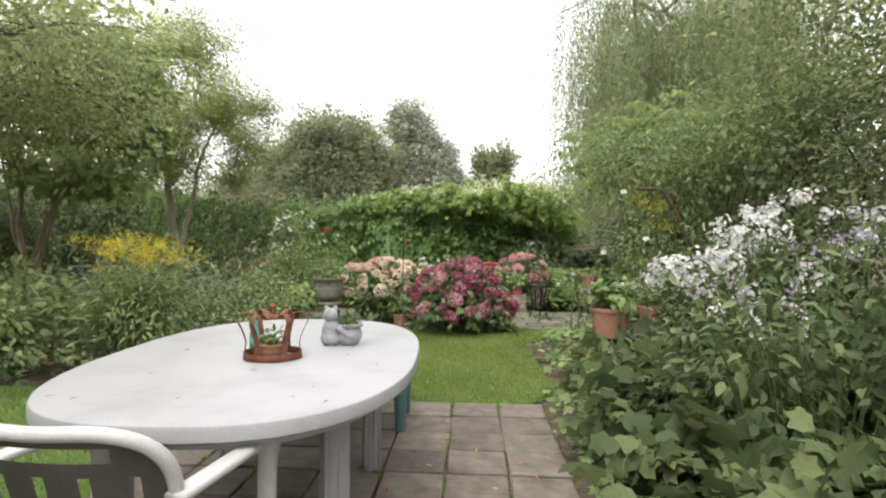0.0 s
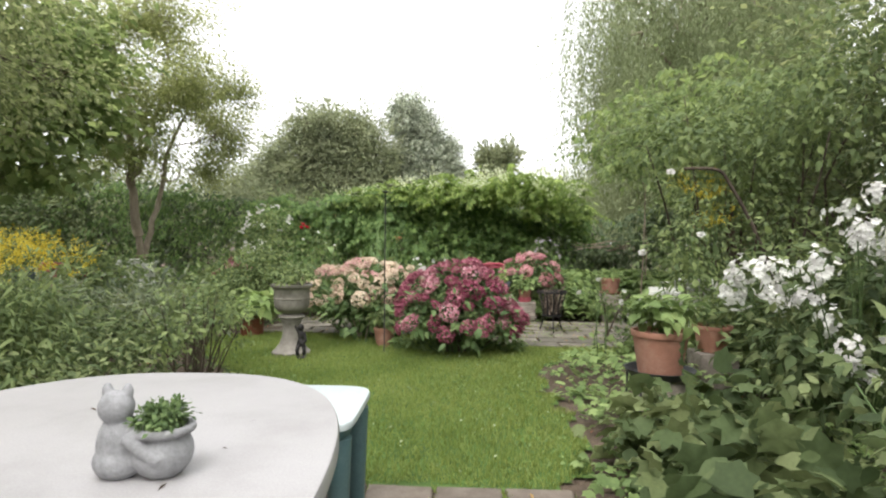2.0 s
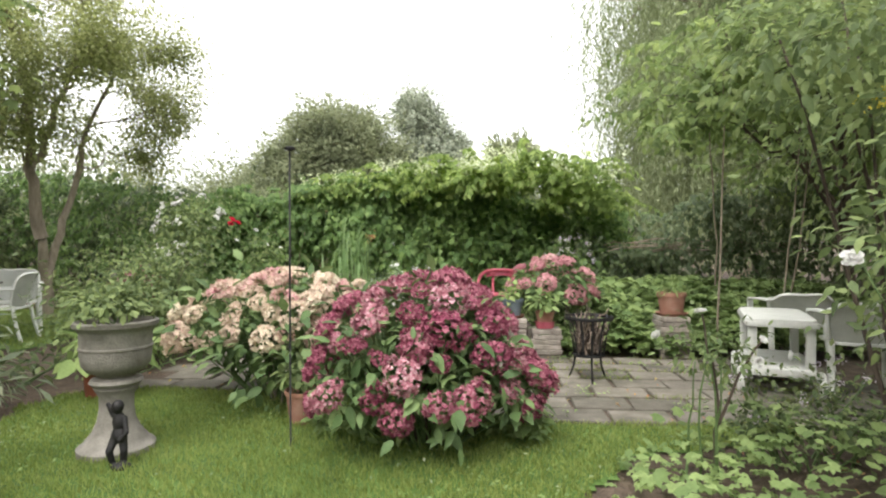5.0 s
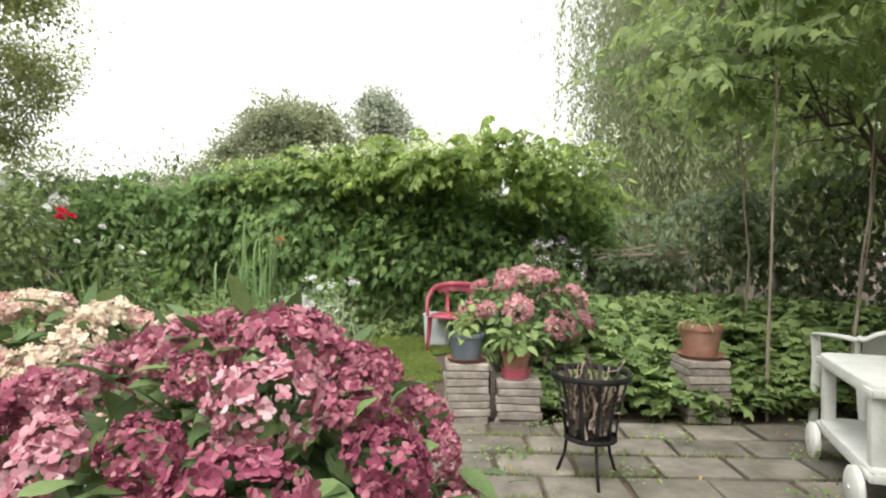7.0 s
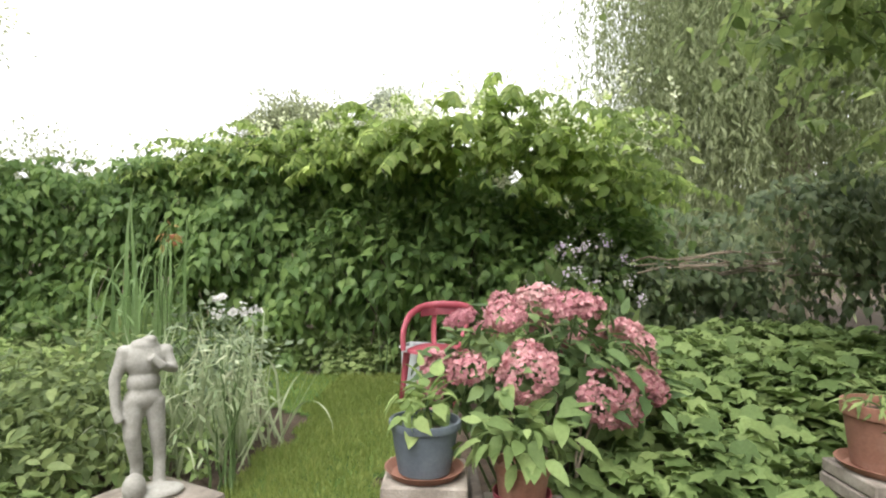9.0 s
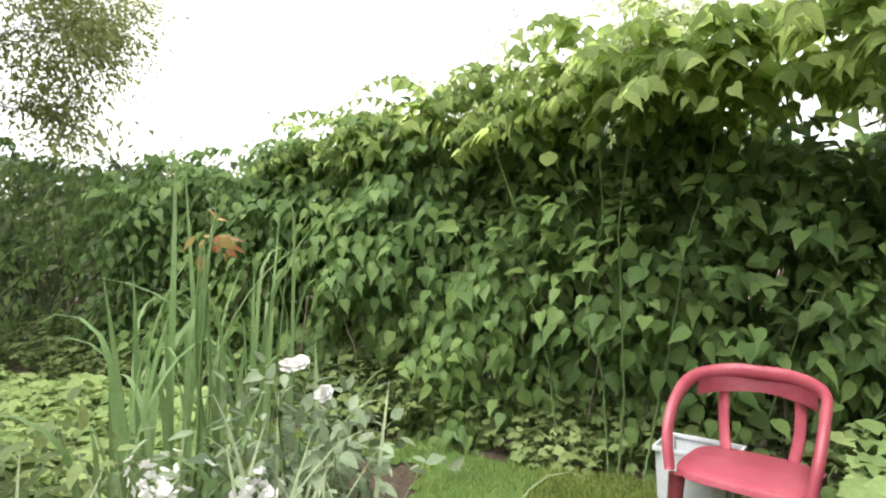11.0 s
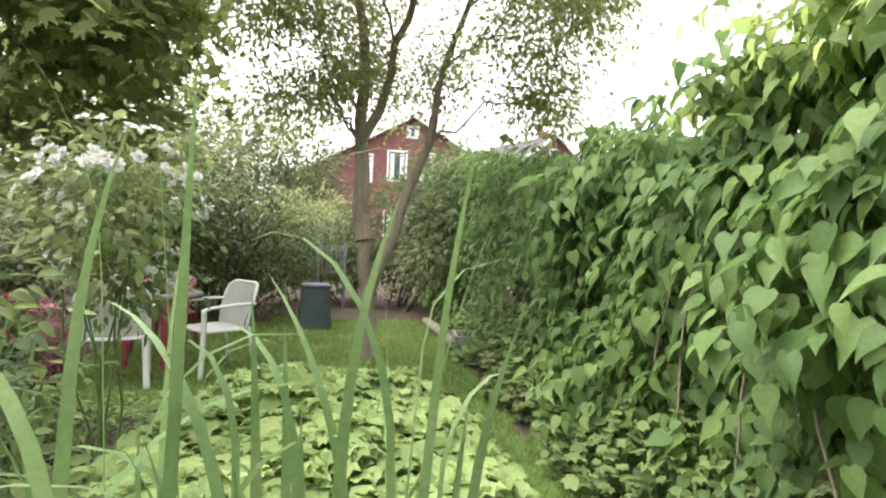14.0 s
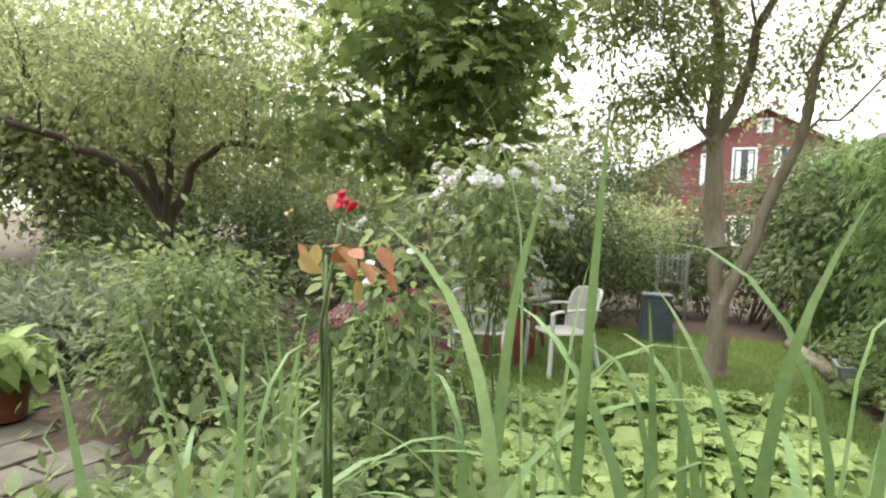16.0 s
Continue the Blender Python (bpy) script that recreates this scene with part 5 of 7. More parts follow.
perennial("tall_border_plant", "tall leafy border plants before the hedge", [(-4.6, 8.6, 0.6, 0.7, 0.6, 0.6), (-5.0, 6.0, 0.5, 0.7, 0.8, 0.5), (-4.2, 5.0, 0.45, 0.6, 0.6, 0.45), (-2.6, 10.95, 0.28, 0.5, 0.3, 0.24), (-3.3, 10.8, 0.3, 0.5, 0.35, 0.28), (-1.5, 11.0, 0.24, 0.4, 0.3, 0.2)], OVAL, L_ROSE, 0.10, 520, 13, 0.12, 406)
WR = [(-3.6, 11.75, 1.45, 0.42, 0.40, 0.42), (-3.7, 11.75, 1.05, 0.3, 0.3, 0.3)]
ob, C, N, foot, g = perennial("white_rose_bush", "tall rose bush with clusters of white blooms", WR, OVAL, L_ROSE, 0.07, 130, 11, 0.10, 407, "rose bush", M_STEM, 7)
heads_on(ob, foot, g, ROSE_S, WR, 34, 0.10, "bloom", low=-0.1, scale=(0.7, 1.2))

# the bed beside the statue
def clump_blades(name, label, roots, n, r, length, width, lean, seed, mat=None, nod=0.35, category="plant"):
    g = np.random.default_rng(seed)
    P = []
    for x, y in roots:
        a, q = g.uniform(0, 2 * math.pi, n), r * np.sqrt(g.random(n))
        P.append(np.stack([x + q * np.cos(a), y + q * np.sin(a), np.zeros(n) - 0.01], -1))
    P = np.vstack(P)
    o = np.array([roots[0][0], roots[0][1], 0])
    ob = thing(name, label, category, tuple(o))
    for q in P - o:
        hang("blade", raw_mesh("blade", *blades(g, q[None], length, width, lean, 14, nod), mat or L_BLADE, True), ob)
    return ob


clump_blades("iris_clump", "tall sword-leaved iris clump with bent tips", [(-1.72, 12.5), (-1.65, 12.8), (-1.72, 13.1)], 12, 0.17, 1.65, 0.034, 0.12, 411, None, 0.85, "iris")
clump_blades("iris_clump", "upright iris clump beside the rose bed", [(-1.4, 11.95), (-1.95, 12.65)], 11, 0.2, 1.35, 0.032, 0.15, 421, None, 0.85, "iris")
clump_blades("iris_clump", "iris clump with drooping pale leaves", [(-1.25, 12.3), (-1.35, 13.2)], 9, 0.16, 0.85, 0.034, 0.35, 412, None, 0.7, "iris")
clump_blades("reed_clump", "cream-striped reed grass with arching leaves", [(-0.72, 11.75), (-0.95, 12.0), (-0.62, 12.1), (-0.85, 11.45)], 40, 0.24, 0.85, 0.02, 0.6, 413, L_VARI, 0.7, "grass")
clump_blades("iris_clump", "upright iris leaves in the back of the border", [(-2.4, 11.3), (-2.9, 11.6)], 26, 0.22, 1.0, 0.03, 0.25, 414, None, 0.4, "iris")
R1 = [(-0.95, 12.3, 0.5, 0.35, 0.3, 0.36), (-1.1, 12.65, 0.42, 0.3, 0.3, 0.3)]
ob, C, N, foot, g = perennial("white_rose", "rose with blue-green leaves and a white bloom", R1, OVAL, L_BLUE, 0.07, 80, 9, 0.08, 415, "rose bush", M_STEM)
for c in ((-0.905, 12.27, 0.91), (-0.97, 12.3, 0.89), (-0.86, 12.35, 0.80)):
    hang("bloom", ROSE_W[0], ob, face_out(np.array(c) - foot, (0.2, -0.5, 0.8), g, 1.0))
ob, C, N, foot, g = perennial("rose_shoot", "young rose shoots with coppery orange leaves", [(-1.3, 12.25, 1.33, 0.07, 0.07, 0.11)], OVAL, L_ORANGE, 0.055, 5, 4, 0.04, 416, "rose bush", M_STEM, 3)
perennial("rose_bush", "dense rose bush with grey-green leaves in the bed", [(-1.5, 11.7, 0.38, 0.45, 0.4, 0.36), (-2.3, 11.8, 0.32, 0.45, 0.35, 0.3), (-1.1, 11.25, 0.32, 0.3, 0.35, 0.3), (-2.0, 11.2, 0.26, 0.4, 0.35, 0.22)], OVAL, L_ROSE, 0.07, 330, 12, 0.09, 417, "rose bush", M_STEM, 26)
RR = [(-2.55, 11.65, 1.1, 0.22, 0.2, 0.4), (-2.6, 11.7, 0.6, 0.3, 0.3, 0.45)]
ob, C, N, foot, g = perennial("red_rose", "tall rose with deep red blooms on a long stem", RR, OVAL, L_ROSE, 0.07, 70, 10, 0.09, 418, "rose bush", M_STEM, 12)
for i, c in enumerate(((-2.80, 11.25, 1.50), (-2.84, 11.30, 1.45), (-2.75, 11.30, 1.46))):
    hang("bloom", ROSE_R[i % 2], ob, face_out(np.array(c) - foot, (0.6, -0.3, 0.7), g, 0.7))
for c in ((-2.6, 11.5, 1.38), (-2.5, 11.6, 1.2), (-2.35, 11.7, 1.15), (-2.9, 11.6, 1.25)):
    hang("bloom", ROSE_W[1], ob, face_out(np.array(c) - foot, (0.6, -0.3, 0.7), g, 0.9))
hang("cane", raw_mesh("cane", *sweep(bent((0, 0, 0), np.array((-2.80, 11.27, 1.49)) - foot, g, 0.03, 7), np.linspace(0.007, 0.004, 7), 5), M_STEM, True), ob)
ob, C, N, foot, g = perennial("mallow", "tall thin mallow with small pale flowers", [(1.35, 11.5, 0.75, 0.3, 0.25, 0.45)], CHIP, L_BED, 0.05, 70, 9, 0.08, 419, "mallow", M_STEM, 14)
heads_on(ob, foot, g, TRUSS_L, [(1.35, 11.5, 0.95, 0.28, 0.22, 0.35)], 14, 0.1, "flower", scale=(0.4, 0.6))
ob, C, N, foot, g = perennial("white_lily", "pale flower spikes beside the statue", [(-0.45, 11.35, 0.55, 0.16, 0.16, 0.32)], LANCE, L_VARI, 0.06, 30, 9, 0.06, 420, "plant", M_STEM, 8)
heads_on(ob, foot, g, TRUSS_W, [(-0.42, 11.32, 0.85, 0.14, 0.12, 0.12)], 3, 0.07, "flower", scale=(0.4, 0.6))

# right border
PH = [(1.35, 2.75, 0.62, 0.34, 0.4, 0.45), (1.75, 3.2, 0.75, 0.42, 0.42, 0.5), (2.1, 2.7, 0.8, 0.45, 0.45, 0.55)]
ob, C, N, foot, g = perennial("phlox", "tall phlox with trusses of white and lilac flowers", PH, OVAL, L_BED, 0.07, 150, 12, 0.12, 431, "phlox", M_STEM, 40)
hd = heads_on(ob, foot, g, TRUSS_L + TRUSS_W[:2] + TRUSS_L, [(1.32, 2.7, 0.85, 0.22, 0.28, 0.30), (1.75, 3.15, 1.05, 0.35, 0.35, 0.28), (2.15, 2.75, 1.15, 0.4, 0.4, 0.25)], 34, 0.10, "flower_truss", low=-0.1, scale=(0.45, 0.95))
head_stems(ob, foot, hd, g, None, 0.003)
PH2 = [(2.0, 4.85, 0.55, 0.35, 0.4, 0.4), (2.8, 4.9, 0.95, 0.5, 0.5, 0.6), (2.5, 5.6, 0.7, 0.5, 0.5, 0.5)]
ob, C, N, foot, g = perennial("phlox", "phlox clump with large white flower trusses", PH2, OVAL, L_BED, 0.085, 300, 12, 0.11, 432, "phlox", M_STEM, 40)
hd = heads_on(ob, foot, g, TRUSS_W, [(1.8, 4.95, 0.98, 0.14, 0.14, 0.12), (2.75, 4.8, 1.35, 0.45, 0.4, 0.28), (2.2, 4.45, 1.0, 0.36, 0.3, 0.45), (2.25, 4.4, 0.75, 0.3, 0.3, 0.3)], 50, 0.12, "flower_truss", low=-0.6, scale=(0.7, 1.2))
head_stems(ob, foot, hd, g, None, 0.003)
perennial("anemone_leaves", "broad lobed anemone leaves spilling over the tiles", [(1.15, 2.5, 0.22, 0.4, 0.6, 0.22), (1.3, 3.6, 0.22, 0.45, 0.6, 0.24), (1.9, 2.0, 0.3, 0.6, 0.6, 0.3), (1.35, 4.6, 0.2, 0.4, 0.5, 0.22), (2.4, 3.6, 0.35, 0.6, 0.6, 0.35), (1.25, 1.6, 0.3, 0.4, 0.5, 0.3)], PALM, L_BED, 0.13, 420, 9, 0.09, 433, stems=60, droop=0.15)
RB = [(1.5, 7.4, 0.66, 0.3, 0.26, 0.18)]
ob, C, N, foot, g = perennial("standard_rose", "bare-stemmed rose with sparse leaves and white blooms", RB, OVAL, L_ROSE, 0.045, 26, 8, 0.06, 434, "rose bush", M_STEM, 4)
hang("stem", raw_mesh("stem", *pile([sweep(bent((0, 0, -0.02), (0.02, 0, 0.42), g, 0.05, 6), np.linspace(0.012, 0.009, 6), 7), sweep(bent((0.02, 0, 0.3), (0.26, 0.05, 0.72), g, 0.1, 6), np.linspace(0.008, 0.005, 6), 6), sweep(bent((0.02, 0, 0.4), (-0.06, 0, 0.85), g, 0.1, 6), np.linspace(0.007, 0.004, 6), 6)]), M_BARK_DK, True), ob)
heads_on(ob, foot, g, ROSE_W, [(1.5, 7.4, 0.68, 0.3, 0.26, 0.18)], 6, 0.1, "bloom", low=-0.3, scale=(0.6, 0.9))
RG = [(2.3, 7.0, 1.15, 0.35, 0.35, 0.6), (1.95, 6.6, 1.25, 0.3, 0.3, 0.5), (2.6, 6.4, 0.9, 0.4, 0.4, 0.7)]
ob, C, N, foot, g = perennial("tall_goldenrod", "tall goldenrod with roses growing through it", RG, OVAL, L_ROSE, 0.058, 150, 12, 0.11, 435, "goldenrod", M_STEM, 26)
plumes(ob, foot, g, [(2.25, 7.05, 1.70, 0.25, 0.2, 0.05), (2.45, 7.2, 1.45, 0.18, 0.15, 0.05)], 26, P_YELLOW)
for c in ((1.77, 6.35, 1.81), (2.0, 6.3, 1.3), (1.6, 6.5, 1.15)):
    hang("bloom", ROSE_W[2], ob, face_out(np.array(c) - foot, (-0.3, -0.6, 0.7), g, 1.0))
LP = [(1.85, 7.7, 0.24, 0.22, 0.22, 0.24), (2.3, 7.75, 0.28, 0.3, 0.25, 0.26)]
ob, C, N, foot, g = perennial("lilac_phlox", "slender plants with lilac and white flowers", LP, CHIP, L_BED, 0.05, 110, 10, 0.08, 436, "phlox", M_STEM, 16)
heads_on(ob, foot, g, TRUSS_L, LP, 14, 0.10, "flower", scale=(0.3, 0.5))
perennial("rose_leaves", "loose leafy rose growth beside the bare stems", [(3.1, 7.0, 0.5, 0.5, 0.6, 0.45), (2.2, 6.2, 0.5, 0.4, 0.4, 0.45), (2.9, 5.9, 0.7, 0.5, 0.6, 0.6)], OVAL, L_ROSE, 0.09, 360, 12, 0.11, 437, "rose bush", M_STEM, 24)


# ---- garden furniture ----
def rounded_top(bm, a, b, z0, z1, n=72, power=2.7, lip=0.012):
    """A slab with a superellipse outline and softened edges."""
    rings = []
    for inset, z in ((0.02, z0), (0.0, z0 + 0.004), (0.0, z1 - lip), (lip * 0.3, z1 - lip * 0.3), (lip, z1)):
        ring = []
        for i in range(n):
            t = 2 * math.pi * i / n
            c, s = math.cos(t), math.sin(t)
            ring.append(bm.verts.new(((a - inset) * math.copysign(abs(c) ** (2 / power), c), (b - inset) * math.copysign(abs(s) ** (2 / power), s), z)))
        rings.append(ring)
    for p, q in zip(rings, rings[1:]):
        for i in range(n):
            bm.faces.new((p[i], p[(i + 1) % n], q[(i + 1) % n], q[i]))
    bm.faces.new(rings[-1])
    bm.faces.new(rings[0][::-1])


def taper_leg(bm, x, y, z0, z1, r0, r1, sides=14):
    lathe(bm, [(r0 * 0.9, z0), (r0, z0 + 0.01), (r1, z1)], sides, (x, y, 0))


tab = thing("garden_table", "large oval white plastic garden table with fallen bits", "table", (-0.755, 2.58, 0), 3)
bm = bmesh.new()
rounded_top(bm, 0.65, 1.05, 0.69, 0.74, 80, 2.6)
part("tabletop", bm, M_WHITE, tab)
bm = bmesh.new()
rounded_top(bm, 0.60, 1.0, 0.655, 0.69, 80, 2.6)
part("apron", bm, M_WHITE, tab)
for x, y in ((0.38, 0.52), (0.38, -0.52), (-0.38, 0.52), (-0.38, -0.52)):
    bm = bmesh.new()
    taper_leg(bm, x, y, 0.0, 0.66, 0.038, 0.052)
    for a in range(6):
        t = a * math.pi / 3
        box(bm, x + 0.046 * math.cos(t) - 0.006, y + 0.046 * math.sin(t) - 0.006, 0.03, x + 0.046 * math.cos(t) + 0.006, y + 0.046 * math.sin(t) + 0.006, 0.65, 0.003, 1)
    part("leg", bm, M_WHITE, tab)
g = np.random.default_rng(501)
P = np.column_stack([g.uniform(-0.5, 0.5, 26), g.uniform(-0.9, 0.6, 26), np.full(26, 0.7425)])
lit = raw_mesh("litter", *strew(SLIP, P, np.column_stack([g.normal(size=(26, 2)), np.zeros(26)]), np.tile([0, 0, 1.0], (26, 1)), g.uniform(0.012, 0.045, 26), g, 0.2), M_BARK_DK)
litter = tagged(new("leaf_litter", lit), "small dry leaf bits lying on the table", "litter", kind="stuff")
litter.matrix_basis = tab.matrix_basis.copy()

st = thing("side_table", "low square pale mint plastic table with teal legs", "table", (-0.64, 3.93, 0), 2)
bm = bmesh.new()
rounded_top(bm, 0.37, 0.30, 0.52, 0.55, 64, 7)
part("tabletop", bm, M_MINT, st, "pale mint tabletop")
bm = bmesh.new()
rounded_top(bm, 0.34, 0.27, 0.47, 0.52, 64, 7)
part("apron", bm, M_TEAL, st)
for x, y in ((0.31, 0.2), (0.31, -0.2), (-0.31, 0.2), (-0.31, -0.2)):
    bm = bmesh.new()
    taper_leg(bm, x, y, 0.0, 0.48, 0.034, 0.05)
    part("leg", bm, M_TEAL, st, "tapered teal leg")


def ribbon(points, width, thick, up=(0, 0, 1)):
    """A flat bar along a path: points and quads."""
    P = np.asarray(points, float)
    T = unit(np.gradient(P, axis=0))
    S = unit(np.cross(T, np.asarray(up, float)))
    U = np.cross(S, T)
    w = np.broadcast_to(np.asarray(width, float), (len(P),))[:, None] / 2
    k = thick / 2
    b = 0.3 * min(thick, 0.02)
    rows = [P - S * (w - b) + U * k, P + S * (w - b) + U * k, P + S * w + U * (k - b), P + S * w - U * (k - b), P + S * (w - b) - U * k, P - S * (w - b) - U * k, P - S * w - U * (k - b), P - S * w + U * (k - b)]
    V = np.stack(rows, 1)
    n = len(P)
    i, j = np.meshgrid(np.arange(n - 1), np.arange(8), indexing="ij")
    q = (j + 1) % 8
    F = np.stack([i * 8 + j, i * 8 + q, (i + 1) * 8 + q, (i + 1) * 8 + j], -1).reshape(-1, 4)
    e = (n - 1) * 8
    caps = np.array([[0, 7, 2, 1], [7, 6, 3, 2], [6, 5, 4, 3], [e, e + 1, e + 2, e + 7], [e + 7, e + 2, e + 3, e + 6], [e + 6, e + 3, e + 4, e + 5]])
    return V.reshape(-1, 3), np.vstack([F, caps])


def curve(knots, n=24):
    """A smooth path through a few knots."""
    K = np.asarray(knots, float)
    t = np.linspace(0, len(K) - 1, n)
    i = np.clip(t.astype(int), 0, len(K) - 2)
    u = (t - i)[:, None]
    A, B = K[np.clip(i - 1, 0, None)], K[i]
    Cc, D = K[i + 1], K[np.clip(i + 2, None, len(K) - 1)]
    return 0.5 * (2 * B + (Cc - A) * u + (2 * A - 5 * B + 4 * Cc - D) * u ** 2 + (3 * B - A - 3 * Cc + D) * u ** 3)


def armchair(label, mat, m, slots=True, back=0.84, panel=None):
    """A moulded plastic garden armchair: bowed slotted back, arms that run into the front legs."""
    ob = thing("garden_chair", label, "chair")
    ob.matrix_basis = m
    bm = bmesh.new()
    rounded_top(bm, 0.24, 0.23, 0.405, 0.43, 40, 5)
    part("seat", bm, mat, ob)
    bm = bmesh.new()
    n, rows = 21, 12
    grid = []
    for r in range(rows):
        z = 0.43 + (back - 0.43) * r / (rows - 1)
        line = []
        for c in range(n):
            u = -1 + 2 * c / (n - 1)
            w = 0.23 + 0.03 * r / (rows - 1)
            top = 0.035 * u ** 4 * (r == rows - 1)
            line.append(bm.verts.new((u * w, 0.20 + 0.12 * (r / (rows - 1)) - 0.05 * u * u, z - top)))
        grid.append(line)
    for r in range(rows - 1):
        for c in range(n - 1):
            if slots and ((c % 4 == 2 and 2 <= r <= 7 and r != 5) or (r == 9 and 4 <= c <= n - 6)):
                continue
            bm.faces.new((grid[r][c], grid[r][c + 1], grid[r + 1][c + 1], grid[r + 1][c]))
    bmesh.ops.solidify(bm, geom=bm.faces[:], thickness=0.012)
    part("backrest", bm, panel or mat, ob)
    hang("back_rim", raw_mesh("back_rim", *sweep(curve([(-0.25, 0.18, 0.44), (-0.265, 0.22, 0.66), (-0.25, 0.265, back - 0.05), (-0.17, 0.31, back), (0, 0.325, back), (0.17, 0.31, back), (0.25, 0.265, back - 0.05), (0.265, 0.22, 0.66), (0.25, 0.18, 0.44)], 50), 0.017, 8), mat, True), ob)
    for s in (-1, 1):
        hang("arm", raw_mesh("arm", *ribbon(curve([(s * 0.27, 0.24, 0.66), (s * 0.29, 0.1, 0.665), (s * 0.29, -0.12, 0.65), (s * 0.28, -0.24, 0.63), (s * 0.275, -0.26, 0.58)], 26), 0.055, 0.022), mat, True), ob)
        hang("front_leg", raw_mesh("front_leg", *ribbon(curve([(s * 0.275, -0.255, 0.63), (s * 0.27, -0.25, 0.42), (s * 0.28, -0.27, 0.0)], 14), 0.055, 0.03, (0, 1, 0)), mat, True), ob)
        hang("back_leg", raw_mesh("back_leg", *ribbon(curve([(s * 0.24, 0.2, 0.44), (s * 0.25, 0.24, 0.22), (s * 0.26, 0.3, 0.0)], 12), 0.05, 0.03, (0, 1, 0)), mat, True), ob)
    return ob


# the backrest takes the darkened plastic, so its shade is in the colour
armchair("white-grey plastic armchair with a slotted back, at the table", M_TAUPE, pose(-0.77, 1.56, 0, 0, 0, 177), True, 0.815, M_TAUPE_SHADE)
armchair("white plastic garden armchair beside the small table", M_WHITE_OLD, pose(-5.62, 11.0, 0, 0, 0, -70), False)
armchair("white plastic garden armchair turned to the hedge", M_WHITE_OLD, pose(-6.1, 11.72, 0, 0, 0, 40), False)
armchair("pale grey plastic armchair behind the trolley", M_WHITE_OLD, pose(3.35, 10.35, 0, 0, 0, 175), False, 0.72)
armchair("cream plastic armchair beside the trolley", M_WHITE_OLD, pose(3.35, 9.3, 0, 0, 0, 165), False, 0.74)


def tub_chair(label, mat, m):
    """A plastic tub chair: one hoop for back and arms, open between hoop and seat, splayed legs."""
    ob = thing("tub_chair", label, "chair")
    ob.matrix_basis = m
    bm = bmesh.new()
    rounded_top(bm, 0.245, 0.235, 0.40, 0.435, 48, 4)
    part("seat", bm, mat, ob)
    hoop = curve([(-0.245, -0.20, 0.42), (-0.265, -0.17, 0.56), (-0.27, -0.06, 0.68), (-0.25, 0.12, 0.75), (-0.14, 0.235, 0.78), (0, 0.26, 0.785), (0.14, 0.235, 0.78), (0.25, 0.12, 0.75), (0.27, -0.06, 0.68), (0.265, -0.17, 0.56), (0.245, -0.20, 0.42)], 60)
    hang("hoop", raw_mesh("hoop", *sweep(hoop, 0.034, 10, 0.6), mat, True), ob)
    bm = bmesh.new()
    lines = []
    for k in range(5):
        z = 0.70 + 0.085 * k / 4
        lines.append([bm.verts.new((0.25 * math.sin(a), 0.24 * math.cos(a) + 0.01 + 0.02 * k / 4, z - 0.02 * abs(a))) for a in np.linspace(-1.15, 1.15, 17)])
    for p, q in zip(lines, lines[1:]):
        for i in range(16):
            bm.faces.new((p[i], p[i + 1], q[i + 1], q[i]))
    bmesh.ops.solidify(bm, geom=bm.faces[:], thickness=0.014)
    part("back_band", bm, mat, ob)
    for s in (-1, 1):
        hang("back_strut", raw_mesh("back_strut", *ribbon(curve([(s * 0.13, 0.20, 0.42), (s * 0.15, 0.235, 0.56), (s * 0.15, 0.245, 0.72)], 10), 0.045, 0.022, (0, 1, 0)), mat, True), ob)
        for y0, y1 in ((-0.20, -0.245), (0.19, 0.26)):
            hang("leg", raw_mesh("leg", *sweep([(s * 0.215, y0, 0.41), (s * 0.225, (y0 + y1) / 2, 0.2), (s * 0.24, y1, 0.0)], [0.034, 0.027, 0.018], 8), mat, True), ob)
    return ob


tub_chair("faded red plastic tub chair in front of the hedge", M_RED, pose(0.51, 13.36, 0, 0, 0, -18))
tub_chair("red plastic tub chair behind the small table", M_RED, pose(-7.0, 11.0, 0, 0, 0, 80))

low = thing("bistro_table", "small round white table on red legs", "table", (-6.3, 11.12, 0))
bm = bmesh.new()
rounded_top(bm, 0.42, 0.42, 0.69, 0.72, 48, 2)
part("tabletop", bm, M_STONE, low, "mottled grey-white tabletop")
for a in range(4):
    bm = bmesh.new()
    taper_leg(bm, 0.26 * math.cos(a * 1.57 + 0.6), 0.26 * math.sin(a * 1.57 + 0.6), 0, 0.69, 0.03, 0.045)
    part("leg", bm, M_RED, low, "red leg")

# the trolley
tr = thing("garden_trolley", "white plastic garden trolley with wheels", "trolley", (2.80, 9.50, 0), -19)
for z, name in ((0.585, "top_tray"), (0.20, "lower_tray")):
    bm = bmesh.new()
    rounded_top(bm, 0.25, 0.45, z, z + 0.03, 56, 9)
    for x0, y0, x1, y1 in ((-0.25, -0.45, -0.235, 0.45), (0.235, -0.45, 0.25, 0.45), (-0.235, -0.45, 0.235, -0.435), (-0.235, 0.435, 0.235, 0.45)):
        box(bm, x0, y0, z + 0.005, x1, y1, z - 0.035, 0.004)
    part(name, bm, M_WHITE_OLD, tr)
for x, y in ((-0.2, -0.38), (0.2, -0.38), (-0.2, 0.38), (0.2, 0.38)):
    bm = bmesh.new()
    box(bm, x - 0.032, y - 0.032, 0.21, x + 0.032, y + 0.032, 0.59, 0.008)
    part("post", bm, M_WHITE_OLD, tr)
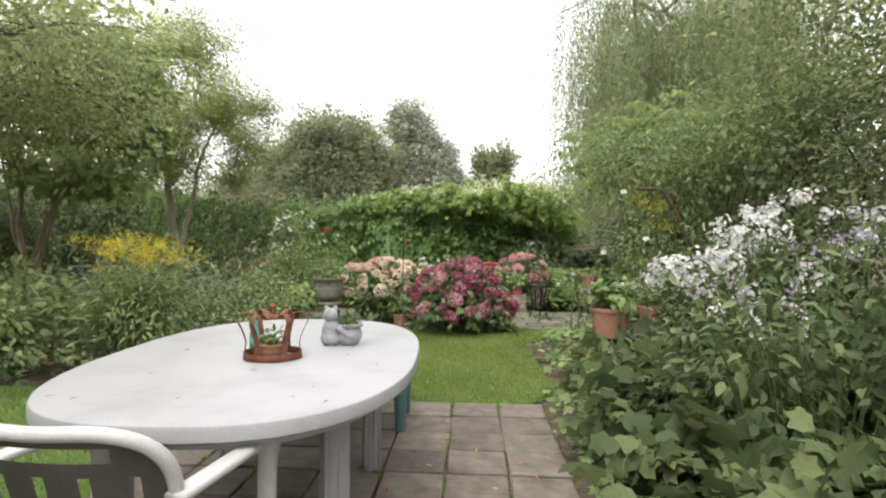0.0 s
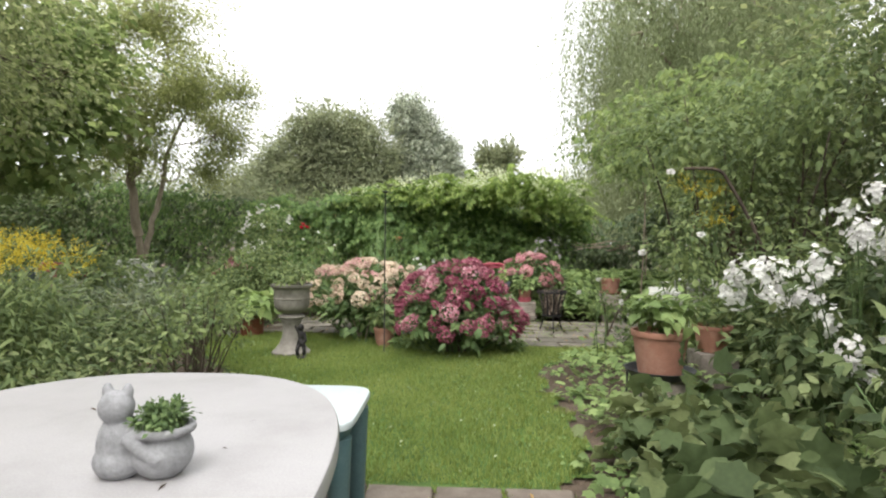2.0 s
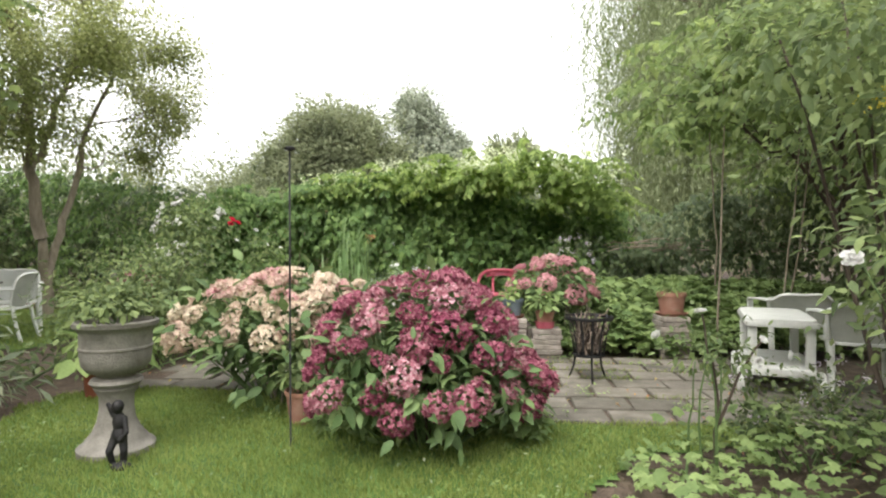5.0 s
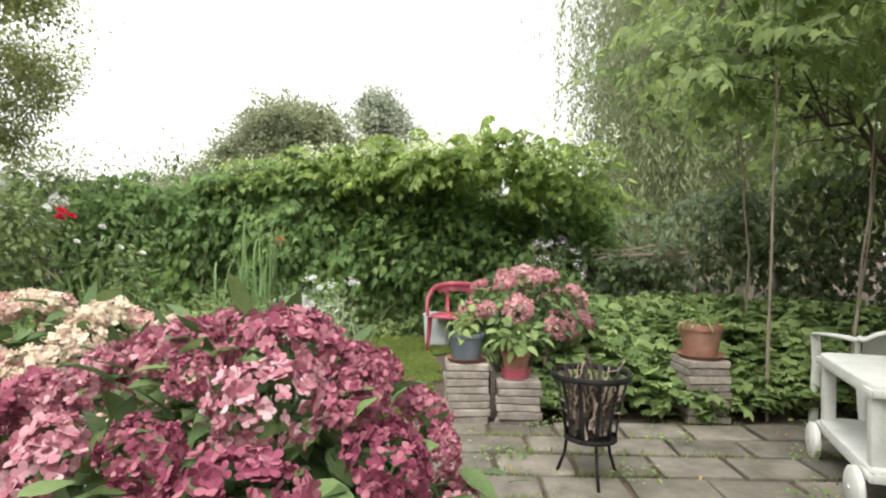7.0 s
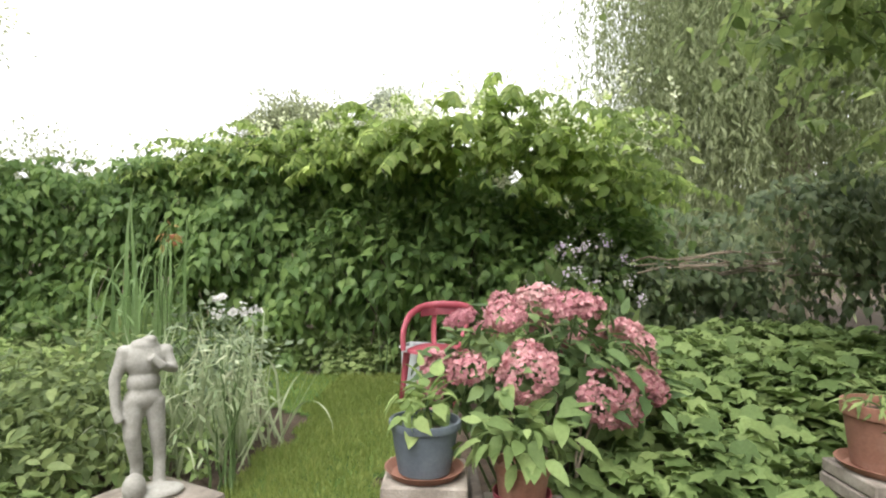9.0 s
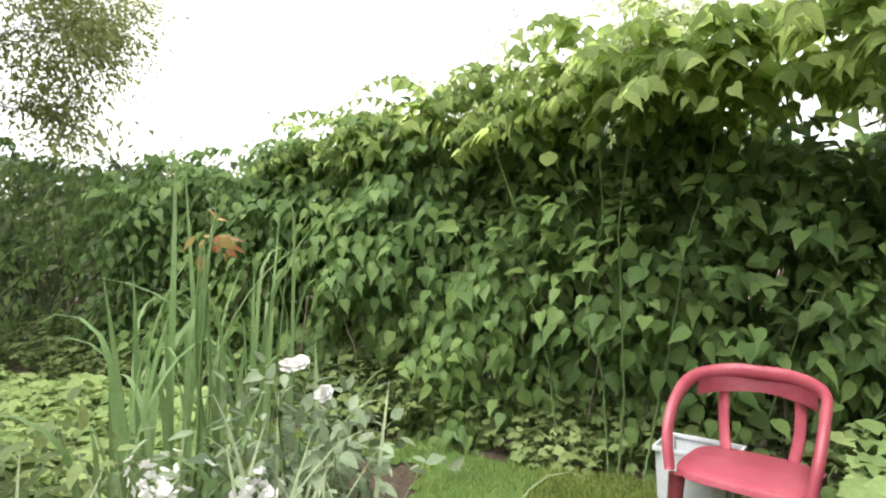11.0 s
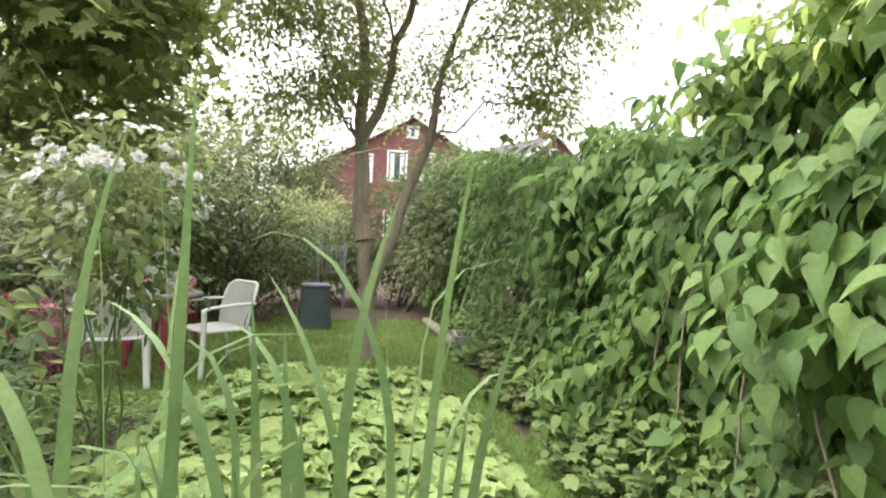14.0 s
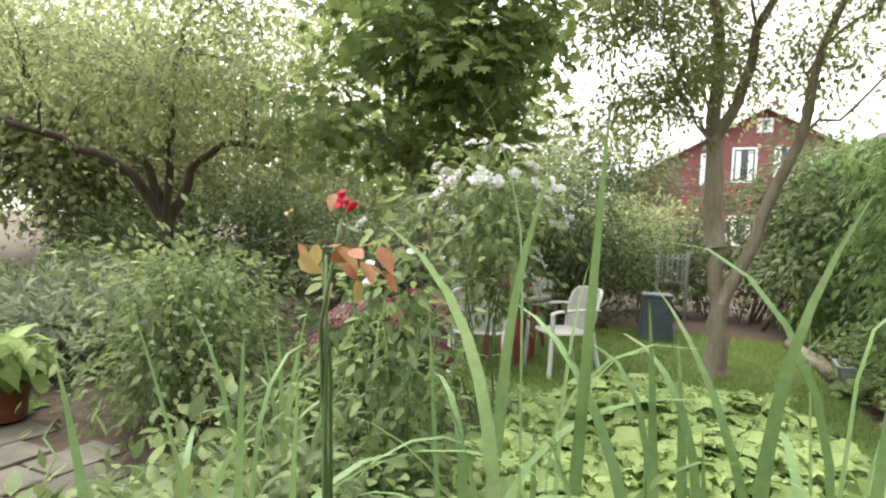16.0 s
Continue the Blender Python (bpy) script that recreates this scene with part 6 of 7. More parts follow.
for x, y in ((-0.28, -0.36), (0.28, -0.36), (-0.28, 0.36), (0.28, 0.36)):
    bm = bmesh.new()
    lathe(bm, [(0.02, -0.025), (0.09, -0.022), (0.105, -0.012), (0.105, 0.012), (0.09, 0.022), (0.07, 0.012), (0.03, 0.012), (0.02, 0.025)], 28)
    wheel = part("wheel", bm, M_WHITE_OLD, tr, "", True, pose(x, y, 0.105, 0, 90, 0))
    bm = bmesh.new()
    lathe(bm, [(0.012, -0.03), (0.018, -0.028), (0.018, 0.028), (0.012, 0.03)], 14)
    part("hub", bm, M_WHITE_OLD, wheel)


# ---- pots, urn and ornaments ----
def pot(name, label, at, r_top, r_foot, h, mat, rim=0.03, category="pot"):
    ob = thing(name, label, category, at)
    bm = bmesh.new()
    lathe(bm, [(r_foot * 0.9, 0.0), (r_foot, 0.006), (r_top * 0.94, h - rim), (r_top * 0.94, h - rim + 0.001)], 44)
    part("body", bm, mat, ob)
    bm = bmesh.new()
    lathe(bm, [(r_top * 0.94, h - rim), (r_top, h - rim + 0.003), (r_top * 1.015, h - 0.006), (r_top, h), (r_top * 0.93, h), (r_top * 0.9, h - 0.03), (0.001, h - 0.035)], 44)
    part("rim", bm, mat, ob)
    bm = bmesh.new()
    lathe(bm, [(r_top * 0.9, h - 0.045), (r_top * 0.5, h - 0.03), (0.002, h - 0.022)], 30)
    part("soil", bm, M_SOIL, ob, "dark potting soil")
    return ob


def saucer(label, at, r, mat, h=0.03):
    ob = thing("saucer", label, "saucer", at)
    bm = bmesh.new()
    lathe(bm, [(r * 0.8, 0.0), (r * 0.84, 0.003), (r, h), (r * 0.96, h), (r * 0.8, 0.008), (0.002, 0.008)], 44)
    part("dish", bm, mat, ob)


def potted(name, label, at, leaf, mat, size, n, r, h, seed, category="plant", droop=0.3):
    """Leaves on stalks out of a pot."""
    g = np.random.default_rng(seed)
    ob = thing(name, label, category, at)
    C, N, _ = tufts(g, [(0, 0, h * 0.55, r, r, h * 0.5)], n, 0.3, -0.4)
    V, F = keep_above(*leaf_cloud(g, C, N, 6, size * 0.55, leaf, size, droop), -0.05)
    hang("leaves", raw_mesh("leaves", V, F, mat), ob)
    for c in C[:12]:
        hang("stalk", raw_mesh("stalk", *sweep(bent((g.normal(0, r * 0.2), g.normal(0, r * 0.2), -0.02), c, g, 0.1, 5), np.linspace(0.004, 0.0025, 5), 4), M_STEM, True), ob)


saucer("black plastic saucer under the big pot", (1.45, 5.56, 0.33), 0.235, M_BLACKPL, 0.05)
pot("terracotta_pot", "large terracotta pot on a black saucer", (1.45, 5.56, 0.339), 0.19, 0.14, 0.30, M_TERRA, 0.04)
potted("potted_hydrangea", "leafy green plant in the large terracotta pot", (1.45, 5.56, 0.62), HEART, L_GERAN_R, 0.088, 26, 0.19, 0.22, 511)
bl = thing("plant_stand", "round weathered stone stand with thin iron legs", "stand", (1.45, 5.56, 0))
bm = bmesh.new()
lathe(bm, [(0.165, 0.0), (0.172, 0.008), (0.165, 0.06), (0.168, 0.15), (0.16, 0.17), (0.168, 0.19), (0.164, 0.30), (0.155, 0.322), (0.14, 0.325)], 28, (0, 0, 0), 0.003)
part("block", bm, M_BLOCK, bl)
for x, y in ((-0.18, -0.18), (0.18, -0.18), (-0.18, 0.18), (0.18, 0.18)):
    hang("leg", raw_mesh("leg", *sweep([(x, y, 0), (x * 0.95, y * 0.95, 0.325)], [0.007, 0.007], 8), M_IRON, True), bl)
pot("terracotta_pot", "smaller terracotta pot among the phlox", (1.98, 6.0, 0.42), 0.14, 0.10, 0.2, M_TERRA, 0.03)
potted("pot_plant", "leafy plant in the smaller pot", (1.98, 6.0, 0.6), OVAL, L_ROSE, 0.07, 14, 0.12, 0.16, 512)
bm = bmesh.new()
box(bm, -0.14, -0.14, 0.0, 0.14, 0.14, 0.42, 0.012)
part("block", bm, M_BLOCK, thing("plant_stand", "upended concrete block among the leaves", "stand", (1.98, 6.0, 0)))
pot("terracotta_pot", "small terracotta pot below the cream hydrangea", (-0.87, 8.22, 0), 0.13, 0.095, 0.22, M_TERRA, 0.03)
potted("pot_plant", "low green plant in a small terracotta pot", (-0.87, 8.22, 0.19), OVAL, L_ROSE, 0.10, 22, 0.2, 0.22, 513)
pot("brown_pot", "dark brown glazed pot on the lawn edge", (-2.68, 8.76, 0), 0.165, 0.14, 0.28, M_TERRA_DK, 0.025)
potted("hosta", "hosta with broad pale green leaves in the brown pot", (-2.68, 8.76, 0.26), HEART, L_GERAN, 0.16, 20, 0.2, 0.24, 514, "plant", 0.5)

urn = thing("stone_urn", "grey cast-stone urn on a flared pedestal", "urn", (-1.78, 7.60, 0))
bm = bmesh.new()
lathe(bm, [(0.20, 0.0), (0.205, 0.006), (0.205, 0.04), (0.195, 0.05), (0.175, 0.06), (0.16, 0.085), (0.125, 0.13), (0.10, 0.19), (0.09, 0.26), (0.092, 0.33), (0.11, 0.36), (0.118, 0.375), (0.11, 0.39)], 40)
part("pedestal", bm, M_STONE, urn)
bm = bmesh.new()
lathe(bm, [(0.07, 0.388), (0.125, 0.392), (0.142, 0.41), (0.132, 0.428), (0.10, 0.44), (0.105, 0.455), (0.15, 0.475), (0.178, 0.51), (0.186, 0.56), (0.188, 0.60), (0.193, 0.605), (0.193, 0.615), (0.188, 0.62), (0.19, 0.70), (0.20, 0.715), (0.222, 0.735), (0.224, 0.758), (0.205, 0.765), (0.185, 0.73), (0.002, 0.71)], 44)
part("bowl", bm, M_STONE, urn)
potted("urn_plant", "bushy green plant trailing from the stone urn", (-1.78, 7.60, 0.72), OVAL, L_ROSE, 0.05, 110, 0.24, 0.24, 515)


def solid(name, label, category, balls, rods, mat, at, turn=0, voxel=0.012):
    """One plain mesh moulded from rounded masses."""
    bm = bmesh.new()
    for x, y, z, rx, ry, rz in balls:
        bmesh.ops.create_uvsphere(bm, u_segments=20, v_segments=12, radius=1, matrix=Matrix.LocRotScale((x, y, z), None, (rx, ry, rz)))
    me = bpy.data.meshes.new(name)
    bm.to_mesh(me)
    bm.free()
    bm = bmesh.new()
    bm.from_mesh(me)
    for pts, rad in rods:
        V, F = sweep(pts, rad, 10)
        vs = [bm.verts.new(v) for v in V]
        for f in F:
            if len(set(f)) == len(f):
                try:
                    bm.faces.new([vs[i] for i in f])
                except ValueError:
                    pass
    bm.to_mesh(me)
    bm.free()
    me.materials.append(mat)
    me.shade_smooth()
    ob = new(name, me)
    ob.matrix_basis = pose(*at, 0, 0, turn)
    mod = ob.modifiers.new("mould", "REMESH")
    mod.mode, mod.voxel_size, mod.use_smooth_shade = "VOXEL", voxel, True
    return tagged(ob, label, category)


bm = bmesh.new()
box(bm, -0.24, -0.17, 0, 0.24, 0.17, 0.13, 0.02)
part("slab", bm, M_BLOCK, thing("statue_plinth", "rough grey stone slab under the statue", "plinth", (-0.60, 11.0, 0), -25))
solid("garden_statue", "headless weathered white stone figure, its head by its feet", "statue",
      [(0, 0, 0.60, 0.085, 0.055, 0.085), (0, 0, 0.50, 0.07, 0.05, 0.06), (0, 0, 0.43, 0.078, 0.055, 0.055), (0, 0, 0.665, 0.06, 0.045, 0.03), (-0.08, 0, 0.635, 0.032, 0.03, 0.035), (0.085, 0, 0.63, 0.035, 0.032, 0.035), (0.02, -0.01, 0.69, 0.03, 0.03, 0.02), (-0.04, -0.10, 0.07, 0.048, 0.05, 0.062), (0.05, -0.06, 0.02, 0.12, 0.08, 0.03)],
      [([(-0.08, 0, 0.63), (-0.115, -0.01, 0.52), (-0.11, -0.03, 0.40), (-0.095, -0.045, 0.34)], [0.03, 0.025, 0.02, 0.018]), ([(0.085, 0, 0.63), (0.115, -0.03, 0.55), (0.06, -0.075, 0.58), (0.02, -0.07, 0.62)], [0.03, 0.025, 0.02, 0.02]),
       ([(-0.04, 0, 0.42), (-0.045, -0.025, 0.27), (-0.02, 0.0, 0.14), (-0.02, 0.0, 0.02)], [0.046, 0.036, 0.028, 0.024]), ([(0.045, 0, 0.42), (0.06, 0.0, 0.27), (0.075, 0.015, 0.14), (0.07, -0.01, 0.02)], [0.046, 0.036, 0.028, 0.026])],
      M_MARBLE, (-0.68, 11.0, 0.128), 38, 0.008)
solid("garden_figure", "small dark metal figure leaning against the urn", "statue",
      [(0, 0, 0.25, 0.035, 0.03, 0.055), (0.0, -0.01, 0.335, 0.032, 0.032, 0.036), (0.0, 0, 0.18, 0.04, 0.035, 0.045), (0.03, -0.03, 0.02, 0.05, 0.045, 0.025)],
      [([(-0.02, 0, 0.17), (-0.03, -0.04, 0.1), (-0.02, -0.02, 0.01)], [0.024, 0.02, 0.016]), ([(0.02, 0, 0.17), (0.04, -0.02, 0.1), (0.03, -0.01, 0.01)], [0.024, 0.02, 0.016]), ([(0.03, 0, 0.28), (0.06, -0.03, 0.2), (0.03, -0.05, 0.16)], [0.016, 0.014, 0.012]), ([(-0.03, 0, 0.28), (-0.065, 0.0, 0.35)], [0.015, 0.012])],
      M_IRON, (-1.60, 7.36, 0.0), 0, 0.007)

CAT = 1.14
cat = solid("cat_planter", "grey striped stone cat hugging a planter", "ornament",
            [tuple(CAT * v for v in b) for b in [(0, 0, 0.055, 0.04, 0.036, 0.06), (0, 0, 0.03, 0.045, 0.042, 0.035), (-0.002, -0.008, 0.125, 0.031, 0.028, 0.03), (-0.02, -0.005, 0.152, 0.010, 0.008, 0.016), (0.017, -0.005, 0.152, 0.010, 0.008, 0.016), (0.072, 0.01, 0.045, 0.054, 0.05, 0.05)]],
            [([tuple(CAT * v for v in q) for q in p], [CAT * v for v in w]) for p, w in [([(0.03, -0.03, 0.08), (0.06, -0.035, 0.06), (0.09, -0.03, 0.04)], [0.014, 0.012, 0.012]), ([(0.05 * math.cos(a) + 0.072, 0.01 + 0.046 * math.sin(a), 0.085) for a in np.linspace(0, 6.28, 18)], [0.008] * 18)]],
            M_GREYCAT, (-0.53, 2.74, 0.738), 0, 0.004)
potted("succulent", "green succulent in the cat planter", (-0.448, 2.75, 0.825), CHIP, L_HYD, 0.014, 220, 0.045, 0.055, 516)

cr = thing("crown_ornament", "rusty copper crown with curled bands", "ornament", (-0.695, 2.42, 0.741))
hang("ring", raw_mesh("ring", *ribbon([(0.115 * math.cos(a), 0.115 * math.sin(a), 0.015) for a in np.linspace(0, 2 * math.pi, 49)], 0.004, 0.028), M_COPPER, True), cr, label="dark rusty base ring")
for i in range(6):
    a = i * math.pi / 3 + 0.25
    c, s = math.cos(a), math.sin(a)
    rad = curve([(0.113, 0.01), (0.108, 0.07), (0.125, 0.12), (0.140, 0.155), (0.122, 0.185), (0.085, 0.185), (0.05, 0.165), (0.02, 0.17)], 30)
    path = np.column_stack([rad[:, 0] * c, rad[:, 0] * s, rad[:, 1]])
    U = np.array([-s, c, 0])
    T = unit(np.gradient(path, axis=0))
    Nn = np.cross(U, T)
    V = np.stack([path - U * 0.011 - Nn * 0.0015, path + U * 0.011 - Nn * 0.0015, path + U * 0.011 + Nn * 0.0015, path - U * 0.011 + Nn * 0.0015], 1).reshape(-1, 3)
    F = np.array([[k * 4 + j, k * 4 + (j + 1) % 4, k * 4 + 4 + (j + 1) % 4, k * 4 + 4 + j] for k in range(29) for j in range(4)])
    hang("band", raw_mesh("band", V, F, M_COPPER), cr)
bm = bmesh.new()
lathe(bm, [(0.022, 0.165), (0.024, 0.172), (0.010, 0.18), (0.008, 0.20), (0.014, 0.212), (0.008, 0.224), (0.001, 0.228)], 16)
part("finial", bm, M_COPPER, cr)
pot("flower_pot", "small pinkish clay pot inside the crown", (-0.695, 2.42, 0.741), 0.062, 0.05, 0.06, M_TERRA, 0.012)
potted("pot_plant", "yellow-green seedling in the clay pot", (-0.695, 2.42, 0.795), OVAL, L_GERAN_R, 0.03, 14, 0.035, 0.05, 517)
bt = thing("glass_bottle", "small green glass bottle behind the crown", "bottle", (-0.845, 2.62, 0.74))
bm = bmesh.new()
lathe(bm, [(0.026, 0.0), (0.028, 0.004), (0.028, 0.06), (0.022, 0.085), (0.012, 0.10), (0.012, 0.13), (0.014, 0.132), (0.014, 0.138), (0.009, 0.138)], 24)
part("glass", bm, M_BOTTLE, bt)


# ---- slab piles with their pots ----
def slab_pile(label, x, y, count, seed, turn=0, thick=0.052, w=0.30):
    g = np.random.default_rng(seed)
    ob = thing("slab_pile", label, "slabs", (x, y, 0), turn, "piles of paving slabs")
    bm = bmesh.new()
    box(bm, -w / 2, -w / 2, 0.001, w / 2, w / 2, thick - 0.003, 0.006, 1)
    me = bpy.data.meshes.new("slab")
    bm.to_mesh(me)
    bm.free()
    me.materials.append(M_BLOCK)
    for i in range(count):
        hang("slab", me, ob, pose(g.normal(0, 0.006), g.normal(0, 0.006), i * thick, 0, 0, g.normal(0, 2.0)))
    return count * thick


h = slab_pile("pile of eight weathered paving slabs under the grey pot", 0.625, 10.62, 8, 521, 3)
saucer("terracotta saucer under the grey pot", (0.62, 10.6, h), 0.145, M_TERRA)
pot("grey_pot", "grey-blue plastic pot on a terracotta saucer", (0.62, 10.6, h + 0.009), 0.13, 0.095, 0.19, M_GREYPOT, 0.03)
potted("pot_plant", "few pale leaves in the grey pot", (0.62, 10.6, h + 0.18), HEART, L_GERAN, 0.07, 10, 0.08, 0.10, 518)
h = slab_pile("lower pile of weathered paving slabs under the red pot", 0.985, 10.57, 6, 522, -2)
pot("red_saucer_pot", "terracotta pot standing in a deep red dish", (0.97, 10.55, h), 0.10, 0.075, 0.18, M_TERRA, 0.035)
rd = thing("red_dish", "deep glossy red plastic dish round the pot foot", "dish", (0.97, 10.55, h))
bm = bmesh.new()
lathe(bm, [(0.088, 0.0), (0.094, 0.004), (0.104, 0.075), (0.099, 0.075), (0.094, 0.01)], 40)
part("dish", bm, M_RED, rd)
potted("pot_plant", "leafy green cutting in the terracotta pot", (0.97, 10.55, h + 0.17), OVAL, L_GERAN_R, 0.10, 18, 0.12, 0.18, 519)
h = slab_pile("pile of weathered paving slabs among the cranesbill", 2.33, 10.72, 8, 523, 2, 0.055)
saucer("terracotta saucer on the slab pile", (2.33, 10.72, h), 0.17, M_TERRA)
pot("terracotta_pot", "terracotta pot with sparse greenery on the slabs", (2.33, 10.72, h + 0.009), 0.15, 0.115, 0.24, M_TERRA, 0.05)
potted("pot_plant", "thin grassy seedlings in the terracotta pot", (2.33, 10.72, h + 0.22), SLIP, L_GERAN_R, 0.07, 30, 0.11, 0.1, 520)
bm = bmesh.new()
box(bm, -0.02, -0.15, 0, 0.02, 0.15, 0.34, 0.006, 1)
part("slab", bm, M_BLOCK, thing("upright_slab", "paving slab standing on edge between the piles", "slab", (0.805, 10.75, 0), 4))

# ---- fire basket ----
fb = thing("fire_basket", "black iron fire basket full of dry twigs", "fire basket", (1.26, 9.56, 0))
for i in range(12):
    a = i * math.pi / 6
    V, F = ribbon([(r * math.cos(a), r * math.sin(a), z) for r, z in ((0.13, 0.22), (0.14, 0.30), (0.155, 0.40), (0.18, 0.50), (0.205, 0.57))], 0.022, 0.004, (math.cos(a), math.sin(a), 0))
    hang("bar", raw_mesh("bar", V, F, M_IRON, True), fb)
for r, z, w in ((0.205, 0.555, 0.03), (0.135, 0.23, 0.022)):
    hang("hoop", raw_mesh("hoop", *ribbon([(r * math.cos(a), r * math.sin(a), z) for a in np.linspace(0, 2 * math.pi, 41)], 0.005, w), M_IRON, True), fb)
bm = bmesh.new()
lathe(bm, [(0.002, 0.222), (0.13, 0.222), (0.13, 0.228), (0.002, 0.228)], 30)
part("floor_plate", bm, M_IRON, fb)
for i in range(3):
    a = i * 2.094 - 1.57
    hang("leg", raw_mesh("leg", *sweep([(0.12 * math.cos(a), 0.12 * math.sin(a), 0.26), (0.14 * math.cos(a), 0.14 * math.sin(a), 0.12), (0.185 * math.cos(a), 0.185 * math.sin(a), 0.0)], 0.009, 8), M_IRON, True), fb)
g = np.random.default_rng(531)
ch = []
for i in range(130):
    a, r = g.uniform(0, 6.28), g.uniform(0, 0.11)
    b = a + g.normal(0, 0.9)
    R = g.uniform(0.05, 0.19) * (1.25 if i < 14 else 1)
    z1 = g.uniform(0.32, 0.60) + (0.10 if i < 14 else 0)
    ch.append(sweep(bent((r * math.cos(a), r * math.sin(a), g.uniform(0.235, 0.3)), (R * math.cos(b), R * math.sin(b), z1), g, 0.12, 6), np.linspace(g.uniform(0.006, 0.013), 0.004, 6), 5))
tw = thing("firewood", "bundle of dry pale twigs in the fire basket", "firewood", (1.26, 9.56, 0))
for i, (V, F) in enumerate(ch):
    hang("twig", raw_mesh("twig", V, F, M_TWIG if i % 3 == 0 else M_BARK_DK, True), tw)

# ---- bins, stakes, logs ----
def bin_box(name, label, at, turn, w, d, h, mat, flare=1.15, lid=False):
    ob = thing(name, label, "bin", at, turn)
    bm = bmesh.new()
    vs = box(bm, -w / 2, -d / 2, 0, w / 2, d / 2, h, 0.0)
    for v in vs:
        if v.co.z > h / 2:
            v.co.x *= flare
            v.co.y *= flare
    bmesh.ops.bevel(bm, geom=[e for e in bm.edges if abs(e.verts[0].co.z - e.verts[1].co.z) > h / 2], offset=0.03, segments=4, affect="EDGES")
    top = [f for f in bm.faces if all(v.co.z > h - 0.001 for v in f.verts)]
    if not lid:
        r = bmesh.ops.inset_region(bm, faces=top, thickness=0.015)
        bmesh.ops.translate(bm, verts=list({v for f in top for v in f.verts}), vec=(0, 0, -h * 0.6))
    part("body", bm, mat, ob)
    bm = bmesh.new()
    if lid:
        box(bm, -w / 2 * flare - 0.02, -d / 2 * flare - 0.02, h, w / 2 * flare + 0.02, d / 2 * flare + 0.02, h + 0.05, 0.015)
        part("lid", bm, mat, ob)
    else:
        for x0, y0, x1, y1 in ((-1, -1, 1, -0.9), (-1, 0.9, 1, 1), (-1, -0.9, -0.93, 0.9), (0.93, -0.9, 1, 0.9)):
            box(bm, x0 * w / 2 * flare * 1.03, y0 * d / 2 * flare * 1.03, h - 0.02, x1 * w / 2 * flare * 1.03, y1 * d / 2 * flare * 1.03, h + 0.004, 0.004)
        part("rim", bm, mat, ob)


bin_box("waste_bin", "light grey plastic bin behind the red chair", (0.34, 13.66, 0), -14, 0.30, 0.24, 0.41, M_GREYBIN)
bin_box("compost_bin", "blue-grey plastic compost bin beside the tree", (-8.72, 12.48, 0), 8, 0.48, 0.44, 0.58, M_BLUEBIN, 0.80, True)
bin_box("zinc_trough", "dull zinc trough at the foot of the hedge", (-6.95, 14.66, 0), 84, 0.78, 0.36, 0.25, M_ZINC)


def rod(name, label, category, pts, r, mat, sides=8):
    P = np.asarray(pts, float)
    ob = thing(name, label, category, tuple(P[0]))
    rr = np.broadcast_to(np.asarray(r, float), (len(P),)) if np.ndim(r) else r
    hang("shaft", raw_mesh("shaft", *sweep(P - P[0], rr, sides), mat, True), ob)
    return ob


stake = rod("garden_stake", "thin iron stake with a small flat disc on top", "stake", [(-0.80, 7.76, -0.02), (-0.80, 7.755, 0.9), (-0.80, 7.755, 1.77)], 0.006, M_IRON)
bm = bmesh.new()
lathe(bm, [(0.004, 1.775), (0.032, 1.785), (0.034, 1.795), (0.012, 1.802), (0.002, 1.803)], 20)
part("disc", bm, M_IRON, stake)
rod("bent_pole", "grey wooden pole with a bent top among the roses", "pole", curve([(2.75, 6.3, -0.02), (2.68, 6.35, 0.7), (2.5, 6.42, 1.3), (2.3, 6.5, 1.75), (2.2, 6.52, 1.86), (1.95, 6.55, 1.87)], 24), 0.015, M_BARK_DK)
rod("garden_post", "weathered round post in the rose bed", "post", [(2.86, 6.25, -0.02), (2.85, 6.25, 0.55), (2.84, 6.25, 1.05)], 0.032, M_WOOD)
g = np.random.default_rng(541)
for x, y, a, L, r in ((-6.1, 14.5, 20, 0.5, 0.07), (-5.7, 14.35, -35, 0.35, 0.055), (-4.5, 5.7, 30, 0.7, 0.06), (-4.1, 4.4, 12, 0.6, 0.04), (-8.2, 14.2, 4, 1.8, 0.07), (-8.4, 14.45, -3, 2.0, 0.06), (-8.1, 14.3, 6, 1.6, 0.05), (-4.9, 5.4, -20, 0.9, 0.045)):
    d = np.array([math.cos(radians(a)), math.sin(radians(a)), 0]) * L / 2
    c = np.array([x, y, r * 0.95])
    rod("log", "cut log with grey bark lying on the ground", "log", bent(c - d, c + d, g, 0.01, 6), np.full(6, r), M_BARK, 12)
gate = thing("garden_gate", "grey-white slatted garden gate behind the tree", "gate", (-10.5, 12.62, 0), 80)
for i in range(5):
    bm = bmesh.new()
    box(bm, -0.17 + i * 0.08, -0.012, 0.7, -0.145 + i * 0.08, 0.012, 1.14, 0.004, 1)
    part("slat", bm, M_ZINC, gate)
for z in (0.45, 0.85):
    bm = bmesh.new()
    box(bm, -0.2, 0.013, z + 0.2, 0.2, 0.035, z + 0.24, 0.004, 1)
    part("rail", bm, M_ZINC, gate)
for x in (-0.23, 0.23):
    bm = bmesh.new()
    box(bm, x - 0.025, -0.025, 0, x + 0.025, 0.025, 1.2, 0.008, 1)
    part("post", bm, M_ZINC, gate)


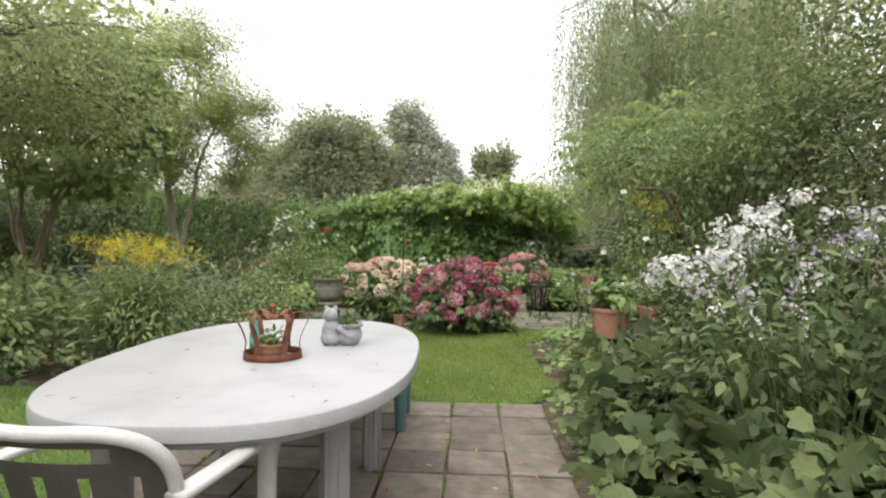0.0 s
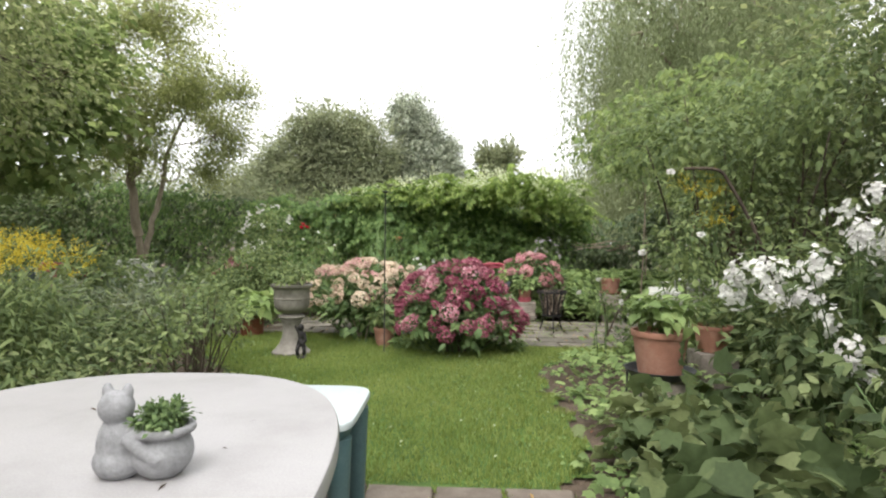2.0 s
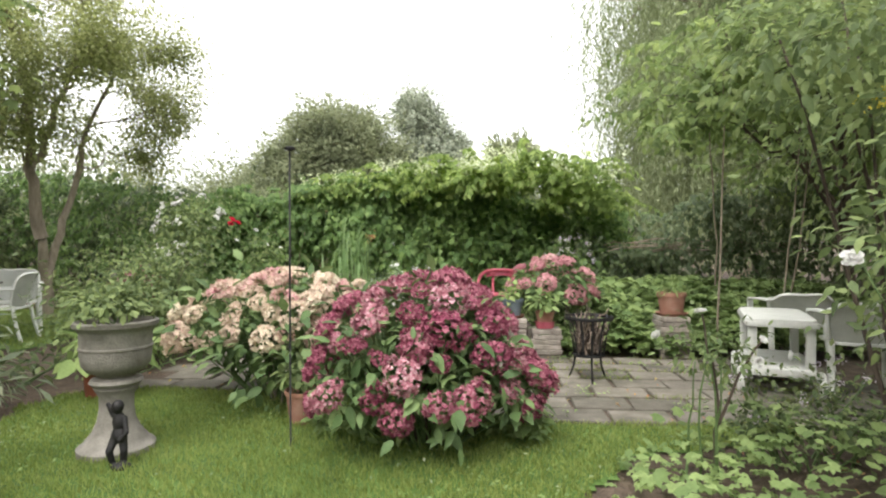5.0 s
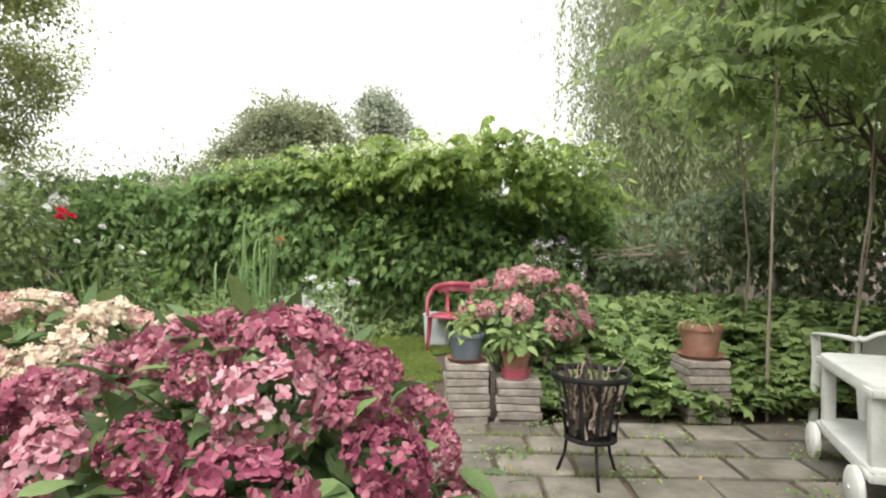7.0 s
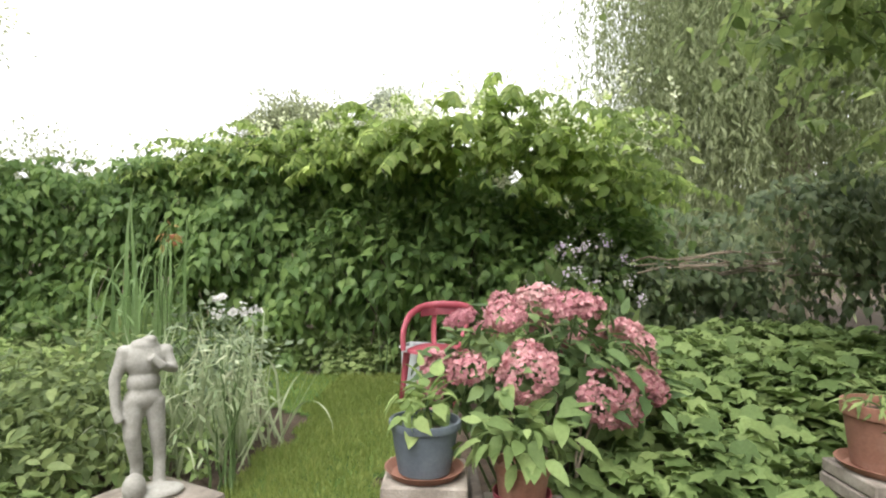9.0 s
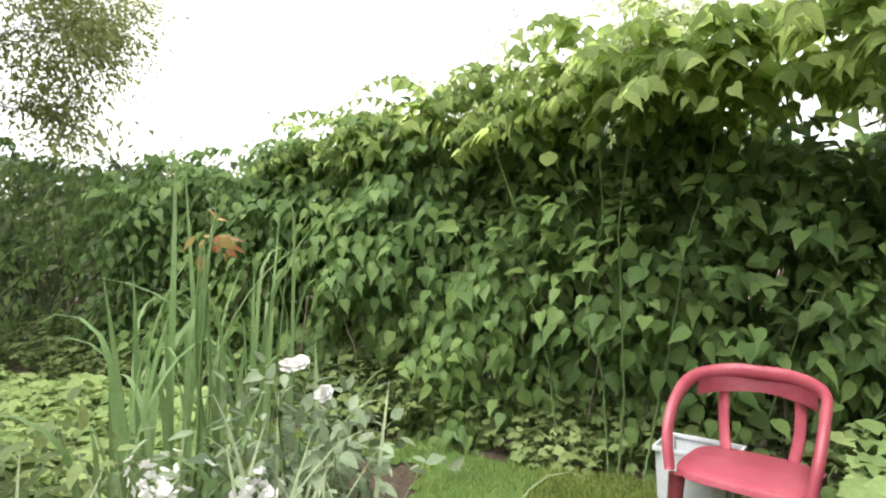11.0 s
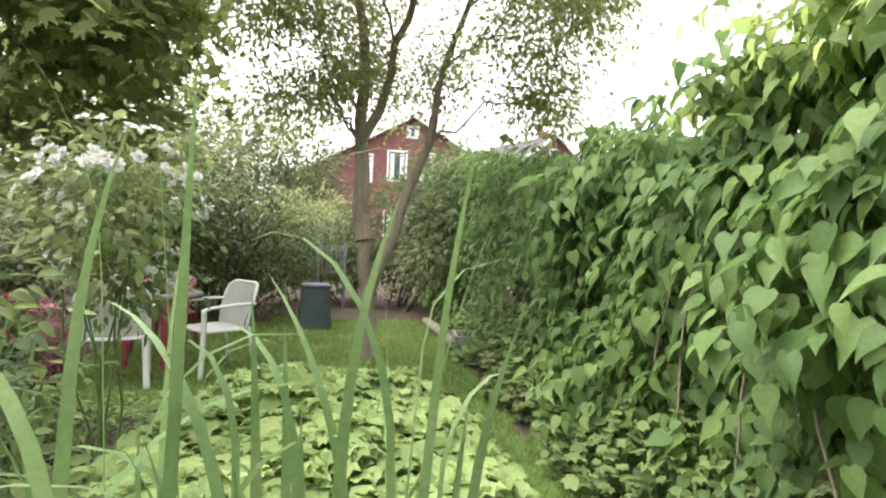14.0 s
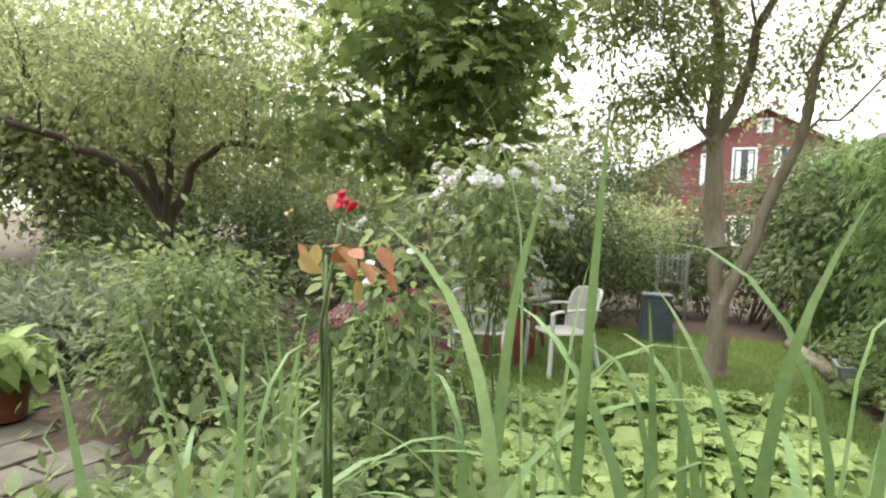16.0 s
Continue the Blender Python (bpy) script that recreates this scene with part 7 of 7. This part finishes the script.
# ---- houses ----
def house(name, label, x, y, half, eave, ridge, length, turn, windows, left_low=None):
    """A brick house whose gable looks along +x, at its own origin."""
    ob = thing(name, label, "house", (x, y, 0), turn)
    lo = left_low or eave
    lw = half if left_low is None else half * (ridge - left_low) / (ridge - eave)
    bm = bmesh.new()
    front = [(0, -lw, 0), (0, half, 0), (0, half, eave), (0, 0, ridge), (0, -lw, lo)]
    f = [bm.verts.new(p) for p in front]
    b = [bm.verts.new((p[0] - length, p[1], p[2])) for p in front]
    bm.faces.new(f)
    bm.faces.new(b[::-1])
    for i in range(5):
        bm.faces.new((f[i], f[(i + 1) % 5], b[(i + 1) % 5], b[i]))
    part("wall", bm, M_BRICK, ob, smooth=False)
    for (y0, z0), (y1, z1) in (((0, ridge), (half + 0.4, eave - 0.4 * (ridge - eave) / half)), ((0, ridge), (-lw - 0.4, lo - 0.4 * (ridge - lo) / lw))):
        bm = bmesh.new()
        vs = [bm.verts.new(p) for p in ((0.45, y0, z0 + 0.05), (0.45, y1, z1 + 0.05), (-length - 0.3, y1, z1 + 0.05), (-length - 0.3, y0, z0 + 0.05))]
        bm.faces.new(vs)
        bmesh.ops.solidify(bm, geom=bm.faces[:], thickness=-0.18)
        part("roof", bm, M_ROOF, ob, smooth=False)
        V, F = ribbon([(0.48, y0, z0 - 0.02), (0.48, (y0 + y1) / 2, (z0 + z1) / 2 - 0.02), (0.48, y1, z1 - 0.02)], 0.05, 0.28)
        hang("bargeboard", raw_mesh("bargeboard", V, F, M_TRIM), ob, label="white bargeboard")
    for wy, wz, ww, wh in windows:
        bm = bmesh.new()
        for x0, x1, y0, y1 in ((wy - ww / 2, wy + ww / 2, wz, wz + 0.12), (wy - ww / 2, wy + ww / 2, wz + wh - 0.12, wz + wh), (wy - ww / 2, wy - ww / 2 + 0.12, wz + 0.12, wz + wh - 0.12), (wy + ww / 2 - 0.12, wy + ww / 2, wz + 0.12, wz + wh - 0.12)):
            box(bm, 0.003, x0, y0, 0.10, x1, y1, 0.01, 1)
        win = part("window", bm, M_TRIM, ob, "white window frame")
        bm = bmesh.new()
        box(bm, 0.004, wy - ww / 2 + 0.12, wz + 0.12, 0.05, wy + ww / 2 - 0.12, wz + wh - 0.12)
        part("pane", bm, M_GLASS, win)
        for s in (-1, 1):
            bm = bmesh.new()
            box(bm, 0.051, wy + s * ww * 0.24 - ww * 0.1, wz + 0.14, 0.06, wy + s * ww * 0.24 + ww * 0.1, wz + wh - 0.2)
            part("curtain", bm, M_TRIM, win, "white curtain behind the glass")
    bm = bmesh.new()
    box(bm, -2.4, 0.3, ridge - 0.6, -1.9, 0.8, ridge + 0.7, 0.03, 1)
    part("chimney", bm, M_BRICK, ob)
    return ob


house("brick_house", "two-storey red brick house with white-trimmed gable", -34, 16.2, 5.6, 5.4, 8.5, 9, 0, [(0.0, 7.15, 0.75, 0.75), (-0.85, 4.55, 1.2, 1.85), (0.95, 4.55, 0.9, 1.85), (-2.6, 4.4, 0.7, 1.7), (-0.85, 1.2, 1.4, 1.6), (2.4, 4.5, 1.0, 1.6)], 4.3)
house("brick_house", "farther red brick house with grey roof", -47, 29.6, 3.6, 8.0, 10.6, 9, 20, [(0.0, 8.6, 0.9, 0.8), (-2.4, 6.6, 1.0, 1.4), (1.2, 5.6, 1.0, 1.6)])
gar = thing("garage", "long low garage with an orange-brown fascia", "building", (-8.2, 30, 0))
bm = bmesh.new()
box(bm, -2.2, 0, 0, 2.4, 5, 2.55)
part("wall", bm, M_BRICK, gar, smooth=False)
bm = bmesh.new()
box(bm, -2.4, -0.2, 2.55, 2.6, 5.2, 2.95, 0.03, 1)
part("fascia", bm, M_ORANGE, gar, "orange-brown fascia", False)
shed = thing("shed", "pale flat-roofed shed beyond the hedge", "building", (-1.6, 34, 0))
bm = bmesh.new()
box(bm, -1.3, 0, 0, 1.3, 4, 3.5)
part("wall", bm, M_TRIM, shed, smooth=False)
bm = bmesh.new()
box(bm, -1.5, -0.2, 3.5, 1.5, 4.2, 3.75, 0.03, 1)
part("roof", bm, M_ZINC, shed, smooth=False)


# ---- paving: single pieces ----
def paved(name, label, mat, x0, y0, nx, ny, w, d, gap, seed, shift=0.0, thick=0.04, keep=None, turn=1.2):
    g = np.random.default_rng(seed)
    ob = tagged(new(name), label, "paving", kind="structure")
    shapes = []
    for i in range(6):
        bm = bmesh.new()
        vs = box(bm, -(w - gap) / 2, -(d - gap) / 2, -thick, (w - gap) / 2, (d - gap) / 2, 0.0, 0.006, 1)
        for v in bm.verts:
            v.co += Vector((g.normal(0, 0.0022), g.normal(0, 0.0022), g.normal(0, 0.0012)))
        me = bpy.data.meshes.new(name + "_piece")
        bm.to_mesh(me)
        bm.free()
        me.materials.append(mat)
        shapes.append(me)
    for j in range(ny):
        for i in range(nx):
            x, y = x0 + (i + 0.5 + shift * (j % 2)) * w, y0 + (j + 0.5) * d
            if keep is None or keep(x, y):
                hang("tile" if name == "terrace" else "paver", shapes[g.integers(6)], ob, pose(x + g.normal(0, 0.003), y + g.normal(0, 0.003), 0.012 + g.normal(0, 0.003), g.normal(0, 0.4), g.normal(0, 0.4), g.normal(0, turn * 0.5)))
    return ob


paved("terrace", "grey-brown square concrete tiles with dirty joints", M_TILE, -1.675, -2.615, 7, 21, 0.335, 0.335, 0.012, 551)
paved("patio", "uneven worn stone pavers with weeds in the joints", M_PAVER, -2.75, 8.32, 14, 7, 0.44, 0.315, 0.03, 552, 0.5, 0.04, lambda x, y: x < 3.6 and (y > 8.95 or x > 0.5), 4.0)
g = np.random.default_rng(553)
P = []
for i in range(60):
    x, y = g.uniform(-2.4, 3.2), 8.95 + 0.315 * g.integers(0, 6)
    P.append(np.column_stack([x + g.normal(0, 0.14, 60), y + g.normal(0, 0.03, 60), np.full(60, 0.008)]))
for i in range(40):
    x, y = -1.675 + 0.335 * g.integers(0, 8), g.uniform(2.2, 4.4)
    P.append(np.column_stack([x + g.normal(0, 0.008, 14), y + g.normal(0, 0.06, 14), np.full(14, 0.006)]))
V, F = blades(g, np.vstack(P), 0.04, 0.005, 0.8, 2, 0.3)
tagged(new("joint_weeds", raw_mesh("joint_weeds", V, F, M_GRASS)), "moss and grass growing in the paving joints", "weeds", kind="stuff")
